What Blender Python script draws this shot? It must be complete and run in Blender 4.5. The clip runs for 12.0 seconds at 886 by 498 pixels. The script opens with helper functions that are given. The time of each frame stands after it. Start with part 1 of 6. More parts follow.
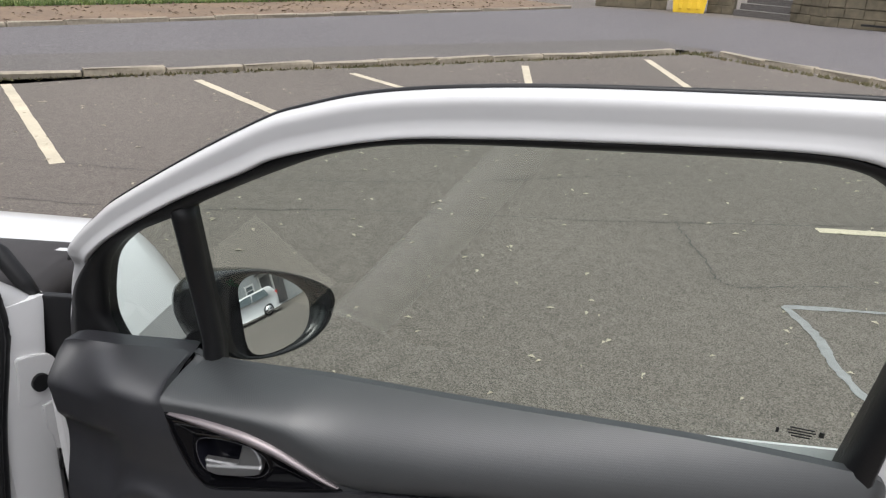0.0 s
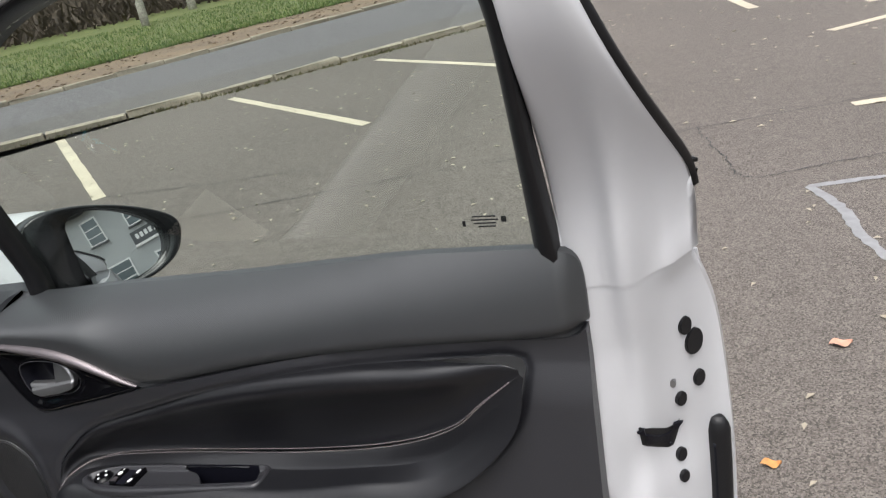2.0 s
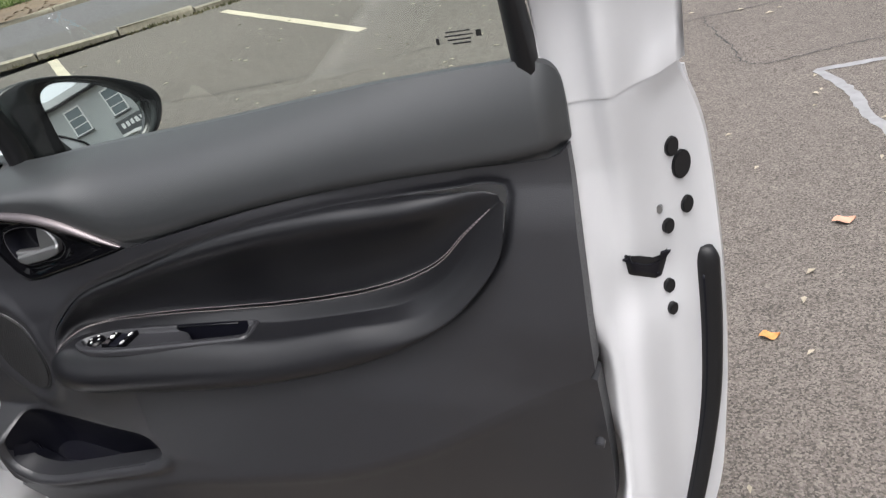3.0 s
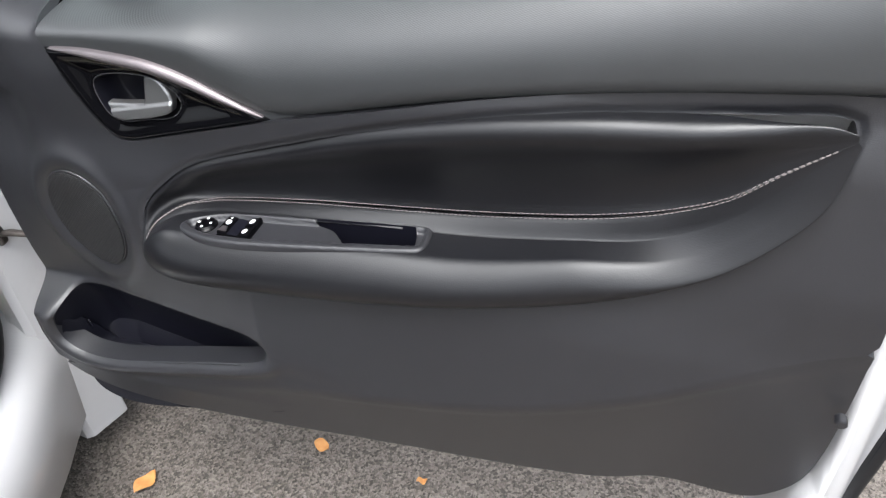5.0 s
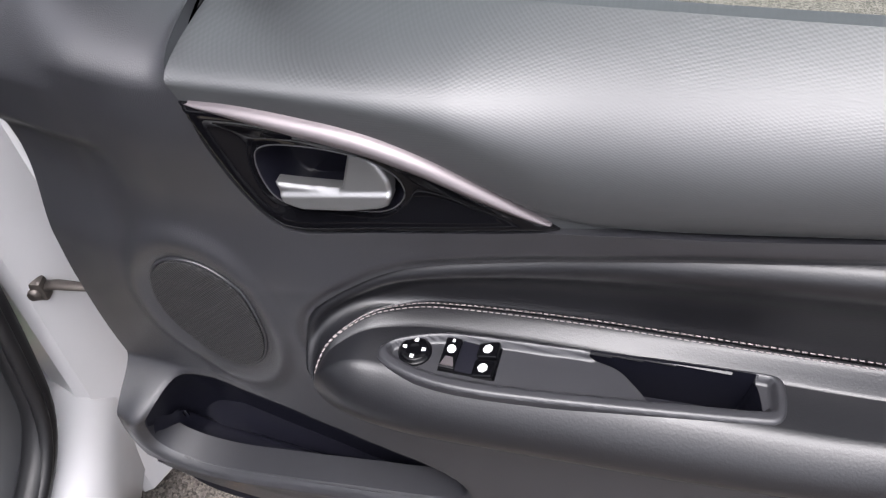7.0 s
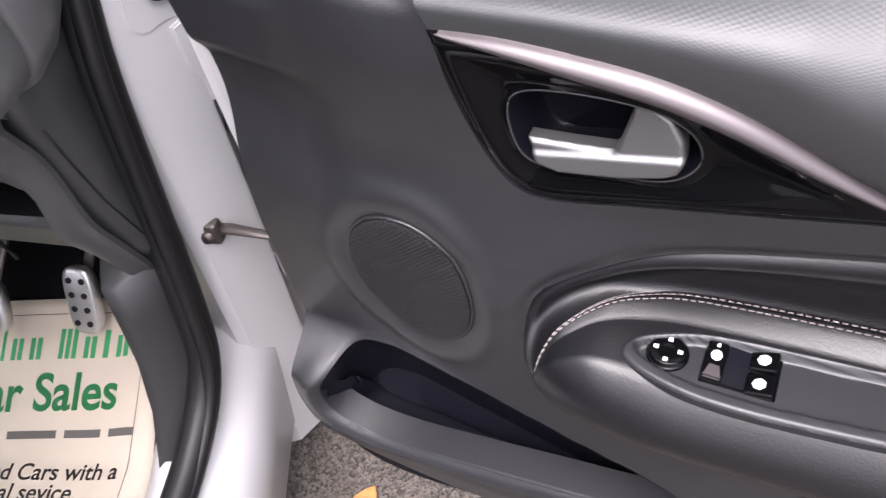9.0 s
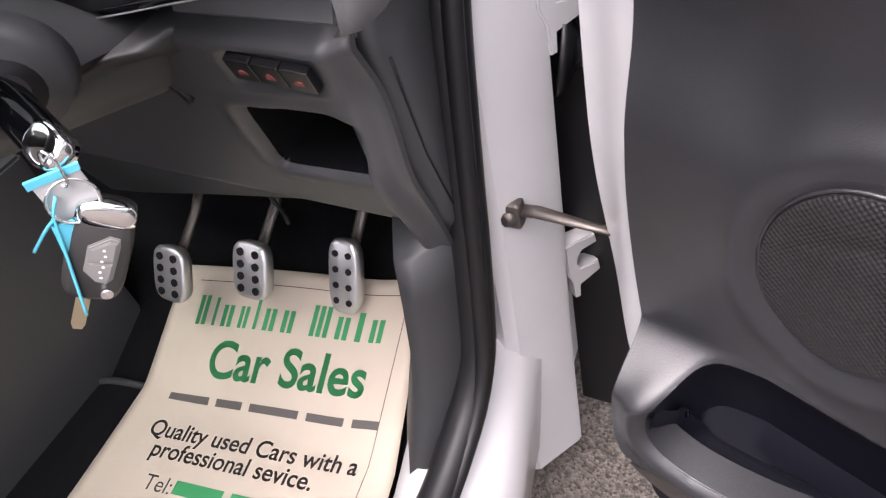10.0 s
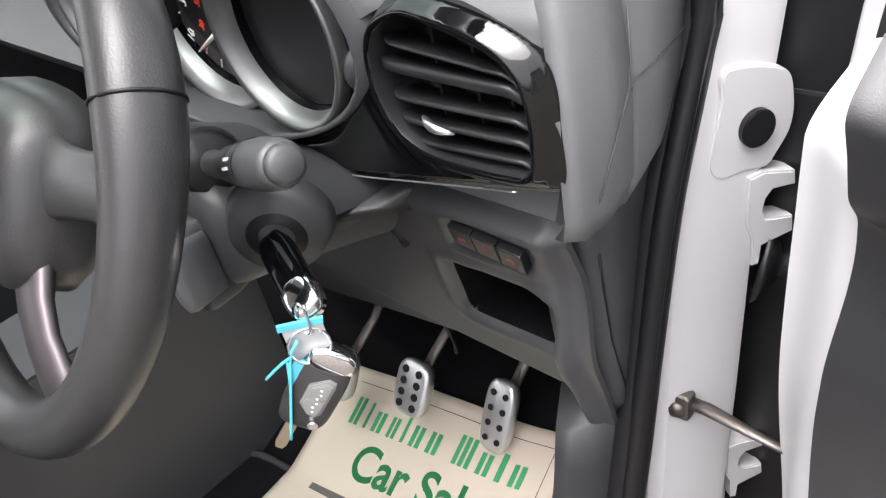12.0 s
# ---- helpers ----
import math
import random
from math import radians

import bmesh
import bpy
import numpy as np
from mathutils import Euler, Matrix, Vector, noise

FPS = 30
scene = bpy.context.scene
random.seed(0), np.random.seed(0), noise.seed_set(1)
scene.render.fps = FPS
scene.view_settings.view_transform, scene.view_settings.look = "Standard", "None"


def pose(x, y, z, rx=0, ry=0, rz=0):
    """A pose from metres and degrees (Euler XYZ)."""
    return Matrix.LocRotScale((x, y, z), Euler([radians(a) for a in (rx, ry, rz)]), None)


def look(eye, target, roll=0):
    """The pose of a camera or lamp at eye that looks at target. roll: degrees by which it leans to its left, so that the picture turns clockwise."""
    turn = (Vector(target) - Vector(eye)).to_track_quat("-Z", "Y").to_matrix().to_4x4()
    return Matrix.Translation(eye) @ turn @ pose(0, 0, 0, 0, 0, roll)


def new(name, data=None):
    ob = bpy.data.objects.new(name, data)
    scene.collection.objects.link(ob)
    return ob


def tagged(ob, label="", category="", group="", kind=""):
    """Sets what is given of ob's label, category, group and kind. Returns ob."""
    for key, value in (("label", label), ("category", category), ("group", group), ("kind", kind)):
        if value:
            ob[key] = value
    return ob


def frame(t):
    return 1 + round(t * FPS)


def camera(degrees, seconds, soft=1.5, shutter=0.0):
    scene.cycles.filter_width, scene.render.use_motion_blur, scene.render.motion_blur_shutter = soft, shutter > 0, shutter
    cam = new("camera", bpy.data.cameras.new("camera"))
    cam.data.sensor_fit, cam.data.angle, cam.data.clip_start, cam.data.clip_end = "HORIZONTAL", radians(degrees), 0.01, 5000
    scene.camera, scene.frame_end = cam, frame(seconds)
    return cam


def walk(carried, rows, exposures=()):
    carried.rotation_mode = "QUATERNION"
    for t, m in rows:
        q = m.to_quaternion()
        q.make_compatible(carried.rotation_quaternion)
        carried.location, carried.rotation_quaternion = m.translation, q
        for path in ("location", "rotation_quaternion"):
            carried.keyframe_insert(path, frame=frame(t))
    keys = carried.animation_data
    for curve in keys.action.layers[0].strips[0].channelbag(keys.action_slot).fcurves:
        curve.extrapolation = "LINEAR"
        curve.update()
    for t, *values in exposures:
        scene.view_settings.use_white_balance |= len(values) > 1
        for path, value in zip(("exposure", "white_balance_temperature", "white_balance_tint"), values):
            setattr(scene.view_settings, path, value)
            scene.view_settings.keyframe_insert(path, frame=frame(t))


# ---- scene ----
cam = camera(61.7, 12.0, soft=1.25, shutter=0.12)
PATH = [
    (0, (0.015, 0.018, 1.553), (-0.073, 1.866, 0.794), 2.6),
    (0.5, (0.128, 0.019, 1.552), (-0.005, 1.875, 0.819), -0.6),
    (1, (0.299, 0.025, 1.522), (0.103, 1.881, 0.802), -4.7),
    (1.5, (0.406, 0.033, 1.433), (0.124, 1.874, 0.702), -8.6),
    (2, (0.447, 0.015, 1.364), (0.103, 1.823, 0.581), -11.6),
    (2.5, (0.454, 0.001, 1.312), (0.074, 1.762, 0.444), -13.7),
    (3, (0.459, -0.003, 1.267), (0.068, 1.702, 0.298), -14.3),
    (3.2, (0.459, -0.001, 1.250), (0.068, 1.679, 0.238), -14.1),
    (4.8, (0.180, 0.112, 1.265), (-0.069, 1.632, -0.010), -6.1),
    (5, (0.131, 0.138, 1.273), (-0.101, 1.639, -0.029), -5.3),
    (5.5, (0.054, 0.233, 1.274), (-0.141, 1.676, -0.097), -3.8),
    (6, (-0.010, 0.342, 1.257), (-0.177, 1.741, -0.163), -3.1),
    (6.5, (-0.130, 0.408, 1.251), (-0.247, 1.757, -0.221), -2.6),
    (6.7, (-0.165, 0.424, 1.256), (-0.269, 1.759, -0.228), -2.8),
    (8.3, (-0.228, 0.541, 1.184), (-0.375, 1.780, -0.382), -4.1),
    (8.5, (-0.245, 0.540, 1.184), (-0.444, 1.764, -0.385), -5.1),
    (9, (-0.297, 0.516, 1.187), (-0.693, 1.700, -0.375), -9.3),
    (9.5, (-0.383, 0.482, 1.168), (-1.017, 1.611, -0.356), -13.8),
    (9.8, (-0.445, 0.490, 1.126), (-1.204, 1.606, -0.348), -15.4),
    (10, (-0.472, 0.524, 1.078), (-1.316, 1.628, -0.360), -16.2),
    (10.5, (-0.500, 0.561, 0.998), (-1.499, 1.660, -0.342), -17.0),
    (11, (-0.503, 0.547, 1.027), (-1.592, 1.656, -0.232), -16.3),
    (11.5, (-0.504, 0.535, 1.095), (-1.666, 1.636, -0.104), -14.6),
    (12, (-0.494, 0.520, 1.148), (-1.727, 1.584, -0.014), -12.1),
]
EXPOSURES = [(0, 0.60, 6400, 10), (1.5, 0.72, 6400, 10), (2.5, 0.84, 6400, 11), (3.2, 0.98, 6400, 11), (5, 1.50, 6250, 9), (6.5, 1.58, 6280, 13), (8.5, 1.54, 6300, 20), (9.5, 1.64, 6500, 22), (10.5, 1.71, 6550, 20), (11, 1.82, 6520, 18), (12, 1.85, 6450, 14)]
walk(cam, [(t, look(eye, target, roll)) for t, eye, target, roll in PATH], EXPOSURES)

# ---- world and sun: bright overcast day ----
world = bpy.data.worlds.new("world")
scene.world = world
world.use_nodes = True
wn, wl = world.node_tree.nodes, world.node_tree.links
sky = wn.new("ShaderNodeTexSky")
sky.sky_type, sky.sun_disc = "NISHITA", False
sky.sun_elevation, sky.sun_rotation = radians(70), radians(195)
sky.air_density, sky.dust_density, sky.ozone_density = 1.0, 6.0, 1.0
grey = wn.new("ShaderNodeHueSaturation")
grey.inputs["Saturation"].default_value = 0.22
wl.new(sky.outputs[0], grey.inputs["Color"])
wl.new(grey.outputs[0], wn["Background"].inputs[0])
wn["Background"].inputs[1].default_value = 0.18
sun = new("sun", bpy.data.lights.new("sun", "SUN"))
sun.data.energy, sun.data.angle, sun.data.color = 1.1, radians(50), (1.0, 0.97, 0.93)
sun.matrix_world = look((0, 0, 20), (-2, 8, 0))


# ---- materials ----
def material(name, colour, rough=0.5, metal=0.0, vary=0.12, scale=30.0, bump=0.0, bump_scale=400.0, coat=0.0, second=None, spec=0.5, big=3.0):
    """A surface with colour variation at two scales and a fine relief."""
    m = bpy.data.materials.new(name)
    m.use_nodes = True
    nt = m.node_tree
    n, l = nt.nodes, nt.links
    b = n["Principled BSDF"]
    b.inputs["Roughness"].default_value, b.inputs["Metallic"].default_value = rough, metal
    b.inputs["Coat Weight"].default_value, b.inputs["Specular IOR Level"].default_value = coat, spec
    b.inputs["Coat Roughness"].default_value = 0.06
    co = n.new("ShaderNodeTexCoord")
    fine, wide = n.new("ShaderNodeTexNoise"), n.new("ShaderNodeTexNoise")
    fine.inputs["Scale"].default_value, wide.inputs["Scale"].default_value = scale, big
    fine.inputs["Detail"].default_value = 5
    for t in (fine, wide):
        l.new(co.outputs["Object"], t.inputs["Vector"])
    add = n.new("ShaderNodeMath")
    add.operation = "ADD"
    l.new(fine.outputs["Fac"], add.inputs[0])
    l.new(wide.outputs["Fac"], add.inputs[1])
    ramp = n.new("ShaderNodeMapRange")
    ramp.inputs["From Min"].default_value, ramp.inputs["From Max"].default_value = 0.6, 1.4
    l.new(add.outputs[0], ramp.inputs["Value"])
    mix = n.new("ShaderNodeMix")
    mix.data_type = "RGBA"
    c2 = second or [min(1, c * (1 + vary)) for c in colour]
    c1 = colour if second else [c * (1 - vary) for c in colour]
    mix.inputs[6].default_value, mix.inputs[7].default_value = (*c1, 1), (*c2, 1)
    l.new(ramp.outputs[0], mix.inputs[0])
    l.new(mix.outputs[2], b.inputs["Base Color"])
    rr = n.new("ShaderNodeMapRange")
    rr.inputs["To Min"].default_value, rr.inputs["To Max"].default_value = max(0.02, rough * 0.88), min(1, rough * 1.12)
    l.new(wide.outputs["Fac"], rr.inputs["Value"])
    l.new(rr.outputs[0], b.inputs["Roughness"])
    if bump:
        tex = n.new("ShaderNodeTexNoise")
        tex.inputs["Scale"].default_value, tex.inputs["Detail"].default_value = bump_scale, 3
        l.new(co.outputs["Object"], tex.inputs["Vector"])
        bp = n.new("ShaderNodeBump")
        bp.inputs["Strength"].default_value, bp.inputs["Distance"].default_value = bump, 0.002
        l.new(tex.outputs["Fac"], bp.inputs["Height"])
        l.new(bp.outputs[0], b.inputs["Normal"])
    return m


def dotted(name, colour, rough, step, depth, shape="dots"):
    """Moulded plastic with a regular relief of small pips (or a woven ribbing) of the given spacing."""
    m = material(name, colour, rough, vary=0.1)
    n, l = m.node_tree.nodes, m.node_tree.links
    co = n.new("ShaderNodeTexCoord")
    sep = n.new("ShaderNodeSeparateXYZ")
    l.new(co.outputs["Object"], sep.inputs[0])
    waves = []
    for axis, k in ((0, 1.0 if shape == "dots" else 0.55), (2, 1.0 if shape == "dots" else 1.8)):
        mul, sn = n.new("ShaderNodeMath"), n.new("ShaderNodeMath")
        mul.operation, sn.operation = "MULTIPLY", "SINE"
        mul.inputs[1].default_value = 2 * math.pi / step * k
        l.new(sep.outputs[axis], mul.inputs[0])
        l.new(mul.outputs[0], sn.inputs[0])
        waves.append(sn)
    both = n.new("ShaderNodeMath")
    both.operation = "MULTIPLY"
    l.new(waves[0].outputs[0], both.inputs[0])
    l.new(waves[1].outputs[0], both.inputs[1])
    bp = n.new("ShaderNodeBump")
    bp.inputs["Strength"].default_value, bp.inputs["Distance"].default_value = depth, 0.002
    l.new(both.outputs[0], bp.inputs["Height"])
    l.new(bp.outputs[0], n["Principled BSDF"].inputs["Normal"])
    return m


def asphalt_material(name, dark, light, stone=190.0):
    """Worn asphalt: aggregate of stones a few millimetres across, patches and fine cracks."""
    m = material(name, dark, 0.85, second=light, scale=14.0, big=0.35, spec=0.3)
    n, l = m.node_tree.nodes, m.node_tree.links
    b = n["Principled BSDF"]
    base = b.inputs["Base Color"].links[0].from_socket
    co = n.new("ShaderNodeTexCoord")
    vor = n.new("ShaderNodeTexVoronoi")
    vor.inputs["Scale"].default_value = stone
    l.new(co.outputs["Object"], vor.inputs["Vector"])
    grain = n.new("ShaderNodeSeparateColor")
    l.new(vor.outputs["Color"], grain.inputs[0])
    rng = n.new("ShaderNodeMapRange")
    rng.inputs["To Min"].default_value, rng.inputs["To Max"].default_value = 0.45, 1.75
    l.new(grain.outputs[0], rng.inputs["Value"])
    mul = n.new("ShaderNodeMix")
    mul.data_type, mul.blend_type = "RGBA", "MULTIPLY"
    mul.inputs[0].default_value = 1
    l.new(base, mul.inputs[6])
    l.new(rng.outputs[0], mul.inputs[7])
    l.new(mul.outputs[2], b.inputs["Base Color"])
    bp = n.new("ShaderNodeBump")
    bp.inputs["Strength"].default_value, bp.inputs["Distance"].default_value = 0.7, 0.004
    l.new(vor.outputs["Distance"], bp.inputs["Height"])
    l.new(bp.outputs[0], b.inputs["Normal"])
    return m


def glass_material(name, tint):
    m = bpy.data.materials.new(name)
    m.use_nodes = True
    n, l = m.node_tree.nodes, m.node_tree.links
    n.remove(n["Principled BSDF"])
    clear, gloss, mix, lw = n.new("ShaderNodeBsdfTransparent"), n.new("ShaderNodeBsdfGlossy"), n.new("ShaderNodeMixShader"), n.new("ShaderNodeLayerWeight")
    power, fr = n.new("ShaderNodeMath"), n.new("ShaderNodeMapRange")
    power.operation, power.inputs[1].default_value, lw.inputs[0].default_value = "POWER", 5.0, 0.5
    fr.inputs["To Min"].default_value, fr.inputs["To Max"].default_value = 0.06, 1.0
    l.new(lw.outputs["Facing"], power.inputs[0])
    l.new(power.outputs[0], fr.inputs["Value"])
    clear.inputs[0].default_value = (*tint, 1)
    gloss.inputs["Roughness"].default_value = 0.01
    l.new(fr.outputs[0], mix.inputs[0])
    l.new(clear.outputs[0], mix.inputs[1])
    l.new(gloss.outputs[0], mix.inputs[2])
    l.new(mix.outputs[0], n["Material Output"].inputs[0])
    return m


WHITE = material("white_car_paint", (0.50, 0.50, 0.51), 0.30, vary=0.02, coat=0.4, big=1.0)
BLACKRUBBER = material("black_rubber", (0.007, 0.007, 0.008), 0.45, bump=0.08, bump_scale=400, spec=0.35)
PLASTIC = material("charcoal_grained_plastic", (0.0135, 0.0137, 0.0165), 0.40, vary=0.16, bump=0.16, bump_scale=950, spec=0.80)
SOFT = dotted("charcoal_woven_soft_plastic", (0.0265, 0.0285, 0.0305), 0.46, 0.0026, 0.07, "weave")
SOFT.node_tree.nodes["Principled BSDF"].inputs["Specular IOR Level"].default_value = 0.85
# dark plastic; inside the pockets its navy black also carries their shade
DARKSHADED = material("dark_shaded_plastic", (0.0050, 0.0051, 0.0085), 0.36, vary=0.08, bump=0.1, bump_scale=1100, spec=0.22)
LEATHER = material("black_leather", (0.0052, 0.0053, 0.0068), 0.37, vary=0.16, bump=0.09, bump_scale=620, spec=0.56)
PIANO = material("gloss_black_plastic", (0.0025, 0.0025, 0.0032), 0.045, vary=0.05, spec=0.15)
VENTBLACK = material("gloss_black_vent_plastic", (0.0025, 0.0025, 0.0032), 0.05, vary=0.05, spec=0.60)
MIRRORBLACK = material("satin_black_mirror_plastic", (0.006, 0.0062, 0.0068), 0.22, vary=0.05, spec=0.45)
CHROME = material("satin_chrome", (0.75, 0.75, 0.76), 0.28, metal=1.0, vary=0.03)
POLISHED = material("polished_chrome", (0.85, 0.85, 0.86), 0.07, metal=1.0, vary=0.02)
SILVERTRIM = material("satin_silver_plastic", (0.135, 0.120, 0.125), 0.42, metal=0.8, vary=0.05)
BEZELGREY = material("satin_dark_grey_plastic", (0.022, 0.022, 0.025), 0.36, vary=0.06, bump=0.05, bump_scale=1100)
DOORGREY = material("satin_grey_plastic", (0.035, 0.034, 0.038), 0.42, vary=0.06, bump=0.08, bump_scale=1100)
LEVERGREY = material("satin_lever_chrome", (0.24, 0.24, 0.245), 0.42, metal=0.9, vary=0.05)
STEELGREY = material("grey_screw_steel", (0.25, 0.25, 0.25), 0.4, metal=0.8)
THREAD = material("pale_grey_thread", (0.19, 0.165, 0.165), 0.7, vary=0.15)
GRILLE = dotted("perforated_speaker_grille", (0.011, 0.011, 0.012), 0.5, 0.0044, 0.35)
PRINT = material("white_printed_symbol", (0.75, 0.75, 0.75), 0.6, vary=0.03)
GLASS = glass_material("green_tinted_glass", (0.84, 0.92, 0.87))
MIRROR = material("mirror_silver", (0.9, 0.9, 0.9), 0.01, metal=1.0, vary=0.0)
ASPHALT = asphalt_material("worn_asphalt", (0.080, 0.070, 0.061), (0.122, 0.107, 0.095), 230.0)
ROADMAT = asphalt_material("smooth_road_asphalt", (0.082, 0.076, 0.079), (0.108, 0.101, 0.104), 90)
FOOTWAY = asphalt_material("dark_footway_asphalt", (0.07, 0.065, 0.062), (0.11, 0.1, 0.095))
LINEPAINT = material("worn_cream_road_paint", (0.40, 0.355, 0.27), 0.7, vary=0.25, scale=60, bump=0.3, bump_scale=200)
KERBSTONE = material("weathered_kerb_stone", (0.16, 0.14, 0.11), 0.85, second=(0.3, 0.26, 0.2), scale=20, bump=0.5, bump_scale=60)
MOSS = material("moss_and_dirt", (0.05, 0.06, 0.02), 0.95, second=(0.12, 0.09, 0.05), scale=30, bump=0.6, bump_scale=80)
GRASS = material("short_grass", (0.040, 0.066, 0.012), 0.95, second=(0.125, 0.120, 0.034), scale=7, big=1.1, bump=0.8, bump_scale=40)
LEAFLITTER = material("brown_leaf_litter", (0.085, 0.058, 0.04), 0.95, second=(0.18, 0.125, 0.08), scale=12, big=1.0, bump=0.7, bump_scale=40)


# ---- mesh helpers ----
def spline(points, count, closed=False):
    """A smooth curve through control points, as count rows."""
    p = np.array(points, float)
    n = len(p)
    if closed:
        p = np.vstack([p[-1], p, p[0], p[1]])
        spans = n
    else:
        p = np.vstack([2 * p[0] - p[1], p, 2 * p[-1] - p[-2]])
        spans = n - 1
    out = []
    for s in np.linspace(0, spans, count, endpoint=not closed):
        i = min(int(s), spans - 1)
        t = s - i
        a, b, c, d = p[i:i + 4]
        out.append(0.5 * (2 * b + (c - a) * t + (2 * a - 5 * b + 4 * c - d) * t * t + (3 * b - a - 3 * c + d) * t ** 3))
    return even(np.array(out), count, closed)


def knots(points, count):
    """A smooth open curve through control points, at even steps of its parameter (curves of equal knots stay paired)."""
    p = np.array(points, float)
    p = np.vstack([2 * p[0] - p[1], p, 2 * p[-1] - p[-2]])
    out = []
    for s in np.linspace(0, len(p) - 3, count):
        i = min(int(s), len(p) - 4)
        t = s - i
        a, b, c, d = p[i:i + 4]
        out.append(0.5 * (2 * b + (c - a) * t + (2 * a - 5 * b + 4 * c - d) * t * t + (3 * b - a - 3 * c + d) * t ** 3))
    return np.array(out)


def even(q, count, closed=False):
    """The same curve at even steps of its length."""
    if closed:
        q = np.vstack([q, q[:1]])
    s = np.r_[0, np.cumsum(np.linalg.norm(np.diff(q, axis=0), axis=1))]
    at = np.linspace(0, s[-1], count, endpoint=not closed)
    return np.stack([np.interp(at, s, q[:, k]) for k in range(q.shape[1])], 1)


def step(x, a, b):
    t = np.clip((np.asarray(x, float) - a) / (b - a), 0, 1)
    return t * t * (3 - 2 * t)


def bell(x, middle, width):
    return np.exp(-((np.asarray(x, float) - middle) / width) ** 2)


def distance(q, poly, closed=True):
    """For points q: the distance to a polyline (inside of a closed one: positive) and the nearest point on it."""
    a = np.array(poly, float)
    b = np.roll(a, -1, 0) if closed else a[1:]
    a = a if closed else a[:-1]
    best, near, inside = np.full(len(q), 1e9), np.zeros((len(q), 2)), np.zeros(len(q), bool)
    for (ax, ay), (bx, by) in zip(a, b):
        dx, dy = bx - ax, by - ay
        t = np.clip(((q[:, 0] - ax) * dx + (q[:, 1] - ay) * dy) / max(dx * dx + dy * dy, 1e-12), 0, 1)
        px, py = ax + t * dx, ay + t * dy
        d = np.hypot(q[:, 0] - px, q[:, 1] - py)
        m = d < best
        best[m], near[m, 0], near[m, 1] = d[m], px[m], py[m]
        if closed and dy:
            crosses = ((ay > q[:, 1]) != (by > q[:, 1])) & (q[:, 0] < (bx - ax) * (q[:, 1] - ay) / dy + ax)
            inside ^= crosses
    return (np.where(inside, best, -best) if closed else best), near


def mesh_of(name, verts, faces, smooth=True):
    me = bpy.data.meshes.new(name)
    me.from_pydata([tuple(map(float, v)) for v in verts], [], [tuple(map(int, f)) for f in faces])
    me.update()
    if smooth:
        me.polygons.foreach_set("use_smooth", [True] * len(me.polygons))
    return me


def part(name, shape, mat, parent=None, label="", smooth=None):
    """Links a mesh or bmesh as one object, made in the parent's space, under that parent."""
    if isinstance(shape, bmesh.types.BMesh):
        bmesh.ops.recalc_face_normals(shape, faces=shape.faces)
        me = bpy.data.meshes.new(name)
        shape.to_mesh(me)
        shape.free()
    else:
        me = shape
    if smooth is not None:
        me.polygons.foreach_set("use_smooth", [smooth] * len(me.polygons))
    me.materials.append(mat)
    ob = new(name, me)
    ob.parent = parent
    return tagged(ob, label=label)


def hold(name, m, label, category, group="", kind=""):
    ob = new(name)
    ob.matrix_basis = m
    return tagged(ob, label, category, group, kind)


def sharp(me, degrees=35):
    """Smooth faces, hard where they meet at more than that angle."""
    me.polygons.foreach_set("use_smooth", [True] * len(me.polygons))
    bm = bmesh.new()
    bm.from_mesh(me)
    for e in bm.edges:
        e.smooth = len(e.link_faces) < 2 or e.calc_face_angle(0) < radians(degrees)
    bm.to_mesh(me)
    bm.free()
    return me


def relief(name, outline, height, cell, back=0.006, holes=()):
    """A sheet over an outline in (x, z), raised towards -y by height(x, z), with a turned-back rim; holes are cut out."""
    poly = np.array(outline, float)
    lo, hi = poly.min(0) - cell, poly.max(0) + cell
    nx, nz = (int(math.ceil((hi[k] - lo[k]) / cell)) + 1 for k in (0, 1))
    gx, gz = np.meshgrid(lo[0] + cell * np.arange(nx), lo[1] + cell * np.arange(nz), indexing="ij")
    q = np.stack([gx.ravel(), gz.ravel()], 1)
    d, near = distance(q, poly)
    for hole in holes:
        e, by = distance(q, hole)
        nearer = -e < d
        near = np.where(nearer[:, None], by, near)
        d = np.minimum(d, -e)
    inside = (d >= 0).reshape(nx, nz)
    cells = inside[:-1, :-1] | inside[1:, :-1] | inside[1:, 1:] | inside[:-1, 1:]
    q = np.where((d < 0)[:, None], near, q)
    i, j = np.nonzero(cells)
    quads = np.stack([i * nz + j, (i + 1) * nz + j, (i + 1) * nz + j + 1, i * nz + j + 1], 1)
    used, flat = np.unique(quads, return_inverse=True)
    quads = flat.reshape(-1, 4)
    q = q[used]
    w = height(q[:, 0], q[:, 1])
    verts = np.stack([q[:, 0], -w, q[:, 1]], 1)
    edges = {}
    for f in quads.tolist():
        for a, b in zip(f, f[1:] + f[:1]):
            edges[(a, b)] = True
    rim = [(a, b) for a, b in edges if (b, a) not in edges]
    ends = sorted({a for e in rim for a in e})
    k = len(ends)
    at = {a: len(verts) + n for n, a in enumerate(ends)}
    verts = np.vstack([verts, verts[ends], verts[ends] + np.array([0, back, 0])])
    faces = quads.tolist() + [(at[b], at[a], at[a] + k, at[b] + k) for a, b in rim]
    return mesh_of(name, verts, faces)


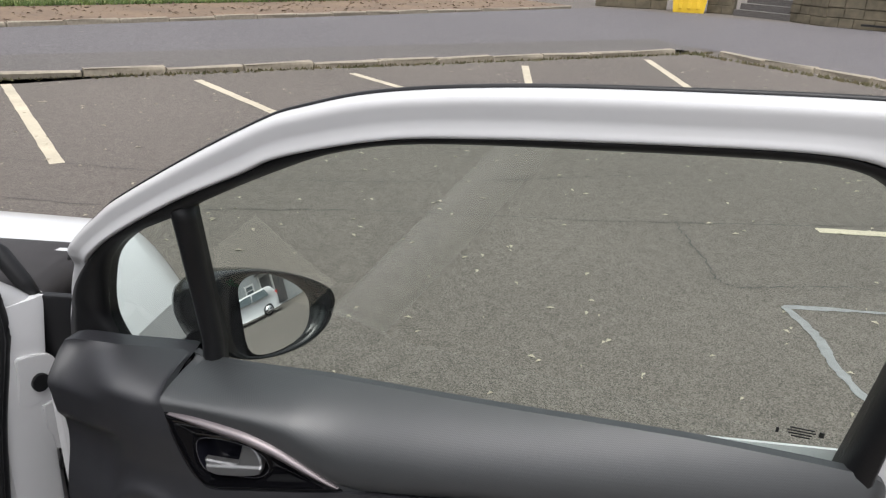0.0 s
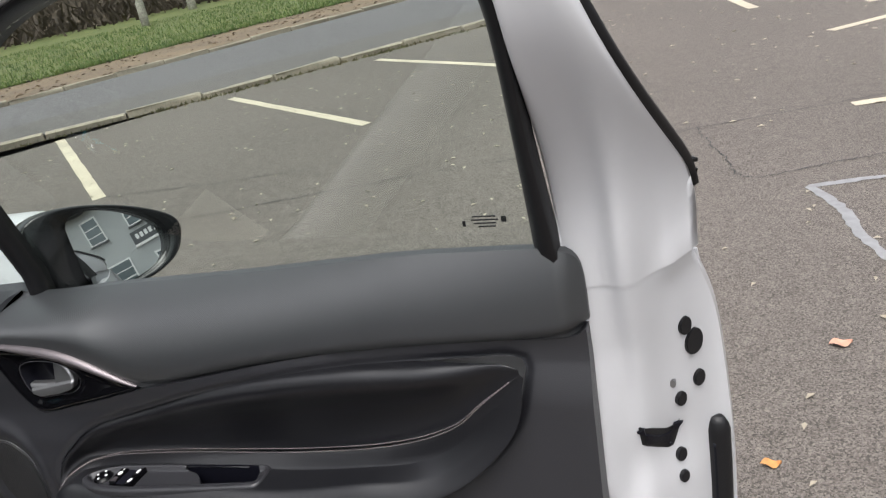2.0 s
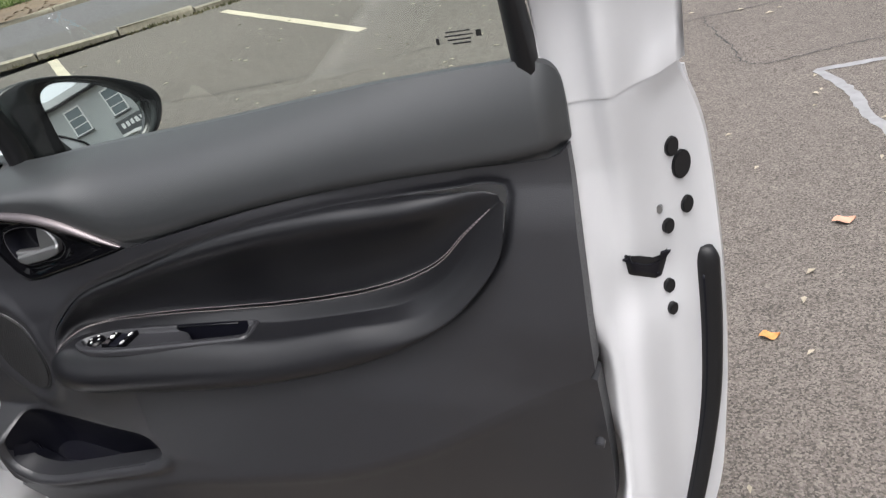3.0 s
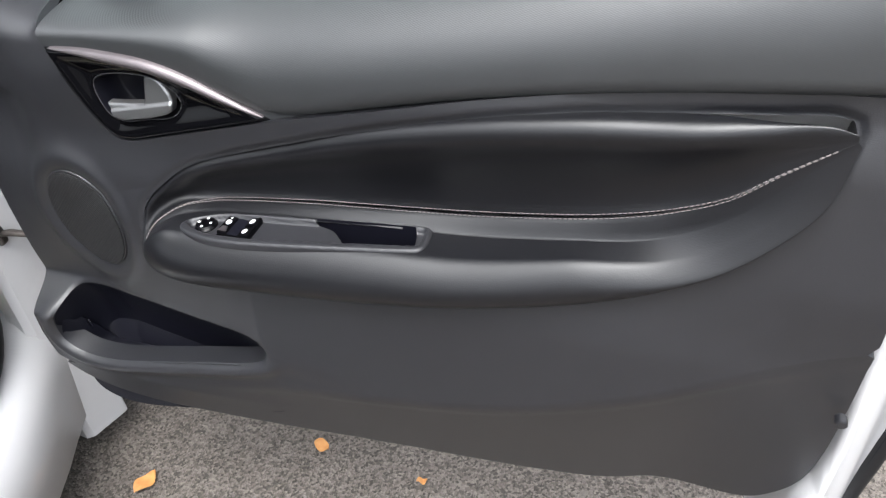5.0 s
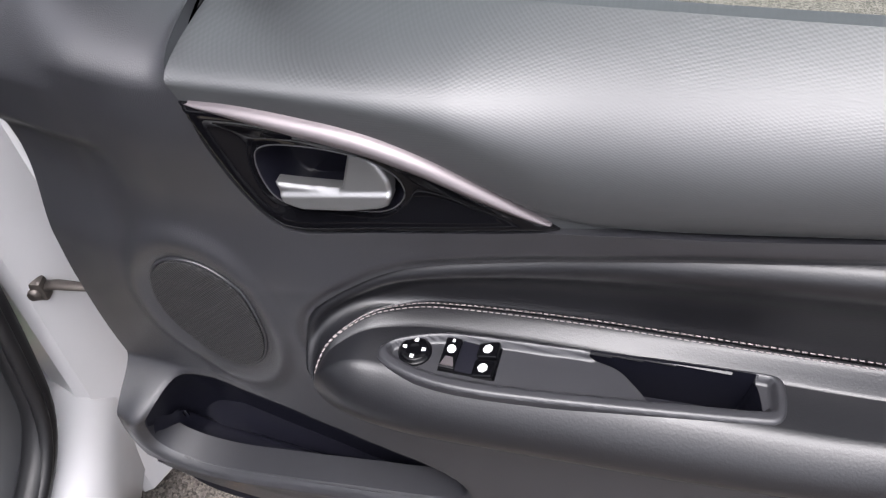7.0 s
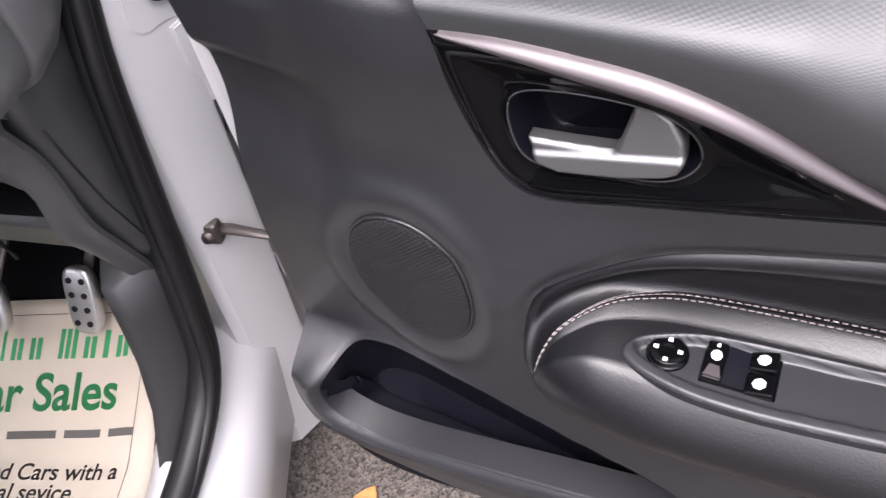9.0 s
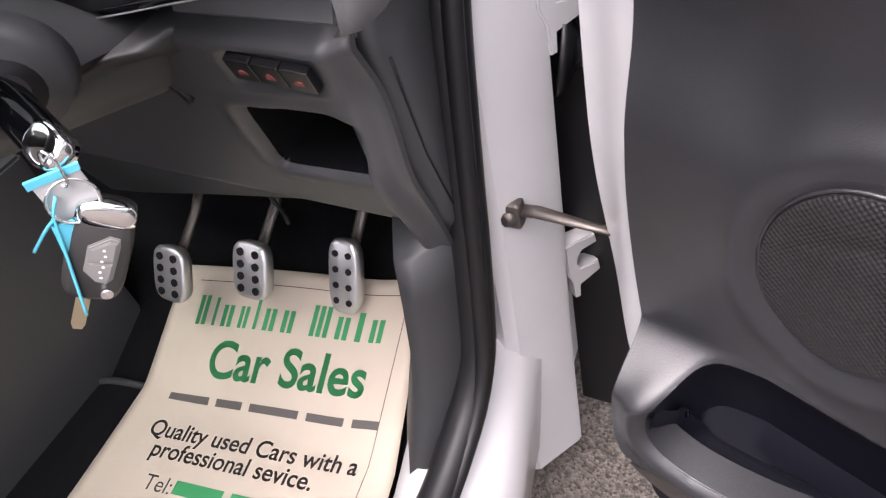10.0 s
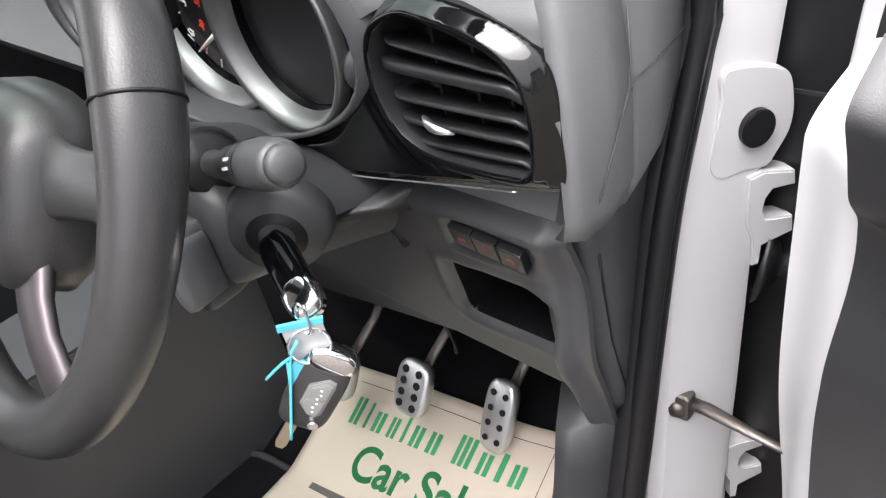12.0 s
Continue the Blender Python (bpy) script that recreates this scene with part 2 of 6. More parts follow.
def loft(name, rings, closed=True, cap=True, smooth=True):
    """Joins rings of equal count, one after the other; closed: each ring is a loop."""
    rings = [np.array(r, float) for r in rings]
    n = len(rings[0])
    verts = np.vstack(rings)
    faces = []
    for r in range(len(rings) - 1):
        for k in range(n if closed else n - 1):
            a, b = r * n + k, r * n + (k + 1) % n
            faces.append((a, b, b + n, a + n))
    if cap and closed:
        faces.append(tuple(range(n))[::-1])
        faces.append(tuple((len(rings) - 1) * n + k for k in range(n)))
    return mesh_of(name, verts, faces, smooth)


def tube(name, path, radius, sides=10, closed=False, flat=1.0, up=(0, 0, 1)):
    """A tube along a path; radius: one number or one for each point; flat: its second axis as a share of the first."""
    p = np.array(path, float)
    n = len(p)
    radius = np.broadcast_to(np.asarray(radius, float), (n,))
    rings = []
    for k in range(n):
        a, b = (p[k - 1], p[(k + 1) % n]) if closed else (p[max(k - 1, 0)], p[min(k + 1, n - 1)])
        t = (b - a) / max(np.linalg.norm(b - a), 1e-9)
        s = np.cross(t, up)
        s = s / max(np.linalg.norm(s), 1e-9)
        v = np.cross(s, t)
        rings.append([p[k] + radius[k] * (math.cos(g) * s + flat * math.sin(g) * v) for g in np.linspace(0, 2 * math.pi, sides, endpoint=False)])
    if closed:
        rings.append(rings[0])
        return loft(name, rings, cap=False)
    return loft(name, rings)


def block(bm, x0, x1, y0, y1, z0, z1, bevel=0.0, m=None):
    """A box in a bmesh, its edges bevelled."""
    r = bmesh.ops.create_cube(bm, size=1, matrix=Matrix.LocRotScale(((x0 + x1) / 2, (y0 + y1) / 2, (z0 + z1) / 2), None, (x1 - x0, y1 - y0, z1 - z0)))
    if bevel:
        edges = list({e for v in r["verts"] for e in v.link_edges})
        made = bmesh.ops.bevel(bm, geom=edges, offset=bevel, segments=2, affect="EDGES", profile=0.6)
        verts = list({v for f in made["faces"] for v in f.verts} | {v for v in r["verts"] if v.is_valid})
    else:
        verts = r["verts"]
    if m:
        bmesh.ops.transform(bm, matrix=m, verts=verts)
    return verts


def box(x0, x1, y0, y1, z0, z1, bevel=0.0, m=None):
    bm = bmesh.new()
    block(bm, x0, x1, y0, y1, z0, z1, bevel, m)
    return bm


def plate(name, outline, y0, y1, bevel=0.0):
    """A flat piece with an outline in (x, z) between two depths y."""
    bm = bmesh.new()
    f = bm.faces.new([bm.verts.new((x, y0, z)) for x, z in outline])
    r = bmesh.ops.extrude_face_region(bm, geom=[f])
    bmesh.ops.translate(bm, vec=(0, y1 - y0, 0), verts=[v for v in r["geom"] if isinstance(v, bmesh.types.BMVert)])
    bmesh.ops.recalc_face_normals(bm, faces=bm.faces)
    if bevel:
        rim = [e for e in bm.edges if abs(e.verts[0].co.y - e.verts[1].co.y) < 1e-6]
        bmesh.ops.bevel(bm, geom=rim, offset=bevel, segments=2, affect="EDGES")
    me = bpy.data.meshes.new(name)
    bm.to_mesh(me)
    bm.free()
    return sharp(me, 40)


def disc(cx, cz, rx, rz, count=24, turn=0.0):
    c, s = math.cos(turn), math.sin(turn)
    return [(cx + rx * math.cos(a) * c - rz * math.sin(a) * s, cz + rx * math.cos(a) * s + rz * math.sin(a) * c) for a in np.linspace(0, 2 * math.pi, count, endpoint=False)]


def inset(outline, by):
    """The outline drawn in towards its inside by a width."""
    p = np.array(outline, float)
    t = np.roll(p, -1, 0) - np.roll(p, 1, 0)
    nrm = np.stack([-t[:, 1], t[:, 0]], 1)
    nrm /= np.maximum(np.linalg.norm(nrm, axis=1), 1e-9)[:, None]
    area = np.sum(p[:, 0] * np.roll(p[:, 1], -1) - np.roll(p[:, 0], -1) * p[:, 1])
    return p + nrm * by * (1 if area > 0 else -1)


def liner(name, outline, depth, lip, shrink=0.9):
    """A pocket behind an opening in (x, z): walls that run back from the rim (depth lip(x, z)) to a closed back."""
    p = np.array(outline, float)
    mid = p.mean(0)
    front = -lip(p[:, 0], p[:, 1])
    rows = []
    for t, k in ((0.0, 0.999), (0.03, 0.990), (0.5, (1 + shrink) / 2), (0.92, shrink), (1.0, shrink * 0.94), (1.0, 0.001)):
        r = mid + (p - mid) * k
        rows.append(np.stack([r[:, 0], front * (1 - t) + (front.mean() + depth) * t, r[:, 1]], 1))
    return loft(name, rows, cap=False)


# ---- the car: door shell, trim and everything on the driver's door ----
car = hold("car", pose(-1.5, 0.4, 0), "white three-door hatchback parked with its driver's door wide open", "car")
DOOR = pose(0.171, 0.714, 0, 0, 0, -13.5)


def on_car(ob, m=Matrix()):
    """Keeps a part of the car where the world coordinates of its mesh put it."""
    ob.matrix_parent_inverse = car.matrix_basis.inverted()
    ob.matrix_basis = m
    return ob


def base_w(z):
    """How far the lower trim leans into the cabin."""
    return 0.13 * np.maximum(0, 0.95 - np.asarray(z, float))


def frame_w(u, z):
    """The leaning, slightly bowed surface of the window and its frame."""
    u, z = np.asarray(u, float), np.asarray(z, float)
    return -0.03 - (0.25 - u) * 0.09 + 0.28 * np.maximum(0, z - 1.0)


SEAM = spline([(-0.319, 0.885), (-0.212, 0.910), (-0.092, 0.937), (0.013, 0.954), (0.149, 0.969), (0.262, 0.976), (0.286, 0.988)], 50)
HANDLE_TOP = spline([(-0.585, 0.943), (-0.543, 0.9455), (-0.498, 0.944), (-0.454, 0.940), (-0.413, 0.929), (-0.372, 0.911), (-0.318, 0.885)], 40)
HANDLE_LOW = spline([(-0.318, 0.885), (-0.376, 0.869), (-0.45, 0.850), (-0.510, 0.835), (-0.535, 0.840), (-0.555, 0.866), (-0.572, 0.905), (-0.585, 0.943)], 60)
BELT = spline([(-0.82, 0.962), (-0.56, 0.976), (-0.38, 0.999), (-0.15, 1.027), (0.03, 1.052), (0.11, 1.062), (0.262, 1.074)], 60)
# the leather insert in (along the door, out from it, height): its rolled upper edge, the stitched line and the armrest's lower edge
ROLL = knots([(-0.5045, 0.057, 0.708), (-0.5150, 0.043, 0.709), (-0.5200, 0.024, 0.725), (-0.5150, 0.014, 0.751), (-0.4880, 0.006, 0.780), (-0.4330, -0.001, 0.8168), (-0.3350, -0.006, 0.849), (-0.2202, 0.003, 0.887), (-0.1013, 0.012, 0.9173),
              (-0.0008, 0.015, 0.9350), (0.0697, 0.0145, 0.9425), (0.1199, 0.0165, 0.948), (0.1599, 0.0174, 0.9512), (0.1970, 0.0195, 0.9550), (0.2175, 0.0220, 0.9520)], 180)
SEW = knots([(-0.501, 0.060, 0.709), (-0.4990, 0.049, 0.7260), (-0.4900, 0.033, 0.7420), (-0.4660, 0.010, 0.7530), (-0.4398, -0.0045, 0.7553), (-0.4030, -0.0123, 0.7590), (-0.3010, -0.0155, 0.7700), (-0.1994, -0.0135, 0.7810), (-0.0992, -0.011, 0.7929),
             (-0.0023, -0.003, 0.8130), (0.0565, 0.0035, 0.8310), (0.0989, 0.0080, 0.8485), (0.1377, 0.0145, 0.8726), (0.1719, 0.0191, 0.9062), (0.2185, 0.0225, 0.9455)], 180)
UNDER = knots([(-0.5025, 0.0605, 0.7065), (-0.4975, 0.064, 0.6990), (-0.4840, 0.068, 0.6925), (-0.4660, 0.071, 0.6900), (-0.4400, 0.073, 0.6900), (-0.3983, 0.074, 0.6930), (-0.3004, 0.0705, 0.7000), (-0.2012, 0.068, 0.7104), (-0.1005, 0.0641, 0.7257),
               (-0.0009, 0.0568, 0.7479), (0.0699, 0.0515, 0.7725), (0.1260, 0.0454, 0.8014), (0.1687, 0.0396, 0.8361), (0.2060, 0.0318, 0.8850), (0.2215, 0.0225, 0.9415)], 180)
DIP = knots([(0, 0, 0), (0.001, 0, 0), (0.002, 0, 0), (0.0025, 0, 0), (0.003, 0, 0), (0.0035, 0, 0), (0.0065, 0, 0), (0.011, 0, 0), (0.015, 0, 0), (0.017, 0, 0), (0.018, 0, 0), (0.015, 0, 0), (0.010, 0, 0), (0.005, 0, 0), (0, 0, 0)], 180)[:, 0]
INSERT = np.vstack([ROLL[:, [0, 2]], UNDER[::-1][:, [0, 2]]])
# the map pocket's mouth: back edge, then the front rim
BIN = spline([(-0.715, 0.560), (-0.698, 0.576), (-0.664, 0.580), (-0.58, 0.582), (-0.49, 0.586), (-0.410, 0.592), (-0.378, 0.588), (-0.368, 0.574), (-0.378, 0.556), (-0.415, 0.541), (-0.490, 0.521), (-0.575, 0.498), (-0.640, 0.483), (-0.690, 0.483), (-0.722, 0.500), (-0.728, 0.532)], 130, True)
# outlines of the switch panel and its grab pocket, seen from above (along the door, out from it)
BEZEL = spline([(-0.447, 0.042), (-0.440, 0.030), (-0.420, 0.020), (-0.394, 0.013), (-0.354, 0.010), (-0.310, 0.008), (-0.231, 0.004), (-0.170, 0.0015), (-0.150, 0.002), (-0.144, 0.010), (-0.143, 0.030), (-0.147, 0.040), (-0.158, 0.044), (-0.217, 0.051), (-0.315, 0.061), (-0.368, 0.0645), (-0.402, 0.063), (-0.428, 0.057), (-0.442, 0.050)], 130, True)
POCKET = spline([(-0.290, 0.0095), (-0.260, 0.0075), (-0.172, 0.0050), (-0.163, 0.008), (-0.158, 0.030), (-0.163, 0.0345), (-0.225, 0.0425), (-0.235, 0.041), (-0.246, 0.030), (-0.262, 0.017)], 90, True)
CREASE = spline([(-0.80, 0.44), (-0.50, 0.49), (-0.35, 0.525), (-0.22, 0.548), (-0.07, 0.578), (0.05, 0.622), (0.17, 0.680), (0.30, 0.740)], 60)


def crease_z(u):
    return np.interp(u, CREASE[:, 0], CREASE[:, 1])


def panel_w(u, z):
    q = np.stack([u, z], 1)
    low = np.maximum(z, crease_z(u))
    swell = base_w(low) + 0.018 * step(low, 0.80, 0.69) * step(u, 0.27, 0.08)
    # the hollow front part behind the map pocket's mouth
    high = step(z, 0.72, 0.84)
    back = np.clip((u + 0.66 - 0.33 * high) / 0.29, 0, 1)
    deep = 0.012 - 0.018 * step(z, 0.75, 0.85)
    w = np.minimum(swell, deep + (swell - deep) * back)
    # the pocket's front, which stands out under its mouth
    front = 0.066 + 0.05 * np.maximum(0, 0.54 - z)
    k = step(z, 0.590, 0.542) * step(u, -0.20, -0.40)
    w = w * (1 - k) + front * k
    below = np.maximum(0, crease_z(u) - z)
    w -= 0.32 * np.maximum(0, below - 0.008) * step(below, 0.0, 0.03) * step(u, -0.62, -0.28) * (1 - 0.75 * step(u, 0.10, 0.28))
    w -= 0.22 * np.maximum(0, 0.455 - z) * step(u, -0.30, -0.55)
    d, _ = distance(q, BIN)
    w += 0.007 * bell(d, -0.012, 0.010) * step(z, 0.575, 0.54) - 0.004 * step(d, -0.004, 0.0)
    d, _ = distance(q, INSERT)
    w -= 0.004 * bell(d, 0, 0.005)
    # raised cheek round the loudspeaker and the folded front corner
    r = np.hypot((u + 0.6225) / 0.057, (z - 0.709) / 0.073)
    w += 0.0035 * bell(r, 1.30, 0.16) - 0.002 * bell(r, 1.03, 0.04)
    w += 0.010 * step(u, -0.70, -0.62) * step(z, 0.70, 0.80) * step(z, 0.98, 0.90)
    near = step(u, -0.79, -0.67)
    k = (step(z, 0.925, 0.981) * (1 - near) + np.clip((z - 0.944) / 0.037, 0, 1) ** 2.5 * near) * step(u, -0.585, -0.612)
    w = w * (1 - k) + np.interp(u, (-0.80, -0.62), (-0.052, -0.105)) * k
    w -= 0.012 * step(u, -0.70, -0.79) * step(z, 0.60, 0.75)
    w -= 0.010 * step(u, -0.66, -0.72) * step(z, 0.885, 0.862) * step(z, 0.70, 0.82)
    return w


def shelf_z(u):
    """Height of the armrest's flat top under the switches."""
    return 0.752 + 0.07 * (np.asarray(u, float) + 0.45)


PADLOW = np.vstack([HANDLE_TOP[:-1], SEAM])
for _ in range(30):
    PADLOW[1:-1] = 0.5 * PADLOW[1:-1] + 0.25 * (PADLOW[:-2] + PADLOW[2:])


def pad_w(u, z):
    low = np.interp(u, PADLOW[:, 0], PADLOW[:, 1])
    top = np.interp(u, BELT[:, 0], BELT[:, 1])
    bulge = 0.009 + 0.004 * step(u, -0.42, -0.20)
    edge = frame_w(u, top) + 0.006
    crest = np.minimum(0.018 + 0.016 * step(u, -0.05, -0.36), 0.45 * (top - low))
    fall = np.clip((z - low - 0.8 * crest) / (top - low - 0.8 * crest), 0, 1) ** 2.5
    w = -0.001 + (bulge) * np.sqrt(np.maximum(0, 1 - (1 - np.clip((z - low) / crest, 0, 1)) ** 2)) * step(u, -0.60, -0.20)
    w = w * (1 - fall) + edge * fall
    return w - 0.022 * np.clip((u - 0.262) / 0.026, 0, 1) ** 2


def handle_w(u, z):
    d, _ = distance(np.stack([u, z], 1), CUP)
    e, _ = distance(np.stack([u, z], 1), HANDLE)
    return 0.0005 + 0.0045 * step(e, 0, 0.004) - 0.010 * step(e, 0.005, 0.034) + 0.002 * bell(d, 0, 0.003)


def shut_w(u, z):
    w = base_w(z) - 0.016 - 0.018 * step(u, 0.285, 0.315) - 0.030 * step(u, 0.325, 0.36) - 0.05 * step(u, 0.35, 0.41) - base_w(z) * step(u, 0.29, 0.37) - 0.2 * step(u, 0.287, 0.25) * step(z, 0.95, 0.80)
    side = np.interp(z, (0.37, 0.412, 0.45, 0.495, 0.55, 0.62, 0.71, 0.80), (0.14, 0.222, 0.257, 0.280, 0.288, 0.290, 0.289, 0.287))
    w -= (0.035 + 0.10 * step(z, 0.66, 0.46)) * step(u, side + 0.018, side - 0.004) * step(z, 0.80, 0.70)
    w -= 0.012 * bell(np.hypot(u - 0.335, (z - 0.80) * 0.8), 0, 0.035)
    w += 0.030 * step(z, 0.86, 1.09) * step(u, 0.40, 0.33) * step(u, 0.285, 0.325)
    return w + 0.012 * bell(z - 0.25 * u, 0.945, 0.02) * step(u, 0.34, 0.37)


HANDLE = np.vstack([HANDLE_TOP[:-1], HANDLE_LOW[:-1]])
CUP = spline([(-0.539, 0.902), (-0.530, 0.912), (-0.504, 0.9195), (-0.475, 0.9225), (-0.450, 0.920), (-0.434, 0.907), (-0.428, 0.888), (-0.442, 0.8735), (-0.478, 0.8655), (-0.512, 0.859), (-0.528, 0.865), (-0.537, 0.883)], 80, True)

driver_door = on_car(part("driver_door", relief("driver_door", spline([(0.262, 1.042), (0.372, 1.048), (0.382, 1.02), (0.401, 0.94), (0.412, 0.80), (0.414, 0.68), (0.410, 0.56), (0.396, 0.42), (0.35, 0.315), (0.27, 0.262), (0.12, 0.25), (0.12, 0.30), (0.17, 0.36), (0.225, 0.44), (0.262, 0.60), (0.268, 0.80)], 200, True), shut_w, 0.004, 0.02), WHITE, car, "white painted steel driver's door, wide open"), DOOR)
door = driver_door

# outer skin and inner shell that carry the trim
part("outer_skin", relief("outer_skin", [(-0.83, 0.36), (-0.5, 0.33), (0.2, 0.32), (0.345, 0.36), (0.407, 0.55), (0.408, 0.8), (0.398, 0.945), (0.385, 1.02), (0.30, 1.03), (0.0, 0.98), (-0.5, 0.92), (-0.84, 0.89)],
     lambda u, z: -0.105 - 0.06 * (0.40 - u) - 0.03 * np.sin(np.clip((z - 0.3) / 0.7, 0, 1) * math.pi) , 0.02, 0.004), WHITE, door)
part("inner_shell", relief("inner_shell", [(-0.83, 0.46), (-0.55, 0.46), (0.0, 0.52), (0.25, 0.66), (0.25, 1.0), (0.0, 0.97), (-0.57, 0.92), (-0.83, 0.90)],
     lambda u, z: -0.06 - 0.05 * step(u, -0.2, -0.7), 0.02, 0.05), WHITE, door)
part("front_edge", relief("front_edge", spline([(-0.79, 0.935), (-0.848, 0.930), (-0.855, 0.80), (-0.849, 0.60), (-0.830, 0.49), (-0.79, 0.38), (-0.72, 0.33), (-0.66, 0.36), (-0.70, 0.50), (-0.72, 0.8)], 120, True),
     lambda u, z: -0.040 - 0.05 * step(z, 0.88, 0.94) - 0.03 * step(u, -0.80, -0.85) - 0.01 * step(z, 0.7, 0.5), 0.008, 0.03), WHITE, door)

# window frame, black channel, glass
OUTER = spline([(0.388, 1.035), (0.386, 1.10), (0.376, 1.148), (0.339, 1.263), (0.313, 1.334), (0.270, 1.425), (0.231, 1.453), (0.190, 1.460), (0.057, 1.453), (-0.113, 1.439), (-0.255, 1.418), (-0.350, 1.391),
                (-0.400, 1.371), (-0.515, 1.310), (-0.650, 1.232), (-0.700, 1.197), (-0.782, 1.129), (-0.845, 1.038), (-0.872, 0.965), (-0.880, 0.89)], 150)
INNER = spline([(0.268, 1.022), (0.268, 1.06), (0.267, 1.10), (0.265, 1.190), (0.266, 1.310), (0.251, 1.355), (0.222, 1.387), (0.180, 1.409), (0.136, 1.415), (0.047, 1.409), (-0.133, 1.390), (-0.250, 1.372), (-0.376, 1.334),
                (-0.435, 1.304), (-0.550, 1.246), (-0.689, 1.162), (-0.763, 1.098), (-0.812, 1.038), (-0.838, 0.978), (-0.848, 0.90)], 150)
OPENING = spline([(0.239, 1.03), (0.247, 1.188), (0.249, 1.298), (0.237, 1.336), (0.210, 1.370), (0.177, 1.395), (0.144, 1.402), (0.096, 1.400), (-0.016, 1.390), (-0.205, 1.370), (-0.312, 1.345), (-0.410, 1.302),
                  (-0.530, 1.240), (-0.568, 1.216), (-0.660, 1.168), (-0.717, 1.122), (-0.751, 1.066), (-0.774, 1.005), (-0.767, 0.972), (-0.747, 0.943), (-0.715, 0.925), (-0.66, 0.915)], 150)


def strip(name, a, b, profile):
    """A band between two curves on the window surface; profile: (share of the way, lift towards the cabin)."""
    rings = []
    if name == "window_frame":
        # extra rings, so that the foot follows the pressed shut face
        profile = profile[:1] + [tuple(p) for p in spline(profile[1:-1], 36)] + profile[-1:]
    for s, lift in profile:
        p = a + (b - a) * s
        w = frame_w(p[:, 0], p[:, 1]) + lift
        w = w - 0.03 * step(p[:, 1], 1.13, 1.07) * step(p[:, 0], 0.33, 0.295) * (name == "window_frame")
        foot = step(p[:, 1], 1.30, 1.09) * step(p[:, 0], 0.2, 0.26) if name == "window_frame" else 0
        w = w * (1 - foot) + (shut_w(p[:, 0], p[:, 1]) + 0.0012) * foot
        rings.append(np.stack([p[:, 0], -w, p[:, 1]], 1))
    return loft(name, rings, closed=False)


part("window_frame", strip("window_frame", OUTER, INNER, [(0.06, -0.02), (0.0, 0.0), (0.02, 0.007), (0.08, 0.0125), (0.22, 0.0165), (0.42, 0.0175), (0.60, 0.0180), (0.76, 0.0200), (0.88, 0.0222), (0.95, 0.0222), (0.99, 0.0185), (1.0, 0.013), (1.0, -0.03)]), WHITE, door, "white painted window frame")
part("window_channel", strip("window_channel", INNER, OPENING, [(-0.02, -0.012), (0.0, 0.012), (0.15, 0.015), (0.6, 0.010), (0.9, 0.001), (1.0, -0.010), (1.02, -0.03)]), BLACKRUBBER, door, "black rubber window channel")
edge = np.array([p for p in OUTER if 1.085 < p[1] < 1.36 and p[0] > 0.2])


def edge_y(u, z):
    """Depth of the frame's outer edge, which runs out into the shut face at its foot."""
    f = float(step(z, 1.30, 1.09)) if u > 0.2 else 0.0
    return -(float(frame_w(u, z)) * (1 - f) + float(shut_w(np.array([u]), np.array([z]))[0]) * f)


part("frame_bead", tube("frame_bead", [(u, edge_y(u, z) + 0.005, z) for u, z in OUTER if z > 1.085], 0.0030, 8), BLACKRUBBER, door, "thin black bead round the frame")
part("door_seal", tube("door_seal", [(u - 0.001, edge_y(u, z) + 0.003, z) for u, z in edge], 0.0060, 8), BLACKRUBBER, door, "black rubber seal along the frame's rear edge")
for k in range(5):
    z = 1.125 - 0.012 * k
    part("seal_tooth", tube("seal_tooth", [(0.382, edge_y(0.384, z) + 0.003, z), (0.391 - 0.0008 * k * k, edge_y(0.384, z) + 0.005, z - 0.003)], [0.0035, 0.0022], 6), BLACKRUBBER, door)
glass_shape = np.vstack([[p for p in OPENING if p[0] > -0.573], [(-0.60, 0.95), (-0.30, 0.985), (0.0, 1.015), (0.239, 1.03)]])
quarter_shape = np.vstack([[p for p in OPENING if p[0] < -0.578], [(-0.605, 0.905)]])
window_glass = part("window_glass", relief("window_glass", glass_shape, lambda u, z: frame_w(u, z) - 0.012, 0.02, 0.003), GLASS, door, "green-tinted side window glass")
quarter_glass = part("quarter_glass", relief("quarter_glass", quarter_shape, lambda u, z: frame_w(u, z) - 0.012, 0.02, 0.003), GLASS, door, "small tinted quarter light")
for g in (window_glass, quarter_glass):
    g.visible_shadow = False
bar = np.stack([np.linspace(-0.555, -0.575, 12), np.linspace(1.235, 0.955, 12)], 1)
part("divider_bar", loft("divider_bar", [[(u + a, -(frame_w(u, z) + b), z) for a, b in ((-0.014, -0.02), (-0.014, 0.004), (-0.006, 0.010), (0.006, 0.010), (0.014, 0.004), (0.014, -0.02))] for u, z in bar]), BLACKRUBBER, door, "black window divider bar")
for a, b, z, h in ((0.172, 0.175, 1.092, 0.006), (0.184, 0.208, 1.1025, 0.0013), (0.182, 0.210, 1.0985, 0.0013), (0.184, 0.207, 1.0945, 0.0013), (0.188, 0.206, 1.0905, 0.0013), (0.213, 0.218, 1.096, 0.006)):
    y = -float(frame_w(0.19, z)) + 0.010
    part("glass_marking", plate("glass_marking", [(a, z), (b, z), (b, z + h), (a, z + h)], y - 0.001, y), BLACKRUBBER, door)

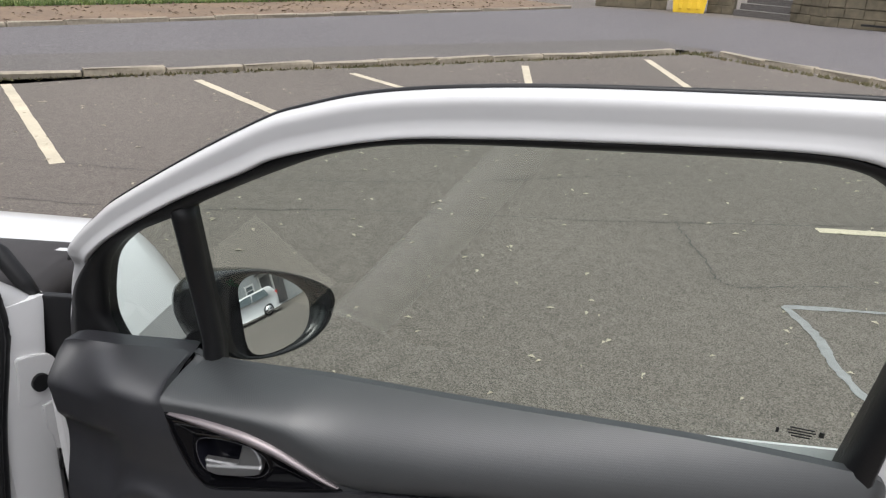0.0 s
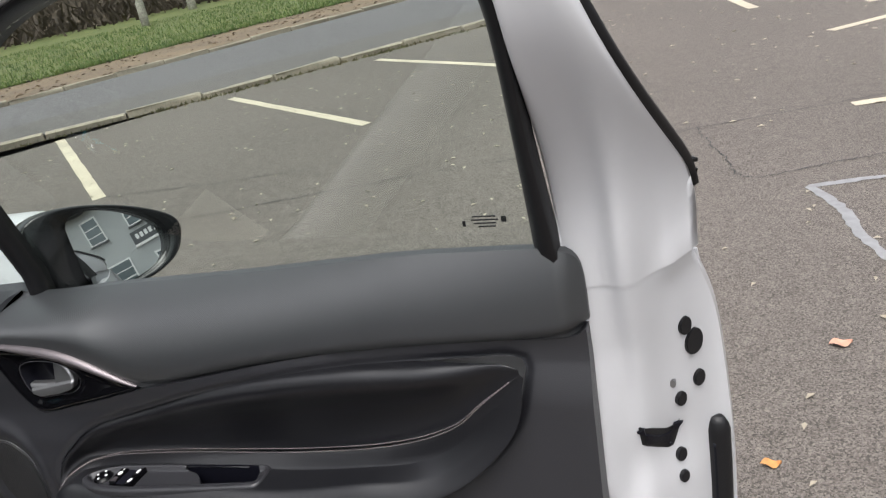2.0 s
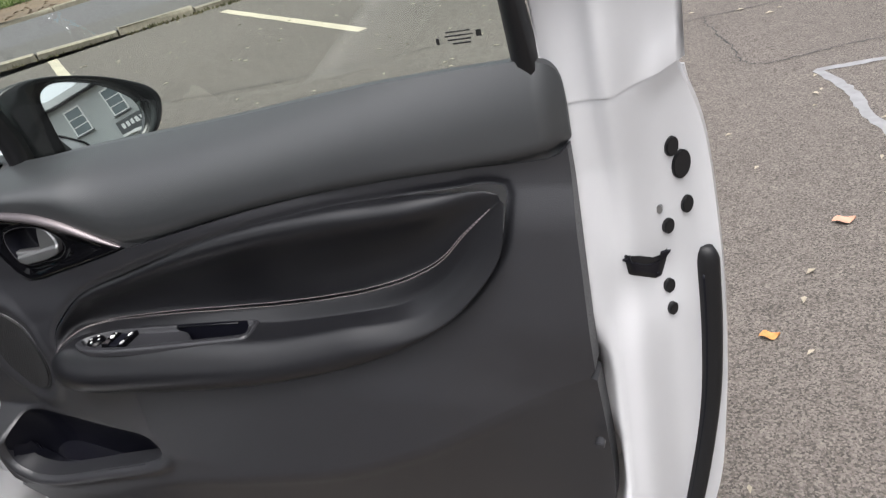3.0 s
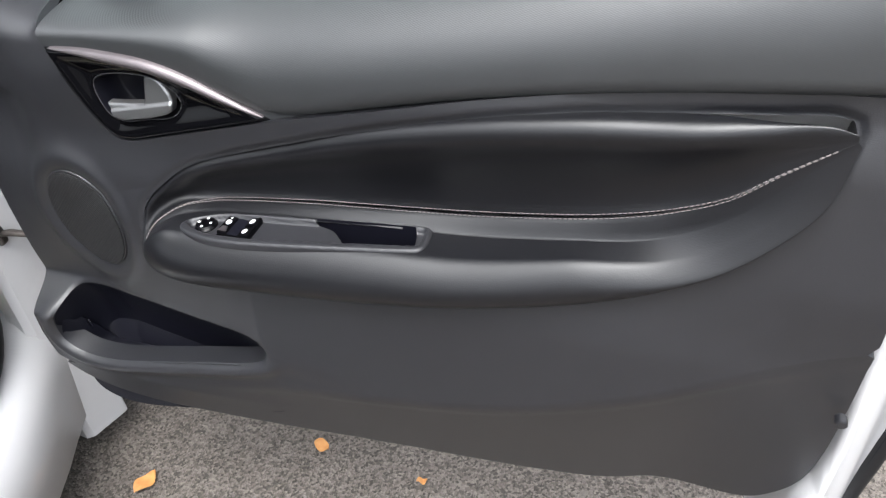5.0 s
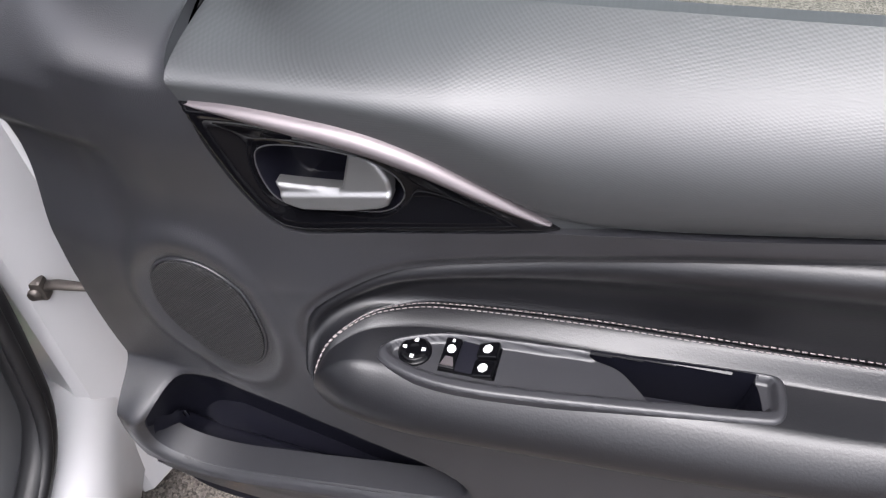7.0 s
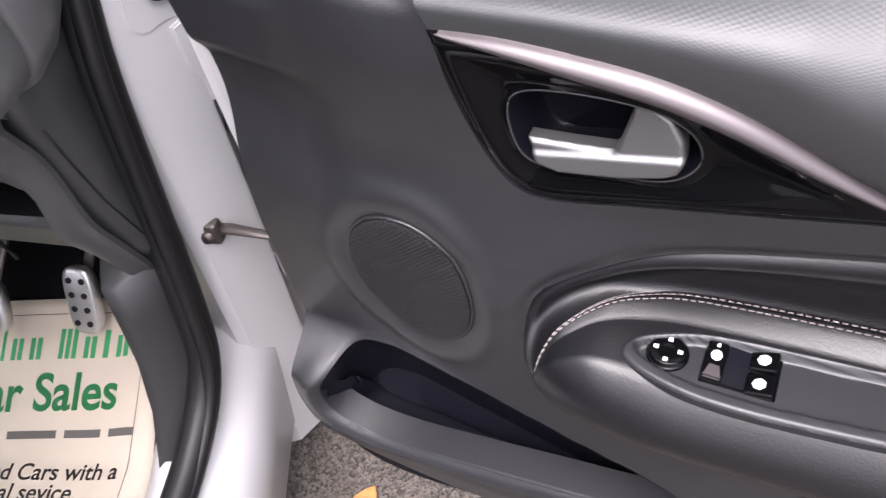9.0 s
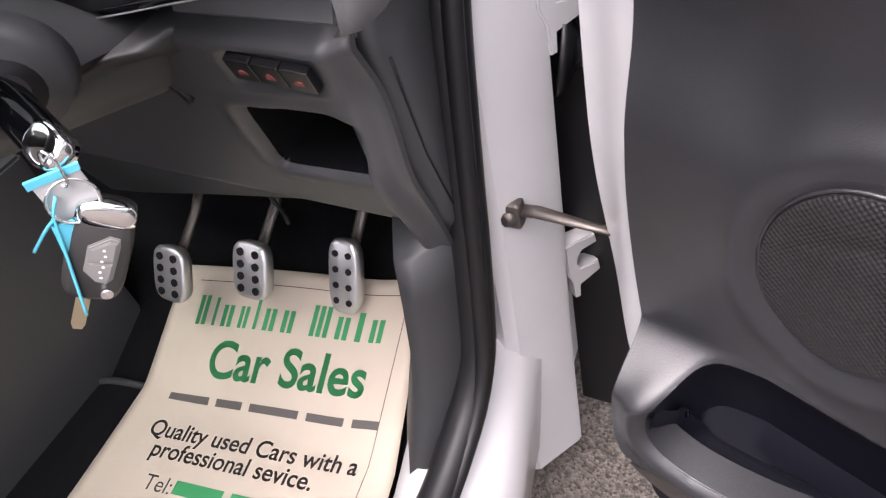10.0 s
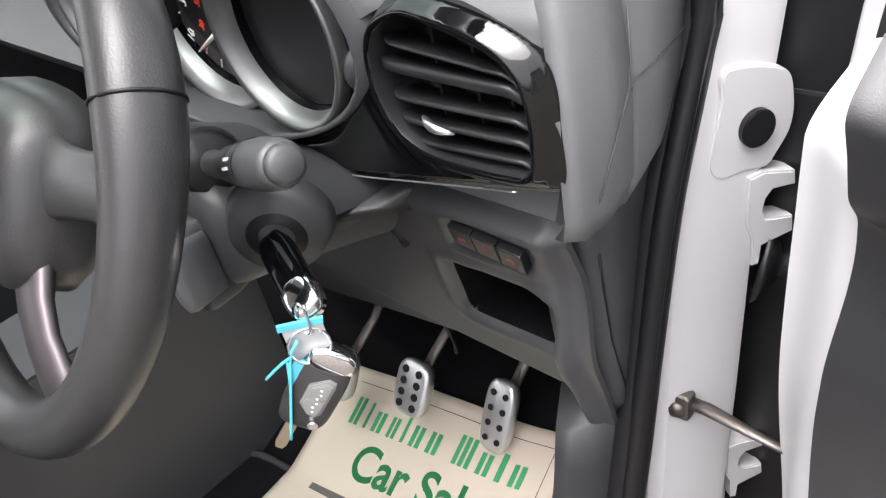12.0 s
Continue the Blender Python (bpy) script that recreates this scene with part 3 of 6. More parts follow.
def lifted(curve, f, by):
    """A curve in (x, z) laid on a raised surface."""
    c = np.array(curve, float)
    return np.stack([c[:, 0], -(f(c[:, 0], c[:, 1]) + by), c[:, 1]], 1)


# trim
PANEL = np.vstack([HANDLE_LOW[::-1][1:], SEAM[1:], spline([(0.287, 0.93), (0.288, 0.84), (0.289, 0.71), (0.290, 0.62), (0.288, 0.55), (0.280, 0.495), (0.257, 0.450), (0.222, 0.412), (0.14, 0.372), (0.055, 0.346), (-0.023, 0.355), (-0.11, 0.363), (-0.28, 0.368), (-0.44, 0.384), (-0.56, 0.391),
                   (-0.655, 0.396), (-0.712, 0.416), (-0.744, 0.455), (-0.757, 0.50), (-0.757, 0.55), (-0.763, 0.61), (-0.779, 0.72), (-0.788, 0.85), (-0.797, 0.910)], 130), [(-0.804, 0.940), (-0.808, 0.965), (-0.803, 0.978), (-0.790, 0.981), (-0.70, 0.981), (-0.603, 0.980)]])
below = PANEL[:, 1] < crease_z(PANEL[:, 0])
first = next(n for n in range(len(PANEL)) if below[n] and not below[n - 1])
PANEL = np.roll(PANEL, -first, 0)
below = PANEL[:, 1] < crease_z(PANEL[:, 0])
last = int(np.nonzero(below)[0].max())
lowpart = PANEL[:last + 1]
cut = np.array([p for p in CREASE if lowpart[-1, 0] + 0.001 < p[0] < lowpart[0, 0] - 0.001])
part("door_panel", relief("door_panel", np.vstack([PANEL[last + 1:], cut[::-1]]), panel_w, 0.0030, 0.03, [BIN, inset(INSERT, 0.0015)]), PLASTIC, door, "charcoal grained plastic door panel with a map pocket")
part("lower_panel", relief("lower_panel", np.vstack([lowpart, cut]), panel_w, 0.0060, 0.03), PLASTIC, door, "charcoal lower door panel")
# pocket inside and ledge: coloured darker than the panel to stand for deep shade
wall = lifted(BIN, panel_w, -0.002)
hollow = []
for back, down in ((0.0, 0.0), (0.004, 0.006), (0.016, 0.030), (0.024, 0.075), (0.024, 0.100), (0.010, 0.120)):
    hollow.append([(p[0], p[1] + back, p[2] - down) for p in wall])
hollow.append([np.array(hollow[-1]).mean(0) + (np.array(p) - np.array(hollow[-1]).mean(0)) * 0.01 for p in hollow[-1]])
part("map_pocket", sharp(loft("map_pocket", hollow, cap=False), 30), DARKSHADED, door, "deep map pocket with shade in its dark colour")
RIDGE = knots([(-0.712, 0.034, 0.520), (-0.705, 0.018, 0.480), (-0.690, 0.010, 0.455), (-0.640, 0.014, 0.459), (-0.560, 0.026, 0.480), (-0.480, 0.040, 0.507), (-0.415, 0.052, 0.534)], 40)
FRONT = knots([(-0.724, 0.050, 0.535), (-0.725, 0.062, 0.505), (-0.700, 0.067, 0.485), (-0.640, 0.067, 0.483), (-0.560, 0.067, 0.502), (-0.480, 0.067, 0.524), (-0.412, 0.066, 0.542)], 40)
part("pocket_ledge", loft("pocket_ledge", [[(p[0] * (1 - k) + q[0] * k + du, -(p[1] * (1 - k) + q[1] * k + dw), p[2] * (1 - k) + q[2] * k + dz) for p, q in zip(FRONT, RIDGE)] for k, du, dw, dz in ((0, 0, 0.001, 0.0), (0.05, 0, -0.001, -0.006), (0.4, 0, -0.002, -0.010), (0.75, 0, 0.0, -0.006), (0.93, 0, 0.0, -0.001), (1.0, 0, -0.001, 0.0), (1.0, 0.001, -0.004, -0.003), (1.0, 0.002, -0.006, -0.040))], closed=False), DARKSHADED, door, "sloping inner ledge of the map pocket")
part("upper_pad", relief("upper_pad", np.vstack([HANDLE_TOP, SEAM[1:], spline([(0.288, 0.992), (0.287, 1.045), (0.278, 1.066), (0.258, 1.073)], 14), BELT[::-1][3:47], [(-0.603, 0.980)]]), pad_w, 0.003, 0.012), SOFT, door, "soft woven-grain upper door pad")
rows = []
for share, out in ((0.0, -0.012), (0.0, -0.002), (0.02, 0.003), (0.05, 0.0070), (0.09, 0.0100), (0.14, 0.0110), (0.20, 0.0100), (0.27, 0.0065), (0.35, 0.0015), (0.45, -0.0030), (0.58, -0.0060), (0.72, -0.0070), (0.88, -0.0045), (0.96, -0.0015), (0.985, 0.0005), (1.0, -0.0025)):
    p = ROLL + (SEW - ROLL) * share
    gap = np.clip(np.linalg.norm(SEW - ROLL, axis=1) / 0.06, 0.02, 1) * (1 - 0.9 * step(ROLL[:, 0], 0.09, 0.205))
    rows.append(np.stack([p[:, 0], -(p[:, 1] + out * gap), p[:, 2]], 1))
part("door_insert", loft("door_insert", rows, closed=False), LEATHER, door, "dished black leather door insert")


TAIL = step(SEW[:, 0], 0.0, 0.12)


def rest(share, fall):
    """A line along the armrest: share of the way out and of the drop to its lower edge; towards the tail it turns into a plain roll."""
    p = SEW + (UNDER - SEW) * share
    top = SEW[:, 2] - DIP
    z = top + (UNDER[:, 2] - top) * (fall + TAIL * (1 - fall) * 0.6 * share)
    return np.stack([p[:, 0], -p[:, 1], z], 1)


rows = [np.stack([SEW[:, 0], -(SEW[:, 1] - 0.0015), SEW[:, 2] - 0.003], 1)]
for share, mix in ((0.015, 0.0), (0.05, 0.05), (0.10, 0.25), (0.16, 0.6), (0.22, 0.9)):
    p = SEW + (UNDER - SEW) * share
    rows.append(np.stack([p[:, 0], -p[:, 1], SEW[:, 2] + 0.0008 - (DIP + 0.0008) * mix - TAIL * 0.6 * share * (SEW[:, 2] - UNDER[:, 2])], 1))
for share in np.linspace(0.25, 0.72, 26):
    rows.append(rest(share, 0.01))
for share, fall in ((0.78, 0.03), (0.84, 0.08), (0.90, 0.145), (0.96, 0.225), (1.01, 0.31), (1.055, 0.41), (1.09, 0.52), (1.105, 0.63), (1.10, 0.74), (1.075, 0.85), (1.04, 0.94), (1.0, 1.0), (0.90, 1.02)):
    rows.append(rest(share, fall))
arm = loft("armrest", rows, closed=False)
bm = bmesh.new()
bm.from_mesh(arm)
mids = np.array([f.calc_center_median() for f in bm.faces])
inside, _ = distance(np.stack([mids[:, 0], -mids[:, 1]], 1), inset(BEZEL, 0.004))
bm.faces.ensure_lookup_table()
bmesh.ops.delete(bm, geom=[bm.faces[k] for k in np.nonzero((inside > 0) & (mids[:, 2] > 0.735))[0]], context="FACES")
bm.to_mesh(arm)
bm.free()
part("armrest", arm, LEATHER, door, "black leather armrest")


def tray_h(u, w):
    """The switch panel over the armrest's top: a rounded lip, wide in front, round a sunk tray."""
    e, near = distance(np.stack([u, w], 1), BEZEL)
    wide = 0.0035 + 0.0055 * step(near[:, 1], 0.030, 0.042) + 0.003 * step(near[:, 0], -0.155, -0.146)
    lip = np.sqrt(np.clip(e / 0.002, 0, 1)) * 0.003
    return lip - 0.0075 * step(e, wide, wide + 0.003)


def laid(me):
    """Turns a sheet made upright over to lie on the armrest's top."""
    for v in me.vertices:
        v.co = Vector((v.co.x, -v.co.z, float(shelf_z(v.co.x)) - v.co.y))
    me.flip_normals()
    return me


part("switch_bezel", laid(relief("switch_bezel", BEZEL, tray_h, 0.0018, 0.006, [POCKET])), BEZELGREY, door, "satin dark grey switch panel with a grab pocket")
# the grab pocket's shade is put into its colour as well
part("grab_pocket", laid(sharp(liner("grab_pocket", POCKET, 0.050, tray_h, 0.93), 40)), DARKSHADED, door, "grab pocket with shade in its dark colour")


def stitches(name, line, out, length, gap, radius):
    """One row of stitches along a line in space, as short threads that stand out from it."""
    n = int(np.sum(np.linalg.norm(np.diff(line, axis=0), axis=1)) / (length + gap))
    fine = even(np.array(line), n + 1)
    verts, faces = [], []
    for k in range(n):
        a, b = fine[k], fine[k + 1]
        along = (b - a) / np.linalg.norm(b - a)
        side = np.cross(along, out)
        side = side / np.linalg.norm(side) * radius
        b = a + along * length
        at = len(verts)
        for p, k2 in ((a, 0.4), ((a + b) / 2, 1.0), (b, 0.4)):
            verts += [p + side, p + np.array(out) * radius * 1.6 * k2, p - side]
        for r in (0, 3):
            faces += [(at + r, at + r + 1, at + r + 4, at + r + 3), (at + r + 1, at + r + 2, at + r + 5, at + r + 4)]
    return mesh_of(name, verts, faces)


for share, lift in ((-0.035, 0.0012), (0.050, 0.0016)):
    line = SEW + ((UNDER - SEW) * share if share > 0 else (ROLL - SEW) * -share)
    line = np.stack([line[:, 0], -line[:, 1] - (0.0008 if share > 0 else 0.0020), (SEW[:, 2] if share > 0 else line[:, 2]) + lift - 0.05 * DIP * (share > 0)], 1)[3:-3]
    tagged(part("stitching", stitches("stitching", line, (0, -0.6, 0.8), 0.0034, 0.0018, 0.00055), THREAD, door, "pale twin-needle stitching"), kind="stuff")
part("speaker_grille", relief("speaker_grille", disc(-0.6225, 0.709, 0.056, 0.072, 60), lambda u, z: panel_w(u, z) + 0.0022, 0.003, 0.004), GRILLE, door, "round perforated loudspeaker grille")
part("speaker_ring", tube("speaker_ring", lifted(disc(-0.6225, 0.709, 0.0575, 0.0735, 60), panel_w, 0.0005), 0.0016, 6, True), PLASTIC, door)

# inside handle
part("handle_bezel", relief("handle_bezel", HANDLE, handle_w, 0.0024, 0.012, [CUP]), PIANO, door, "gloss black handle surround")
top = HANDLE_TOP[1:-1]
low = np.array([p + np.array([-0.002, -0.0095 * math.sin(math.pi * (k + 0.6) / len(top)) ** 0.8]) for k, p in enumerate(top)])
ease = np.array([math.sin(math.pi * (k + 0.6) / len(top)) ** 0.45 for k in range(len(top))])
part("handle_trim", loft("handle_trim", [np.stack([r[:, 0], -(w * ease if w > 0 else w + 0.0 * ease), r[:, 1]], 1) for r, w in ((top + np.array([0, 0.003]), -0.006), (top, 0.002), (top + (low - top) * 0.12, 0.0055), (top + (low - top) * 0.55, 0.0085), (top + (low - top) * 0.92, 0.0095), (low, 0.008), (low, 0.0))], closed=False), SILVERTRIM, door, "satin silver trim strip")
part("handle_cup", sharp(liner("handle_cup", CUP, 0.034, handle_w, 0.85), 50), DARKSHADED, door, "gloss black handle cup")
part("cup_rim", tube("cup_rim", lifted(np.vstack([CUP, CUP[:1]]), handle_w, 0.0002), 0.0006, 6), DOORGREY, door)
LEVER = even(np.array([(-0.526, 0.882), (-0.500, 0.884), (-0.475, 0.8865), (-0.4735, 0.888), (-0.4675, 0.916), (-0.462, 0.920), (-0.457, 0.920), (-0.446, 0.9135), (-0.438, 0.901), (-0.4355, 0.889), (-0.438, 0.882), (-0.445, 0.878), (-0.469, 0.871), (-0.505, 0.865), (-0.519, 0.868)]), 160, True)
part("door_handle", relief("door_handle", LEVER, lambda u, z: -0.002 + 0.003 * np.sqrt(np.clip(distance(np.stack([u, z], 1), LEVER)[0] / 0.0020, 0, 1)) + 0.16 * (0.897 - z) + 0.003 * step(z - 0.2 * (u + 0.46), 0.889, 0.886), 0.0012, 0.008), LEVERGREY, door, "satin chrome inside door handle")

# window switches and mirror control
def hold_on_shelf(u, w):
    """A pose on the sunk tray, with x along the door, y away from the cabin and z up from it."""
    return pose(u, -w, float(shelf_z(u)) - 0.0045, 0, -4, 0)


def lying(outline, z0, z1):
    """A flat piece that lies on the tray, its outline in (x, y) between two heights."""
    me = plate("piece", [(x, y) for x, y in outline], -z1, -z0, 0.0003)
    for v in me.vertices:
        v.co = Vector((v.co.x, v.co.z, -v.co.y))
    return me


tray = hold_on_shelf(-0.418, 0.0335)
knob = part("mirror_knob", loft("mirror_knob", [[(r * math.cos(a), -r * math.sin(a), h) for a in np.linspace(0, 2 * math.pi, 28, endpoint=False)] for r, h in ((0.0138, -0.004), (0.0138, 0.001), (0.0128, 0.002), (0.0124, 0.002), (0.0118, 0.0045), (0.0100, 0.0055), (0.0045, 0.0040), (0.0005, 0.0040))]), PIANO, door, "round mirror adjuster knob")
knob.matrix_basis = tray
for ang in (0, 90, 180, 270):
    mark = part("arrow_mark", lying([(0.0062, -0.0016), (0.0094, -0.0013), (0.0094, 0.0013), (0.0062, 0.0016)], 0.0052, 0.0060), PRINT, knob)
    mark.matrix_basis = pose(0, 0, 0, 0, 0, ang)
well = part("switch_well", lying([(-0.020, -0.017), (0.026, -0.017), (0.026, 0.019), (-0.020, 0.019)], -0.004, 0.0006), PIANO, door, "gloss black switch plate")
well.matrix_basis = hold_on_shelf(-0.376, 0.030)
for u, w, a, b, tip in ((-0.389, 0.0315, 0.0065, 0.0145, 4), (-0.360, 0.0215, 0.0085, 0.0080, -14), (-0.360, 0.0395, 0.0085, 0.0080, -14)):
    sw = part("window_switch" if tip < 0 else "mirror_selector", box(-a, a, -b, b, -0.004, 0.0035 if tip < 0 else 0.0045, 0.0016), PIANO, door, "black rocker switch")
    sw.matrix_basis = hold_on_shelf(u, w) @ pose(0, 0, 0.0005, 0, tip, 0)
    if tip < 0:
        part("switch_symbol", lying(disc(0, 0, 0.0042, 0.0042, 7, 0.5), 0.0030, 0.0042), PRINT, sw, "white printed switch symbol")
    else:
        part("switch_symbol", lying(disc(0, 0.0035, 0.0036, 0.0042, 8), 0.0040, 0.0052), PRINT, sw, "white printed switch symbol")
        part("switch_symbol", lying([(-0.0012, 0.010), (0.0012, 0.010), (0.0008, 0.0128), (-0.0008, 0.0128)], 0.0040, 0.0052), PRINT, sw)
        part("rocker_end", lying([(-0.0055, -0.0125), (0.0055, -0.0125), (0.003, -0.004), (-0.003, -0.004)], 0.0040, 0.0054), SILVERTRIM, sw, "bright rocker end")
ramp = part("switch_ramp", lying([(-0.0095, -0.015), (0.0085, -0.015), (0.0060, 0.0165), (-0.0080, 0.0165)], -0.003, 0.0015), DARKSHADED, door)
ramp.matrix_basis = hold_on_shelf(-0.374, 0.030) @ pose(0, 0, 0, 0, 8, 0)

# clips, grommets, latch and bump strip on the shut face
for u, z in ((0.280, 0.892), (0.283, 0.640)):
    part("trim_clip", plate("trim_clip", disc(u, z, 0.006, 0.006, 14), -base_w(z) - 0.002, -base_w(z) + 0.01, 0.001), PLASTIC, door)


def on_shut(u, z, lift):
    return -(float(shut_w(np.array([u]), np.array([z]))[0]) + lift)


for u, z, r in ((0.371, 0.949, 0.0105), (0.378, 0.924, 0.0155), (0.381, 0.875, 0.0100), (0.363, 0.860, 0.0088), (0.359, 0.783, 0.0088), (0.361, 0.754, 0.0080)):
    y = on_shut(u, z, 0.002)
    ob = part("grommet", plate("grommet", disc(0, 0, r * 0.8, r, 24), -0.0025, 0.02, 0.001), BLACKRUBBER, door, "black rubber grommet")
    ob.matrix_basis = pose(u, y, z, 0, 0, 50)
LATCH = np.array([-0.004, 0.013]) + even(np.array([(0.325, 0.838), (0.339, 0.829), (0.350, 0.815), (0.358, 0.813), (0.3635, 0.820), (0.3625, 0.806), (0.356, 0.785), (0.350, 0.786), (0.336, 0.803), (0.327, 0.811), (0.326, 0.826)]), 80, True)
part("latch_opening", relief("latch_opening", LATCH, lambda u, z: shut_w(u, z) + 0.0018 * step(distance(np.stack([u, z], 1), LATCH)[0], 0, 0.002), 0.002, 0.006), BLACKRUBBER, door, "dark latch opening")
part("latch", relief("latch", inset(LATCH, 0.006), lambda u, z: shut_w(u, z) + 0.004, 0.002, 0.004), DARKSHADED, door)
part("screw", plate("screw", disc(0.356, 0.884, 0.0035, 0.005, 8), on_shut(0.356, 0.884, 0.003), on_shut(0.356, 0.884, -0.01)), STEELGREY, door)
strip_path = spline([(0.397, 0.812), (0.397, 0.79), (0.397, 0.70), (0.392, 0.60), (0.378, 0.50), (0.361, 0.42), (0.332, 0.345), (0.28, 0.295)], 70)
part("bump_strip", tube("bump_strip", [(u, on_shut(u, z, 0.004), z) for u, z in strip_path], [0.007, 0.0115] + [0.0135] * 68, 12, flat=0.75, up=(0, 1, 0)), BLACKRUBBER, door, "black rubber sealing strip on the door edge")
part("strip_groove", tube("strip_groove", [(u - 0.003, on_shut(u, z, 0.0115), z) for u, z in strip_path[4:]], 0.004, 6, flat=0.6, up=(0, 1, 0)), DARKSHADED, door)

# door mirror
MFRAME = pose(-0.300, 1.1025, 1.005, -9, 0, 46.7)
HOUSING = spline([(-0.146, 0.040), (-0.128, 0.060), (-0.100, 0.067), (-0.060, 0.063), (-0.017, 0.051), (0.033, 0.030), (0.080, 0.001), (0.096, -0.020), (0.095, -0.041), (0.076, -0.072), (0.039, -0.091), (-0.006, -0.096), (-0.048, -0.092), (-0.092, -0.078), (-0.130, -0.050), (-0.150, 0.000)], 70, True)
MGLASS = spline([(-0.077, 0.010), (-0.074, 0.034), (-0.064, 0.045), (-0.046, 0.049), (-0.013, 0.042), (0.024, 0.023), (0.056, -0.004), (0.069, -0.028), (0.060, -0.058), (0.036, -0.078), (-0.010, -0.087), (-0.050, -0.084), (-0.071, -0.074), (-0.079, -0.050)], 70, True)


HMID = np.array([-0.02, -0.018])


def grown(curve, k):
    """A curve in (x, z) drawn in towards the housing's middle."""
    return HMID + (np.array(curve) - HMID) * k


mirror = on_car(part("door_mirror", loft("door_mirror", [[(p[0], y, p[1]) for p in MGLASS] for y in (0.012,)] + [[(p[0], -0.004, p[1]) for p in grown(MGLASS, 1.02)]] + [[(p[0] - 0.25 * max(0, y), y, p[1]) for p in grown(HOUSING, k)] for k, y in ((0.96, -0.014), (0.99, -0.011), (1.0, -0.002), (1.0, 0.02), (0.95, 0.055), (0.82, 0.085), (0.55, 0.105), (0.05, 0.112))]), MIRRORBLACK, car, "black door mirror housing"), MFRAME)
R = 1.10
mirror_glass = part("mirror_glass", loft("mirror_glass", [[(p[0], (p[0] ** 2 + p[1] ** 2) / (2 * R), p[1]) for p in grown(MGLASS, k)] for k in (1.0, 0.85, 0.7, 0.55, 0.4, 0.25, 0.1, 0.01)], cap=False), MIRROR, mirror, "slightly convex mirror glass")
mirror_glass.matrix_basis = pose(0, 0.002, 0, -6, 0, 8)
part("mirror_arm", tube("mirror_arm", [(-0.19, 0.00, -0.070), (-0.15, 0.03, -0.062), (-0.08, 0.05, -0.050)], [0.03, 0.032, 0.035], 12), PIANO, mirror)

# ---- body, jamb and cabin shell ----
def slab(name, corners, thick, mat, label="", bevel=0.004):
    """A flat panel through four corners, with thickness behind it."""
    c = [Vector(p) for p in corners]
    nrm = (c[1] - c[0]).cross(c[2] - c[0]).normalized() * thick
    bm = bmesh.new()
    a = [bm.verts.new(p) for p in c]
    b = [bm.verts.new(p - nrm) for p in c]
    bm.faces.new(a)
    bm.faces.new(b[::-1])
    for k in range(4):
        bm.faces.new((a[k], b[k], b[(k + 1) % 4], a[(k + 1) % 4]))
    if bevel:
        bmesh.ops.bevel(bm, geom=list(bm.edges), offset=bevel, segments=2, affect="EDGES")
    ob = on_car(part(name, bm, mat, car, label))
    sharp(ob.data, 40)
    return ob


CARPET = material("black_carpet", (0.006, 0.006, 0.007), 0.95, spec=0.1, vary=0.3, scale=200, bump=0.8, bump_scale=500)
DASHGREY = material("grey_grained_dash", (0.13, 0.133, 0.137), 0.42, vary=0.06, bump=0.16, bump_scale=800)
DASHDARK = material("dark_dash_plastic", (0.046, 0.0475, 0.0505), 0.42, vary=0.06, bump=0.12, bump_scale=1100)
slab("floor_pan", [(-2.3, -1.0, 0.16), (-0.80, -1.0, 0.16), (-0.80, 1.0, 0.16), (-2.3, 1.0, 0.16)], 0.05, CARPET)
slab("toe_board", [(-2.3, 0.70, 0.19), (-0.79, 0.70, 0.19), (-0.79, 1.24, 0.42), (-2.3, 1.24, 0.42)], 0.04, CARPET)
slab("bulkhead", [(-2.3, 1.20, 0.38), (-0.74, 1.20, 0.38), (-0.74, 1.26, 0.95), (-2.3, 1.26, 0.95)], 0.05, CARPET)
slab("far_side", [(-2.28, 1.2, 0.2), (-2.28, -1.5, 0.2), (-2.28, -1.5, 0.98), (-2.28, 1.2, 0.98)], 0.06, DASHDARK)
slab("roof", [(-2.10, 0.50, 1.46), (-0.97, 0.50, 1.46), (-0.97, -1.4, 1.44), (-2.10, -1.4, 1.44)], 0.04, WHITE)
ws = slab("windscreen", [(-2.12, 1.10, 0.975), (-0.86, 1.10, 0.975), (-1.0, 0.52, 1.43), (-2.0, 0.52, 1.43)], 0.005, GLASS, "clear windscreen", 0)
ws.visible_shadow = False
slab("tailgate", [(-2.2, -1.5, 0.2), (-0.75, -1.5, 0.2), (-0.95, -1.35, 1.42), (-2.1, -1.35, 1.42)], 0.05, WHITE)
slab("rear_flank", [(-0.66, -0.40, 0.28), (-0.66, -0.40, 0.98), (-0.70, -1.48, 0.98), (-0.70, -1.48, 0.28)], 0.05, WHITE)
slab("rear_pillar", [(-0.67, -0.38, 0.95), (-0.93, -0.30, 1.43), (-0.93, -0.70, 1.43), (-0.67, -0.80, 0.95)], 0.05, WHITE)
slab("console", [(-1.52, -0.3, 0.17), (-1.36, -0.3, 0.17), (-1.36, 0.9, 0.17), (-1.52, 0.9, 0.17)], -0.42, DASHDARK)
on_car(part("windscreen_pillar", tube("windscreen_pillar", [(-0.735, 1.08, 0.90), (-0.738, 1.075, 0.97), (-0.80, 0.985, 1.06), (-0.87, 0.82, 1.19), (-0.96, 0.48, 1.44)], [0.024, 0.026, 0.029, 0.032, 0.032], 16), WHITE, car))
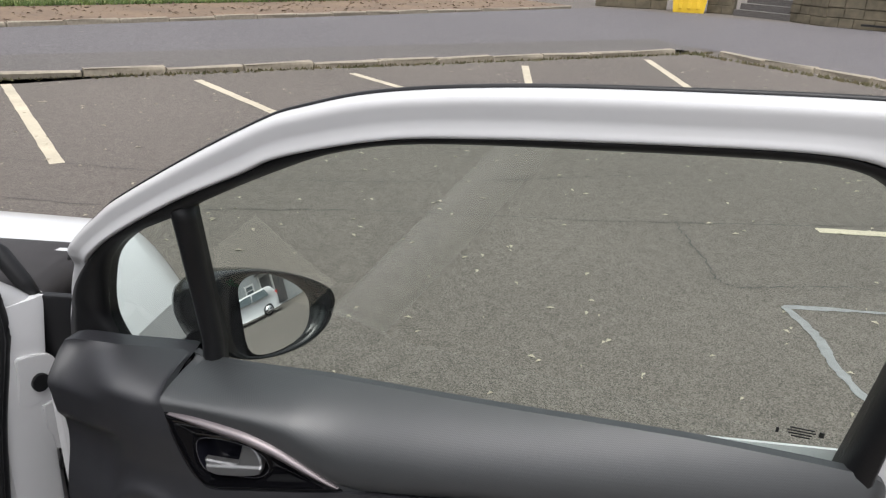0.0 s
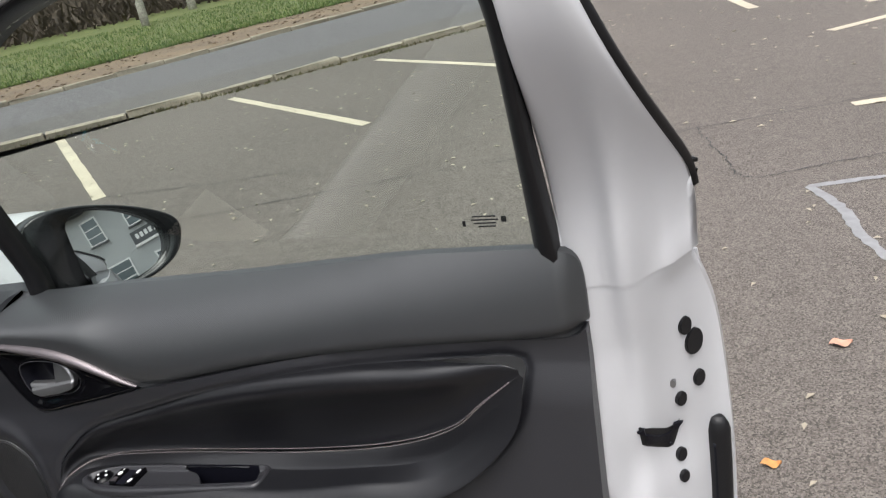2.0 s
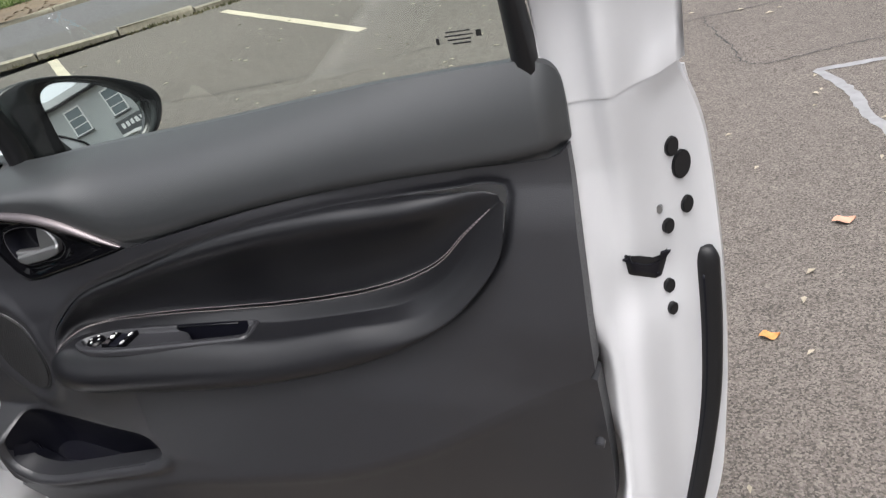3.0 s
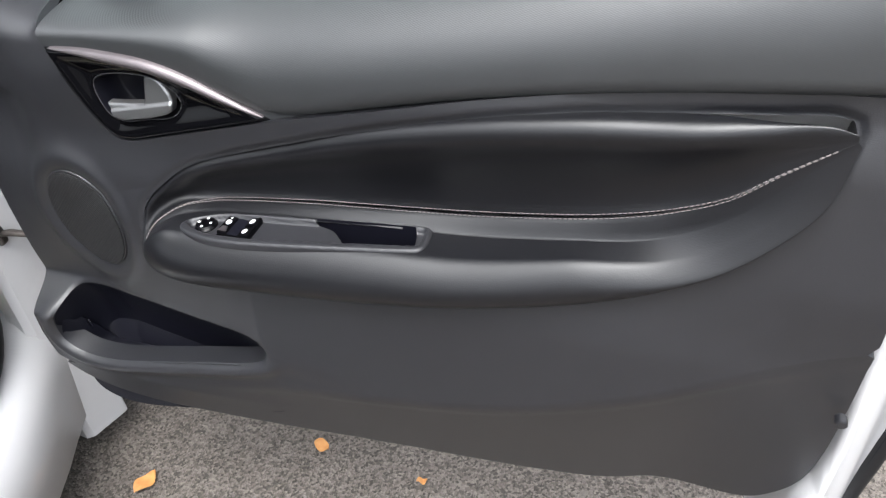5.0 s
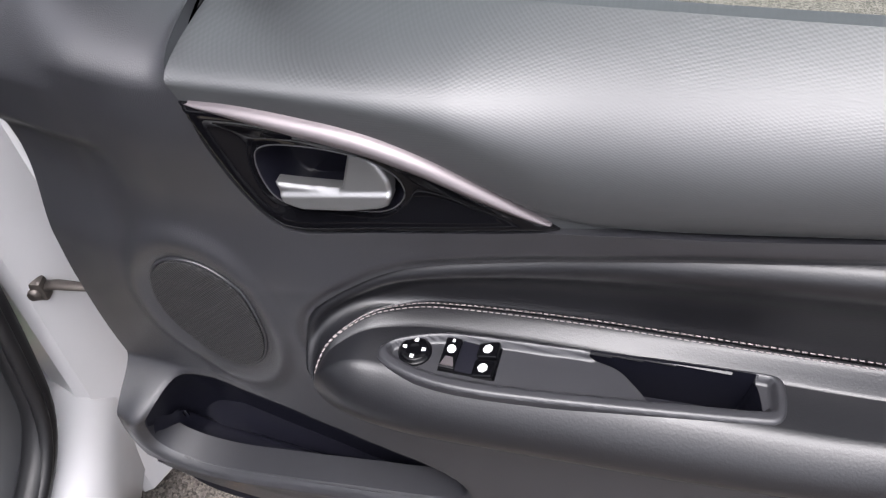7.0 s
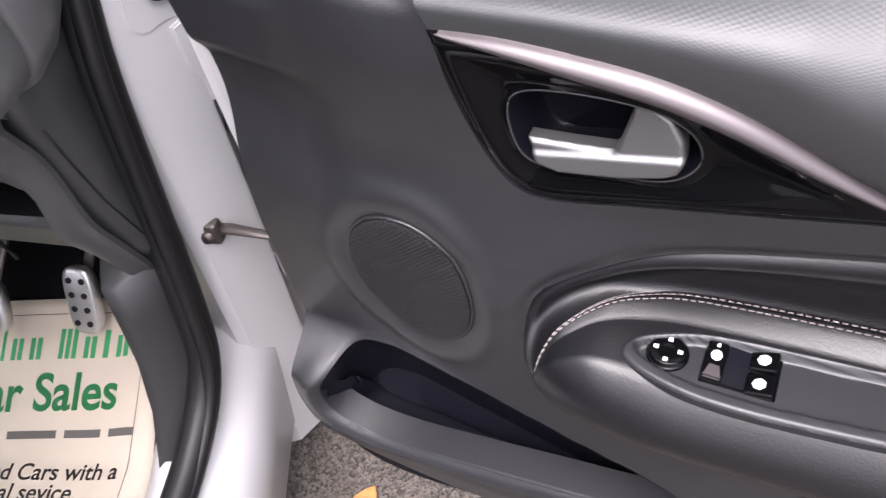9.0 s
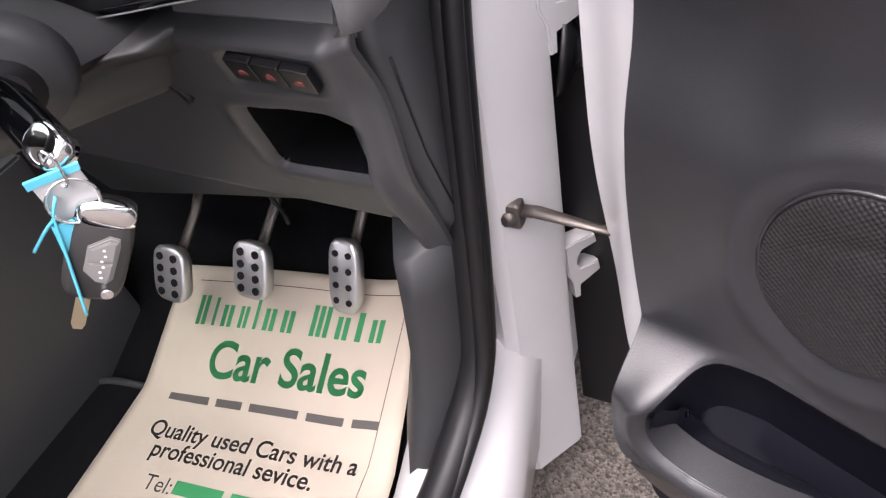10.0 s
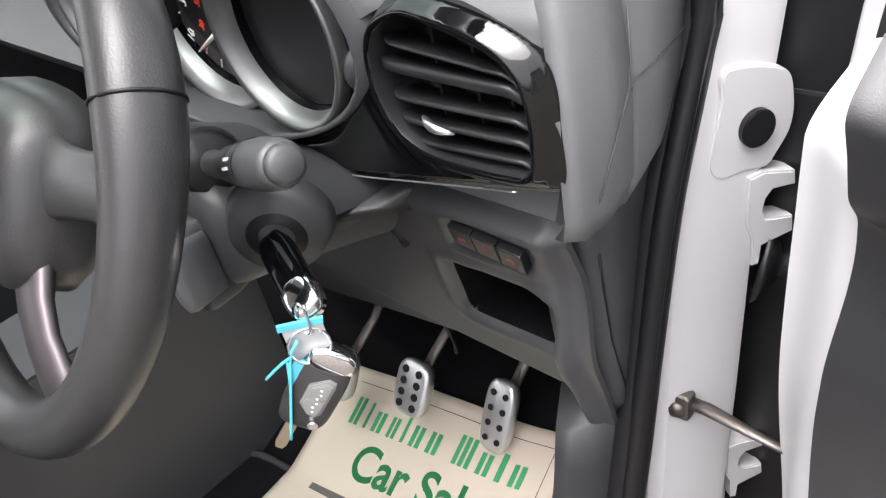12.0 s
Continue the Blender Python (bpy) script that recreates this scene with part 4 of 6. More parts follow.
on_car(part("sill", loft("sill", [[(x + dx, y, z + (dz if z > 0.2 else 0)) for x, z in ((-0.80, 0.12), (-0.80, 0.30), (-0.775, 0.315), (-0.72, 0.31), (-0.69, 0.285), (-0.67, 0.24), (-0.685, 0.12))]
     for y, dx, dz in ((-0.6, 0, 0), (0.2, 0, 0), (0.5, 0, 0.0), (0.66, -0.003, 0.010), (0.76, -0.012, 0.018), (0.84, -0.026, 0.035), (0.90, -0.040, 0.05), (0.95, -0.050, 0.06), (1.0, -0.055, 0.07), (1.06, -0.06, 0.07))]), WHITE, car, "white painted door sill"))
# rear lower end of the wing behind the door gap, and the wheel that carries it
on_car(part("front_wheel", tube("front_wheel", [(-0.88, 1.62, 0.30), (-0.70, 1.62, 0.30)], [0.30, 0.30], 32), BLACKRUBBER, car, "black tyre"))
on_car(part("rear_wheel", tube("rear_wheel", [(-0.88, -0.84, 0.30), (-0.70, -0.84, 0.30)], [0.30, 0.30], 32), BLACKRUBBER, car, "black tyre"))
# hinge pillar: a face that looks to the rear and outwards
pillar = on_car(part("hinge_pillar", loft("hinge_pillar", [[(x, y + k, z) for x, y in ((-0.80, 1.16), (-0.785, 0.99), (-0.752, 0.978), (-0.738, 0.985), (-0.702, 1.046), (-0.700, 1.054), (-0.706, 1.062), (-0.745, 1.10), (-0.76, 1.25), (-0.78, 1.25))]
     for z, k in ((0.06, -0.034), (0.22, -0.030), (0.33, -0.026), (0.42, -0.020), (0.55, -0.010), (0.70, -0.003), (0.85, 0.006), (0.95, 0.028), (0.985, 0.036))]), WHITE, car, "white painted hinge pillar"))
sharp(pillar.data, 30)
SEALLINE = spline([(-0.74, -0.36, 0.33), (-0.752, 0.30, 0.33), (-0.752, 0.68, 0.34), (-0.752, 0.82, 0.365), (-0.752, 0.89, 0.42), (-0.752, 0.922, 0.52), (-0.752, 0.95, 0.66), (-0.750, 0.978, 0.80), (-0.748, 1.012, 0.90), (-0.745, 1.022, 0.96), (-0.762, 1.005, 1.05), (-0.84, 0.84, 1.24), (-0.94, 0.50, 1.43)], 120)
on_car(part("aperture_seal", tube("aperture_seal", SEALLINE, 0.021, 14), BLACKRUBBER, car, "black rubber door aperture seal"))
on_car(part("seal_lip", tube("seal_lip", SEALLINE + np.array([0.014, -0.014, 0]), 0.009, 8), BLACKRUBBER, car))

# hinges, check strap, bolt cover and wiring boot in the gap
def on_pillar(name, outline, depth, out, mat, label=""):
    """A plate on the hinge pillar's face: outline in (along the face, height), standing out from it."""
    ob = on_car(part(name, plate(name, outline, 0, depth, 0.0015), mat, car, label), Matrix.Translation((-0.697, 1.042, 0)) @ Matrix.Rotation(math.atan2(0.86, 0.51), 4, "Z") @ Matrix.Translation((0, -out, 0)))
    return ob


on_pillar("bolt_cover", spline([(-0.027, 0.898), (0.022, 0.886), (0.034, 0.86), (0.034, 0.832), (0.022, 0.810), (0.014, 0.801), (-0.007, 0.804), (-0.027, 0.802), (-0.040, 0.816), (-0.036, 0.845), (-0.031, 0.872)], 50, True), 0.02, -0.0070, WHITE, "white painted bolt cover tab")
dot = on_car(part("pillar_grommet", plate("pillar_grommet", disc(0, 0, 0.0150, 0.0165, 28), -0.004, 0.004, 0.001), BLACKRUBBER, car, "black rubber grommet"), pose(-0.7012, 1.0442, 0.843, 0, 0, 59.3))
for dz in (0.0, -0.345):
    h = on_pillar("hinge", [(a, b + dz) for a, b in ((-0.004, 0.797), (0.010, 0.799), (0.040, 0.791), (0.042, 0.777), (0.020, 0.779), (0.014, 0.772), (0.012, 0.760), (0.016, 0.750), (0.043, 0.744), (0.045, 0.727), (0.014, 0.722), (0.013, 0.702), (0.006, 0.702), (0.004, 0.732), (-0.003, 0.750))], 0.022, -0.003, WHITE, "white painted door hinge")
    part("hinge_pin", tube("hinge_pin", [(0.043, 0.012, 0.735 + dz), (0.043, 0.012, 0.795 + dz)], 0.006, 12), WHITE, h)
STEEL = material("dull_dark_steel", (0.14, 0.125, 0.115), 0.45, metal=0.8, vary=0.25, bump=0.3, bump_scale=200)
strap = on_car(part("check_strap", tube("check_strap", [(-0.731, 0.995, 0.554), (-0.704, 0.990, 0.562), (-0.648, 0.988, 0.558), (-0.60, 0.99, 0.552)], [0.008, 0.008, 0.0055, 0.0055], 10, flat=0.6), STEEL, car, "dull steel door check strap"))
part("strap_bracket", box(-0.746, -0.720, 0.982, 1.0, 0.538, 0.570, 0.005), STEEL, strap)
part("strap_bolt", tube("strap_bolt", [(-0.733, 0.986, 0.554), (-0.731, 0.977, 0.554)], 0.009, 6), STEEL, strap)
part("strap_pin", tube("strap_pin", [(-0.706, 0.986, 0.571), (-0.706, 0.986, 0.553)], 0.0075, 10), CHROME, strap)
boot = on_car(part("wiring_boot", tube("wiring_boot", [(-0.700 + 0.006 * k, 1.075 + 0.002 * k, 0.690 - 0.001 * k) for k in range(13)], [0.042, 0.036, 0.024] + [0.017 if k % 2 else 0.0125 for k in range(10)], 14), BLACKRUBBER, car, "ribbed rubber wiring boot"))
# black sheets added behind the hinges in place of the gap's shade
on_car(part("gap_shade_sheet", box(-0.72, -0.56, 1.085, 1.105, 0.06, 0.86, 0.004), BLACKRUBBER, car, "black sheet standing in for shade in the hinge gap"))
on_car(part("gap_shade_sheet", box(-0.72, -0.645, 1.087, 1.103, 0.85, 0.985, 0.004), BLACKRUBBER, car))


# front wing, bonnet and cowl beyond the door
def bonnet(x, y):
    return 0.962 - 0.08 * np.maximum(0, y - 1.2) ** 1.2 - 0.6 * np.maximum(0, y - 1.55) ** 1.5 - 6.0 * np.maximum(0, x + 0.80) ** 2 - 0.02 * (x + 1.5) ** 2


def flank(y):
    return -0.648 - 0.55 * np.maximum(0, np.asarray(y) - 1.5) ** 1.1


gs, gy = np.meshgrid(np.linspace(0, 1, 60), np.linspace(0, 1, 26), indexing="ij")
rear = 1.20 + 0.20 * step((0.5 - np.abs(gs - 0.5)) * 1.7, 0.06, 0.13)
gy = rear + (2.0 - rear) * gy
gx = -1.5 + (flank(gy) + 1.5) * (2 * gs - 1)
verts = np.stack([gx.ravel(), gy.ravel(), bonnet(np.where(gx < -1.5, -3.0 - gx, gx) - flank(gy) - 0.648, gy).ravel()], 1)
faces = [(i * 26 + j, (i + 1) * 26 + j, (i + 1) * 26 + j + 1, i * 26 + j + 1) for i in range(59) for j in range(25)]
on_car(part("bonnet", mesh_of("bonnet", verts, faces), WHITE, car, "white painted bonnet"))
wing = [[(float(flank(y)) + 0.012 * math.sin(math.pi * s), y, (1 - s) * float(bonnet(-0.648, y)) + s * 0.24) for s in np.linspace(0, 1, 14)] for y in np.linspace(1.12, 2.0, 16)]
on_car(part("front_wing", loft("front_wing", wing, closed=False), WHITE, car, "white painted front wing"))
KICKGREY = material("weathered_cowl_plastic", (0.035, 0.032, 0.033), 0.6, vary=0.15, bump=0.2, bump_scale=600)
on_car(part("wiper_cowl", loft("wiper_cowl", [[(x, y, z) for y, z in ((1.095, 0.985), (1.13, 0.994), (1.25, 0.990), (1.36, 0.965), (1.44, 0.925), (1.44, 0.90), (1.10, 0.90))] for x in np.linspace(-2.2, -0.742, 6)]), KICKGREY, car, "black plastic wiper cowl"))
on_car(part("cowl_seal", tube("cowl_seal", [(-0.86, 1.05, 1.13), (-0.80, 1.085, 1.08), (-0.768, 1.10, 1.05), (-0.731, 1.09, 1.008), (-0.711, 1.10, 0.960)], [0.016, 0.016, 0.016, 0.015, 0.010], 10), BLACKRUBBER, car, "black rubber cowl seal"))

# ---- dashboard ----
CUBBY = spline([(-0.906, 0.738), (-0.896, 0.746), (-0.845, 0.752), (-0.790, 0.755), (-0.780, 0.748), (-0.784, 0.715), (-0.797, 0.668), (-0.806, 0.659), (-0.860, 0.655), (-0.912, 0.652), (-0.922, 0.660), (-0.916, 0.690)], 90, True)


POD = spline([(-0.871, 0.818), (-0.862, 0.825), (-0.820, 0.826), (-0.786, 0.823), (-0.780, 0.815), (-0.788, 0.792), (-0.797, 0.786), (-0.840, 0.783), (-0.872, 0.781), (-0.877, 0.788)], 70, True)


def knee_y(x, z):
    y = 0.855 + 0.33 * (0.807 - z) - 0.030 * step(x, -0.815, -0.775) * step(z, 0.80, 0.68) + 0.012 * step(x, -0.775, -0.760)
    y = y + 0.02 * step(z, 0.585, 0.55) + 0.03 * step(z, 0.825, 0.85)
    d, _ = distance(np.stack([x, z], 1), CUBBY)
    e, _ = distance(np.stack([x, z], 1), POD)
    return y - 0.003 * bell(d, -0.012, 0.008) + 0.007 * step(d, -0.006, 0.0) - 0.0025 * bell(e, -0.002, 0.003) + 0.004 * step(e, 0.0, 0.004)


dash = on_car(part("dashboard", loft("dashboard", [[(x, y, z) for y, z in ((0.90, 0.80), (0.862, 0.845), (0.885, 0.90), (0.885, 1.00), (0.89, 1.035), (0.93, 1.05), (1.02, 1.04), (1.13, 0.975), (1.22, 0.93), (1.24, 0.80))] for x in np.linspace(-2.22, -0.765, 14)]), DASHGREY, car, "grey grained dashboard"))
sharp(dash.data, 50)
dash.matrix_basis = Matrix()


def dash_part(name, shape, mat, label=""):
    ob = part(name, shape, mat, dash, label)
    return ob


KNEE = np.vstack([[(-1.42, 0.85), (-0.765, 0.85)], spline([(-0.757, 0.83), (-0.752, 0.74), (-0.752, 0.65), (-0.760, 0.560)], 12), spline([(-0.775, 0.575), (-0.81, 0.556), (-0.86, 0.551), (-0.93, 0.550), (-1.0, 0.536), (-1.17, 0.488), (-1.33, 0.440), (-1.42, 0.42)], 40)])
dash_part("knee_panel", relief("knee_panel", KNEE, lambda x, z: -knee_y(x, z), 0.005, 0.006, [CUBBY]), DASHDARK, "dark lower dash panel with an open cubby")
# the cubby borrows the carpet's near black, so its shade is in the colour
dash_part("cubby_liner", liner("cubby_liner", CUBBY, 0.13, lambda x, z: -knee_y(x, z), 0.92), CARPET, "open cubby with shade in its near-black colour")


def on_gap(z):
    return 0.855 + 0.33 * (0.807 - z)


def rings(levels):
    return [[(x, y, z) for x, y in ring] for z, ring in levels]


dash_part("dash_end", loft("dash_end", rings([(z, [(-0.80, 0.888), (-0.736 + d, 0.880), (-0.727 + d, 0.822 + e), (-0.716 + d, 0.83 + e), (-0.714 + d, 0.86), (-0.720 + d, 0.893), (-0.80, 0.90)]) for z, d, e in ((0.852, -0.02, 0.015), (0.860, -0.006, 0.006), (0.88, 0.0, 0.001), (0.95, 0.0, 0.0), (1.0, -0.006, 0.004), (1.04, -0.02, 0.012), (1.07, -0.05, 0.03), (1.085, -0.07, 0.04))])), DASHGREY, "grey leather-grained dash end")
dash_part("end_seam", tube("end_seam", [(-0.7245, 0.8975, 0.99), (-0.7195, 0.8915, 0.963), (-0.7165, 0.8845, 0.945), (-0.7135, 0.861, 0.918), (-0.7145, 0.845, 0.890), (-0.7215, 0.838, 0.866)], 0.0007, 6), DASHDARK)
dash_part("end_seam", tube("end_seam", [(-0.7165, 0.8845, 0.945), (-0.721, 0.899, 0.944), (-0.731, 0.947, 0.938), (-0.740, 1.0, 0.938)], 0.0007, 6), DASHDARK)
dash_part("side_cap", loft("side_cap", rings([(z, [(-0.80, 0.896), (-0.724 + d, 0.897), (-0.722 + d, 0.905), (-0.732 + d, 0.95), (-0.745 + d, 1.03 + f), (-0.80, 1.03 + f)]) for z, d, f in ((0.835, -0.03, -0.07), (0.845, -0.012, -0.06), (0.87, 0.0, -0.045), (0.93, 0.0, -0.015), (1.0, -0.006, 0.01), (1.05, -0.03, 0.02))])), DASHGREY, "grey dash end cap")
dash_part("side_trim", loft("side_trim", rings([(z, [(-0.80, y0), (-0.762, y0), (-0.752, y0 + 0.012), (-0.752, y1), (-0.80, y1)]) for z, y0, y1 in ((0.575, 0.925, 0.945), (0.62, 0.902, 0.955), (0.70, 0.888, 0.965), (0.80, 0.880, 0.985), (0.86, 0.885, 1.0))])), DASHDARK, "dark side trim")
KICKDARK = material("dark_kick_plastic", (0.024, 0.025, 0.027), 0.5, vary=0.06, bump=0.1, bump_scale=1100)
kick = on_car(part("kick_trim", loft("kick_trim", rings([(z, [(-0.84, y + 0.06), (-0.80, y - 0.01), (-0.782, y - 0.005), (-0.758, y + 0.035), (-0.758, y + 0.07), (-0.84, y + 0.09)]) for z, y in ((0.17, 0.72), (0.26, 0.755), (0.33, 0.79), (0.40, 0.835), (0.47, 0.862), (0.53, 0.875), (0.585, 0.885))])), KICKDARK, car, "dark grey plastic kick panel trim"))
on_car(part("sill_trim", loft("sill_trim", [[(x, y, z) for x, z in ((-0.83, 0.17), (-0.805, 0.30), (-0.785, 0.325), (-0.762, 0.325), (-0.758, 0.30))] for y in np.linspace(-0.4, 0.80, 6)]), DASHDARK, car, "dark sill trim"))

dash_part("trim_seam", tube("trim_seam", [(-0.7515, 0.893, 0.80), (-0.7515, 0.897, 0.76), (-0.752, 0.905, 0.70), (-0.752, 0.925, 0.62)], 0.0012, 6), BLACKRUBBER)
dash_part("panel_gap", tube("panel_gap", spline([(-0.952, on_gap(0.750), 0.750), (-0.966, on_gap(0.772), 0.772), (-0.978, on_gap(0.80), 0.80), (-0.984, on_gap(0.835), 0.835)], 16), [0.006, 0.0045] + [0.0025] * 14, 8), BLACKRUBBER, "dark seam beside the column")

# grey face of the dash over the vent
dash_part("dash_face", relief("dash_face", [(-0.729, 0.925), (-0.7255, 0.95), (-0.7255, 1.05), (-0.74, 1.075), (-0.90, 1.085), (-0.90, 0.985), (-0.862, 1.002), (-0.828, 1.0105), (-0.80, 1.0085), (-0.76, 0.9985), (-0.741, 0.986), (-0.733, 0.97), (-0.7315, 0.93)],
          lambda x, z: -(0.8255 + 1.3 * np.maximum(0, z - 1.005) ** 1.2 + 0.02 * step(x, -0.74, -0.72)), 0.004, 0.02), DASHGREY, "grey grained dash face")

# gloss black vent surround with louvres
LOUVRE = material("dark_louvre_plastic", (0.014, 0.014, 0.0155), 0.38, vary=0.08)
VENT = spline([(-0.880, 0.980), (-0.866, 1.000), (-0.853, 1.008), (-0.828, 1.014), (-0.794, 1.013), (-0.756, 1.003), (-0.734, 0.990), (-0.726, 0.970), (-0.724, 0.940), (-0.7255, 0.907), (-0.745, 0.899), (-0.800, 0.888), (-0.860, 0.876), (-0.915, 0.865), (-0.965, 0.857), (-1.005, 0.854), (-1.016, 0.866), (-0.995, 0.880), (-0.955, 0.893), (-0.930, 0.908), (-0.912, 0.930), (-0.897, 0.952)], 150, True)
MOUTH = spline([(-0.848, 0.998), (-0.862, 0.985), (-0.867, 0.962), (-0.861, 0.935), (-0.845, 0.917), (-0.814, 0.910), (-0.760, 0.912), (-0.743, 0.917), (-0.7395, 0.935), (-0.740, 0.960), (-0.747, 0.979), (-0.764, 0.991), (-0.803, 1.002), (-0.830, 1.006)], 100, True)


def vent_y(x, z):
    e, _ = distance(np.stack([x, z], 1), VENT)
    d, _ = distance(np.stack([x, z], 1), MOUTH)
    return 0.824 - 0.007 * step(e, 0, 0.008) - 0.006 * bell(d, -0.003, 0.005) + 0.004 * bell(d, -0.016, 0.008) * step(x, -0.80, -0.86)


dash_part("vent_surround", relief("vent_surround", VENT, lambda x, z: -vent_y(x, z), 0.0018, 0.05, [MOUTH]), VENTBLACK, "gloss black air vent surround")
dash_part("vent_bowl", sharp(liner("vent_bowl", MOUTH, 0.045, lambda x, z: -vent_y(x, z), 0.93), 40), LOUVRE, "dark vent bowl")
for left, right, x0, x1, h in ((0.984, 0.976, -0.858, -0.747, 0.0016), (0.967, 0.966, -0.866, -0.744, 0.0050), (0.945, 0.948, -0.860, -0.742, 0.0022), (0.929, 0.934, -0.856, -0.741, 0.0026), (0.914, 0.921, -0.842, -0.742, 0.0022)):
    path = [(x, 0.8165 + 0.006 * (2 * abs((x - x0) / (x1 - x0) - 0.5)) ** 10, left + (right - left) * (x - x0) / (x1 - x0) - 0.006 * step((x - x0) / (x1 - x0), 0.9, 1.0)) for x in np.linspace(x0 - 0.006, x1, 26)]
    dash_part("vent_louvre", loft("vent_louvre", [[(p[0], p[1] + dy, p[2] + dz) for dy, dz in ((0.0015, h * 0.8), (0.0003, h * 0.5), (0.0, 0.0), (0.0003, -h * 0.5), (0.0015, -h * 0.7), (0.030, -0.0065), (0.030, -0.0040))] for p in path]), LOUVRE, "dark louvre")
for x in (-0.828, -0.795, -0.768):
    dash_part("vent_fin", box(x - 0.0012, x + 0.0012, 0.836, 0.86, 0.915, 1.0), LOUVRE)
dash_part("vent_tab", tube("vent_tab", spline([(-0.824, 0.812, 0.940), (-0.812, 0.807, 0.937), (-0.798, 0.812, 0.933)], 8), [0.001, 0.0025, 0.0032, 0.0035, 0.0035, 0.003, 0.002, 0.001], 8), CHROME, "chrome vent tab")
dash_part("chrome_line", tube("chrome_line", [(p[0], 0.8175, p[1] + 0.0015) for p in VENT[58:96]], 0.0007, 6), CHROME)
dash_part("vent_wheel", tube("vent_wheel", [(-0.904, 0.838, 0.952), (-0.899, 0.837, 0.952)], 0.019, 30), DASHDARK, "ribbed vent thumbwheel")

# row of three push buttons
GREYRED = material("dim_red_symbol", (0.20, 0.045, 0.04), 0.6, vary=0.05)
BUTTONBLACK = material("satin_black_button", (0.010, 0.010, 0.011), 0.32, vary=0.05)


tilt = math.degrees(math.atan(0.33))
for k in range(3):
    b = dash_part("push_button", box(-0.0118, 0.0118, -0.004, 0.004, -0.0118, 0.0118, 0.0012), BUTTONBLACK, "black push button")
    b.matrix_basis = pos = pose(-0.8275, 0.854 + 0.33 * (0.807 - 0.8055), 0.8055, tilt, 4, 0) @ pose(-0.0248 + 0.0248 * k, 0, 0)
    s = dash_part("button_symbol", plate("button_symbol", [(-0.0040, -0.0030), (0.0040, -0.0030), (0.0034, 0.0002), (0.0, 0.0016 if k != 1 else 0.0040), (-0.0034, 0.0002)], -0.0046, -0.0036), GREYRED)
    s.matrix_basis = pos

# instrument dials
DIAL = material("dark_dial_face", (0.012, 0.012, 0.013), 0.35, vary=0.05)
REDGLOW = material("red_dial_print", (0.7, 0.03, 0.02), 0.5, vary=0.03)
binnacle = dash_part("binnacle", loft("binnacle", [[(-1.14 + 0.262 * k * math.cos(a), y, 0.968 + (0.130 if math.sin(a) > 0 else 0.10) * k * math.sin(a)) for a in np.linspace(0, 2 * math.pi, 48, endpoint=False)] for k, y in ((0.90, 0.88), (0.92, 0.86), (0.97, 0.815), (1.0, 0.81), (1.02, 0.87), (1.02, 0.95))]), DASHDARK, "dark instrument binnacle")
for x, z, r, y in ((-1.140, 0.985, 0.118, 0.850), (-0.985, 0.972, 0.080, 0.820), (-1.300, 0.972, 0.080, 0.820)):
    n = 48
    ring = lambda rr, yy: [(x + rr * math.cos(a), yy, z + rr * math.sin(a)) for a in np.linspace(0, 2 * math.pi, n, endpoint=False)]
    dash_part("dial_ring", loft("dial_ring", [ring(r * 0.86, y + 0.014), ring(r * 0.885, y + 0.004), ring(r * 0.93, y - 0.004), ring(r * 0.98, y - 0.006), ring(r, y - 0.003), ring(r * 1.01, y + 0.006)], cap=False), LEVERGREY, "bright chrome dial ring")
    dash_part("dial_tube", loft("dial_tube", [ring(r * 0.86, y + 0.014), ring(r * 0.80, y + 0.050)], cap=False), PIANO, "gloss black dial tube")
    dash_part("dial_shroud", loft("dial_shroud", [ring(r * 1.01, y + 0.006), ring(r * 1.03, y + 0.07)], cap=False), DIAL)
    face = dash_part("dial_face", plate("dial_face", disc(x, z, r * 0.84, r * 0.84, 40), y + 0.022, y + 0.03), DIAL, "dark instrument dial")
    if r > 0.08:
        dash_part("dial_track", loft("dial_track", [[(x + rr * math.cos(a), y + 0.0205, z + rr * math.sin(a)) for a in np.linspace(2.3, 5.6, 40)] for rr in (0.098, 0.080)], closed=False), SILVERTRIM, "grey speed scale")
        for k in range(12):
            a = 4.35 - 0.26 * k
            c, s = math.cos(a), math.sin(a)
            dash_part("scale_tick", box(-0.0045, 0.0045, -0.0006, 0.0006, -0.0006, 0.0006, 0, Matrix.Translation((x + 0.090 * c, y + 0.019, z + 0.090 * s)) @ Matrix.Rotation(-a, 4, "Y")), PRINT)
        dash_part("needle", loft("needle", [[(x + 0.040 - d * 0.887 + s * 0.462, y + yy, z - 0.022 - d * 0.462 - s * 0.887) for s, yy in ((-h, 0.012), (0, 0.010), (h, 0.012), (0, 0.014))] for d, h in ((-0.012, 0.004), (0.03, 0.0032), (0.075, 0.0022), (0.106, 0.0010))]), PRINT, "white needle")


def lettering(name, words, size, m, mat, parent, bold=0.0, drape=None, spread=1.0, label=""):
    """Words in the built-in font as a flat mesh; drape maps its points on to a curved support."""
    cu = bpy.data.curves.new(name, "FONT")
    cu.body, cu.size, cu.offset, cu.extrude, cu.space_character = words, size, bold, 0.0003, spread
    tmp = bpy.data.objects.new(name, cu)
    me = bpy.data.meshes.new_from_object(tmp)
    me.name = name
    bpy.data.objects.remove(tmp)
    me.transform(m)
    if drape:
        for v in me.vertices:
            v.co = drape(v.co)
    return part(name, me, mat, parent, label)


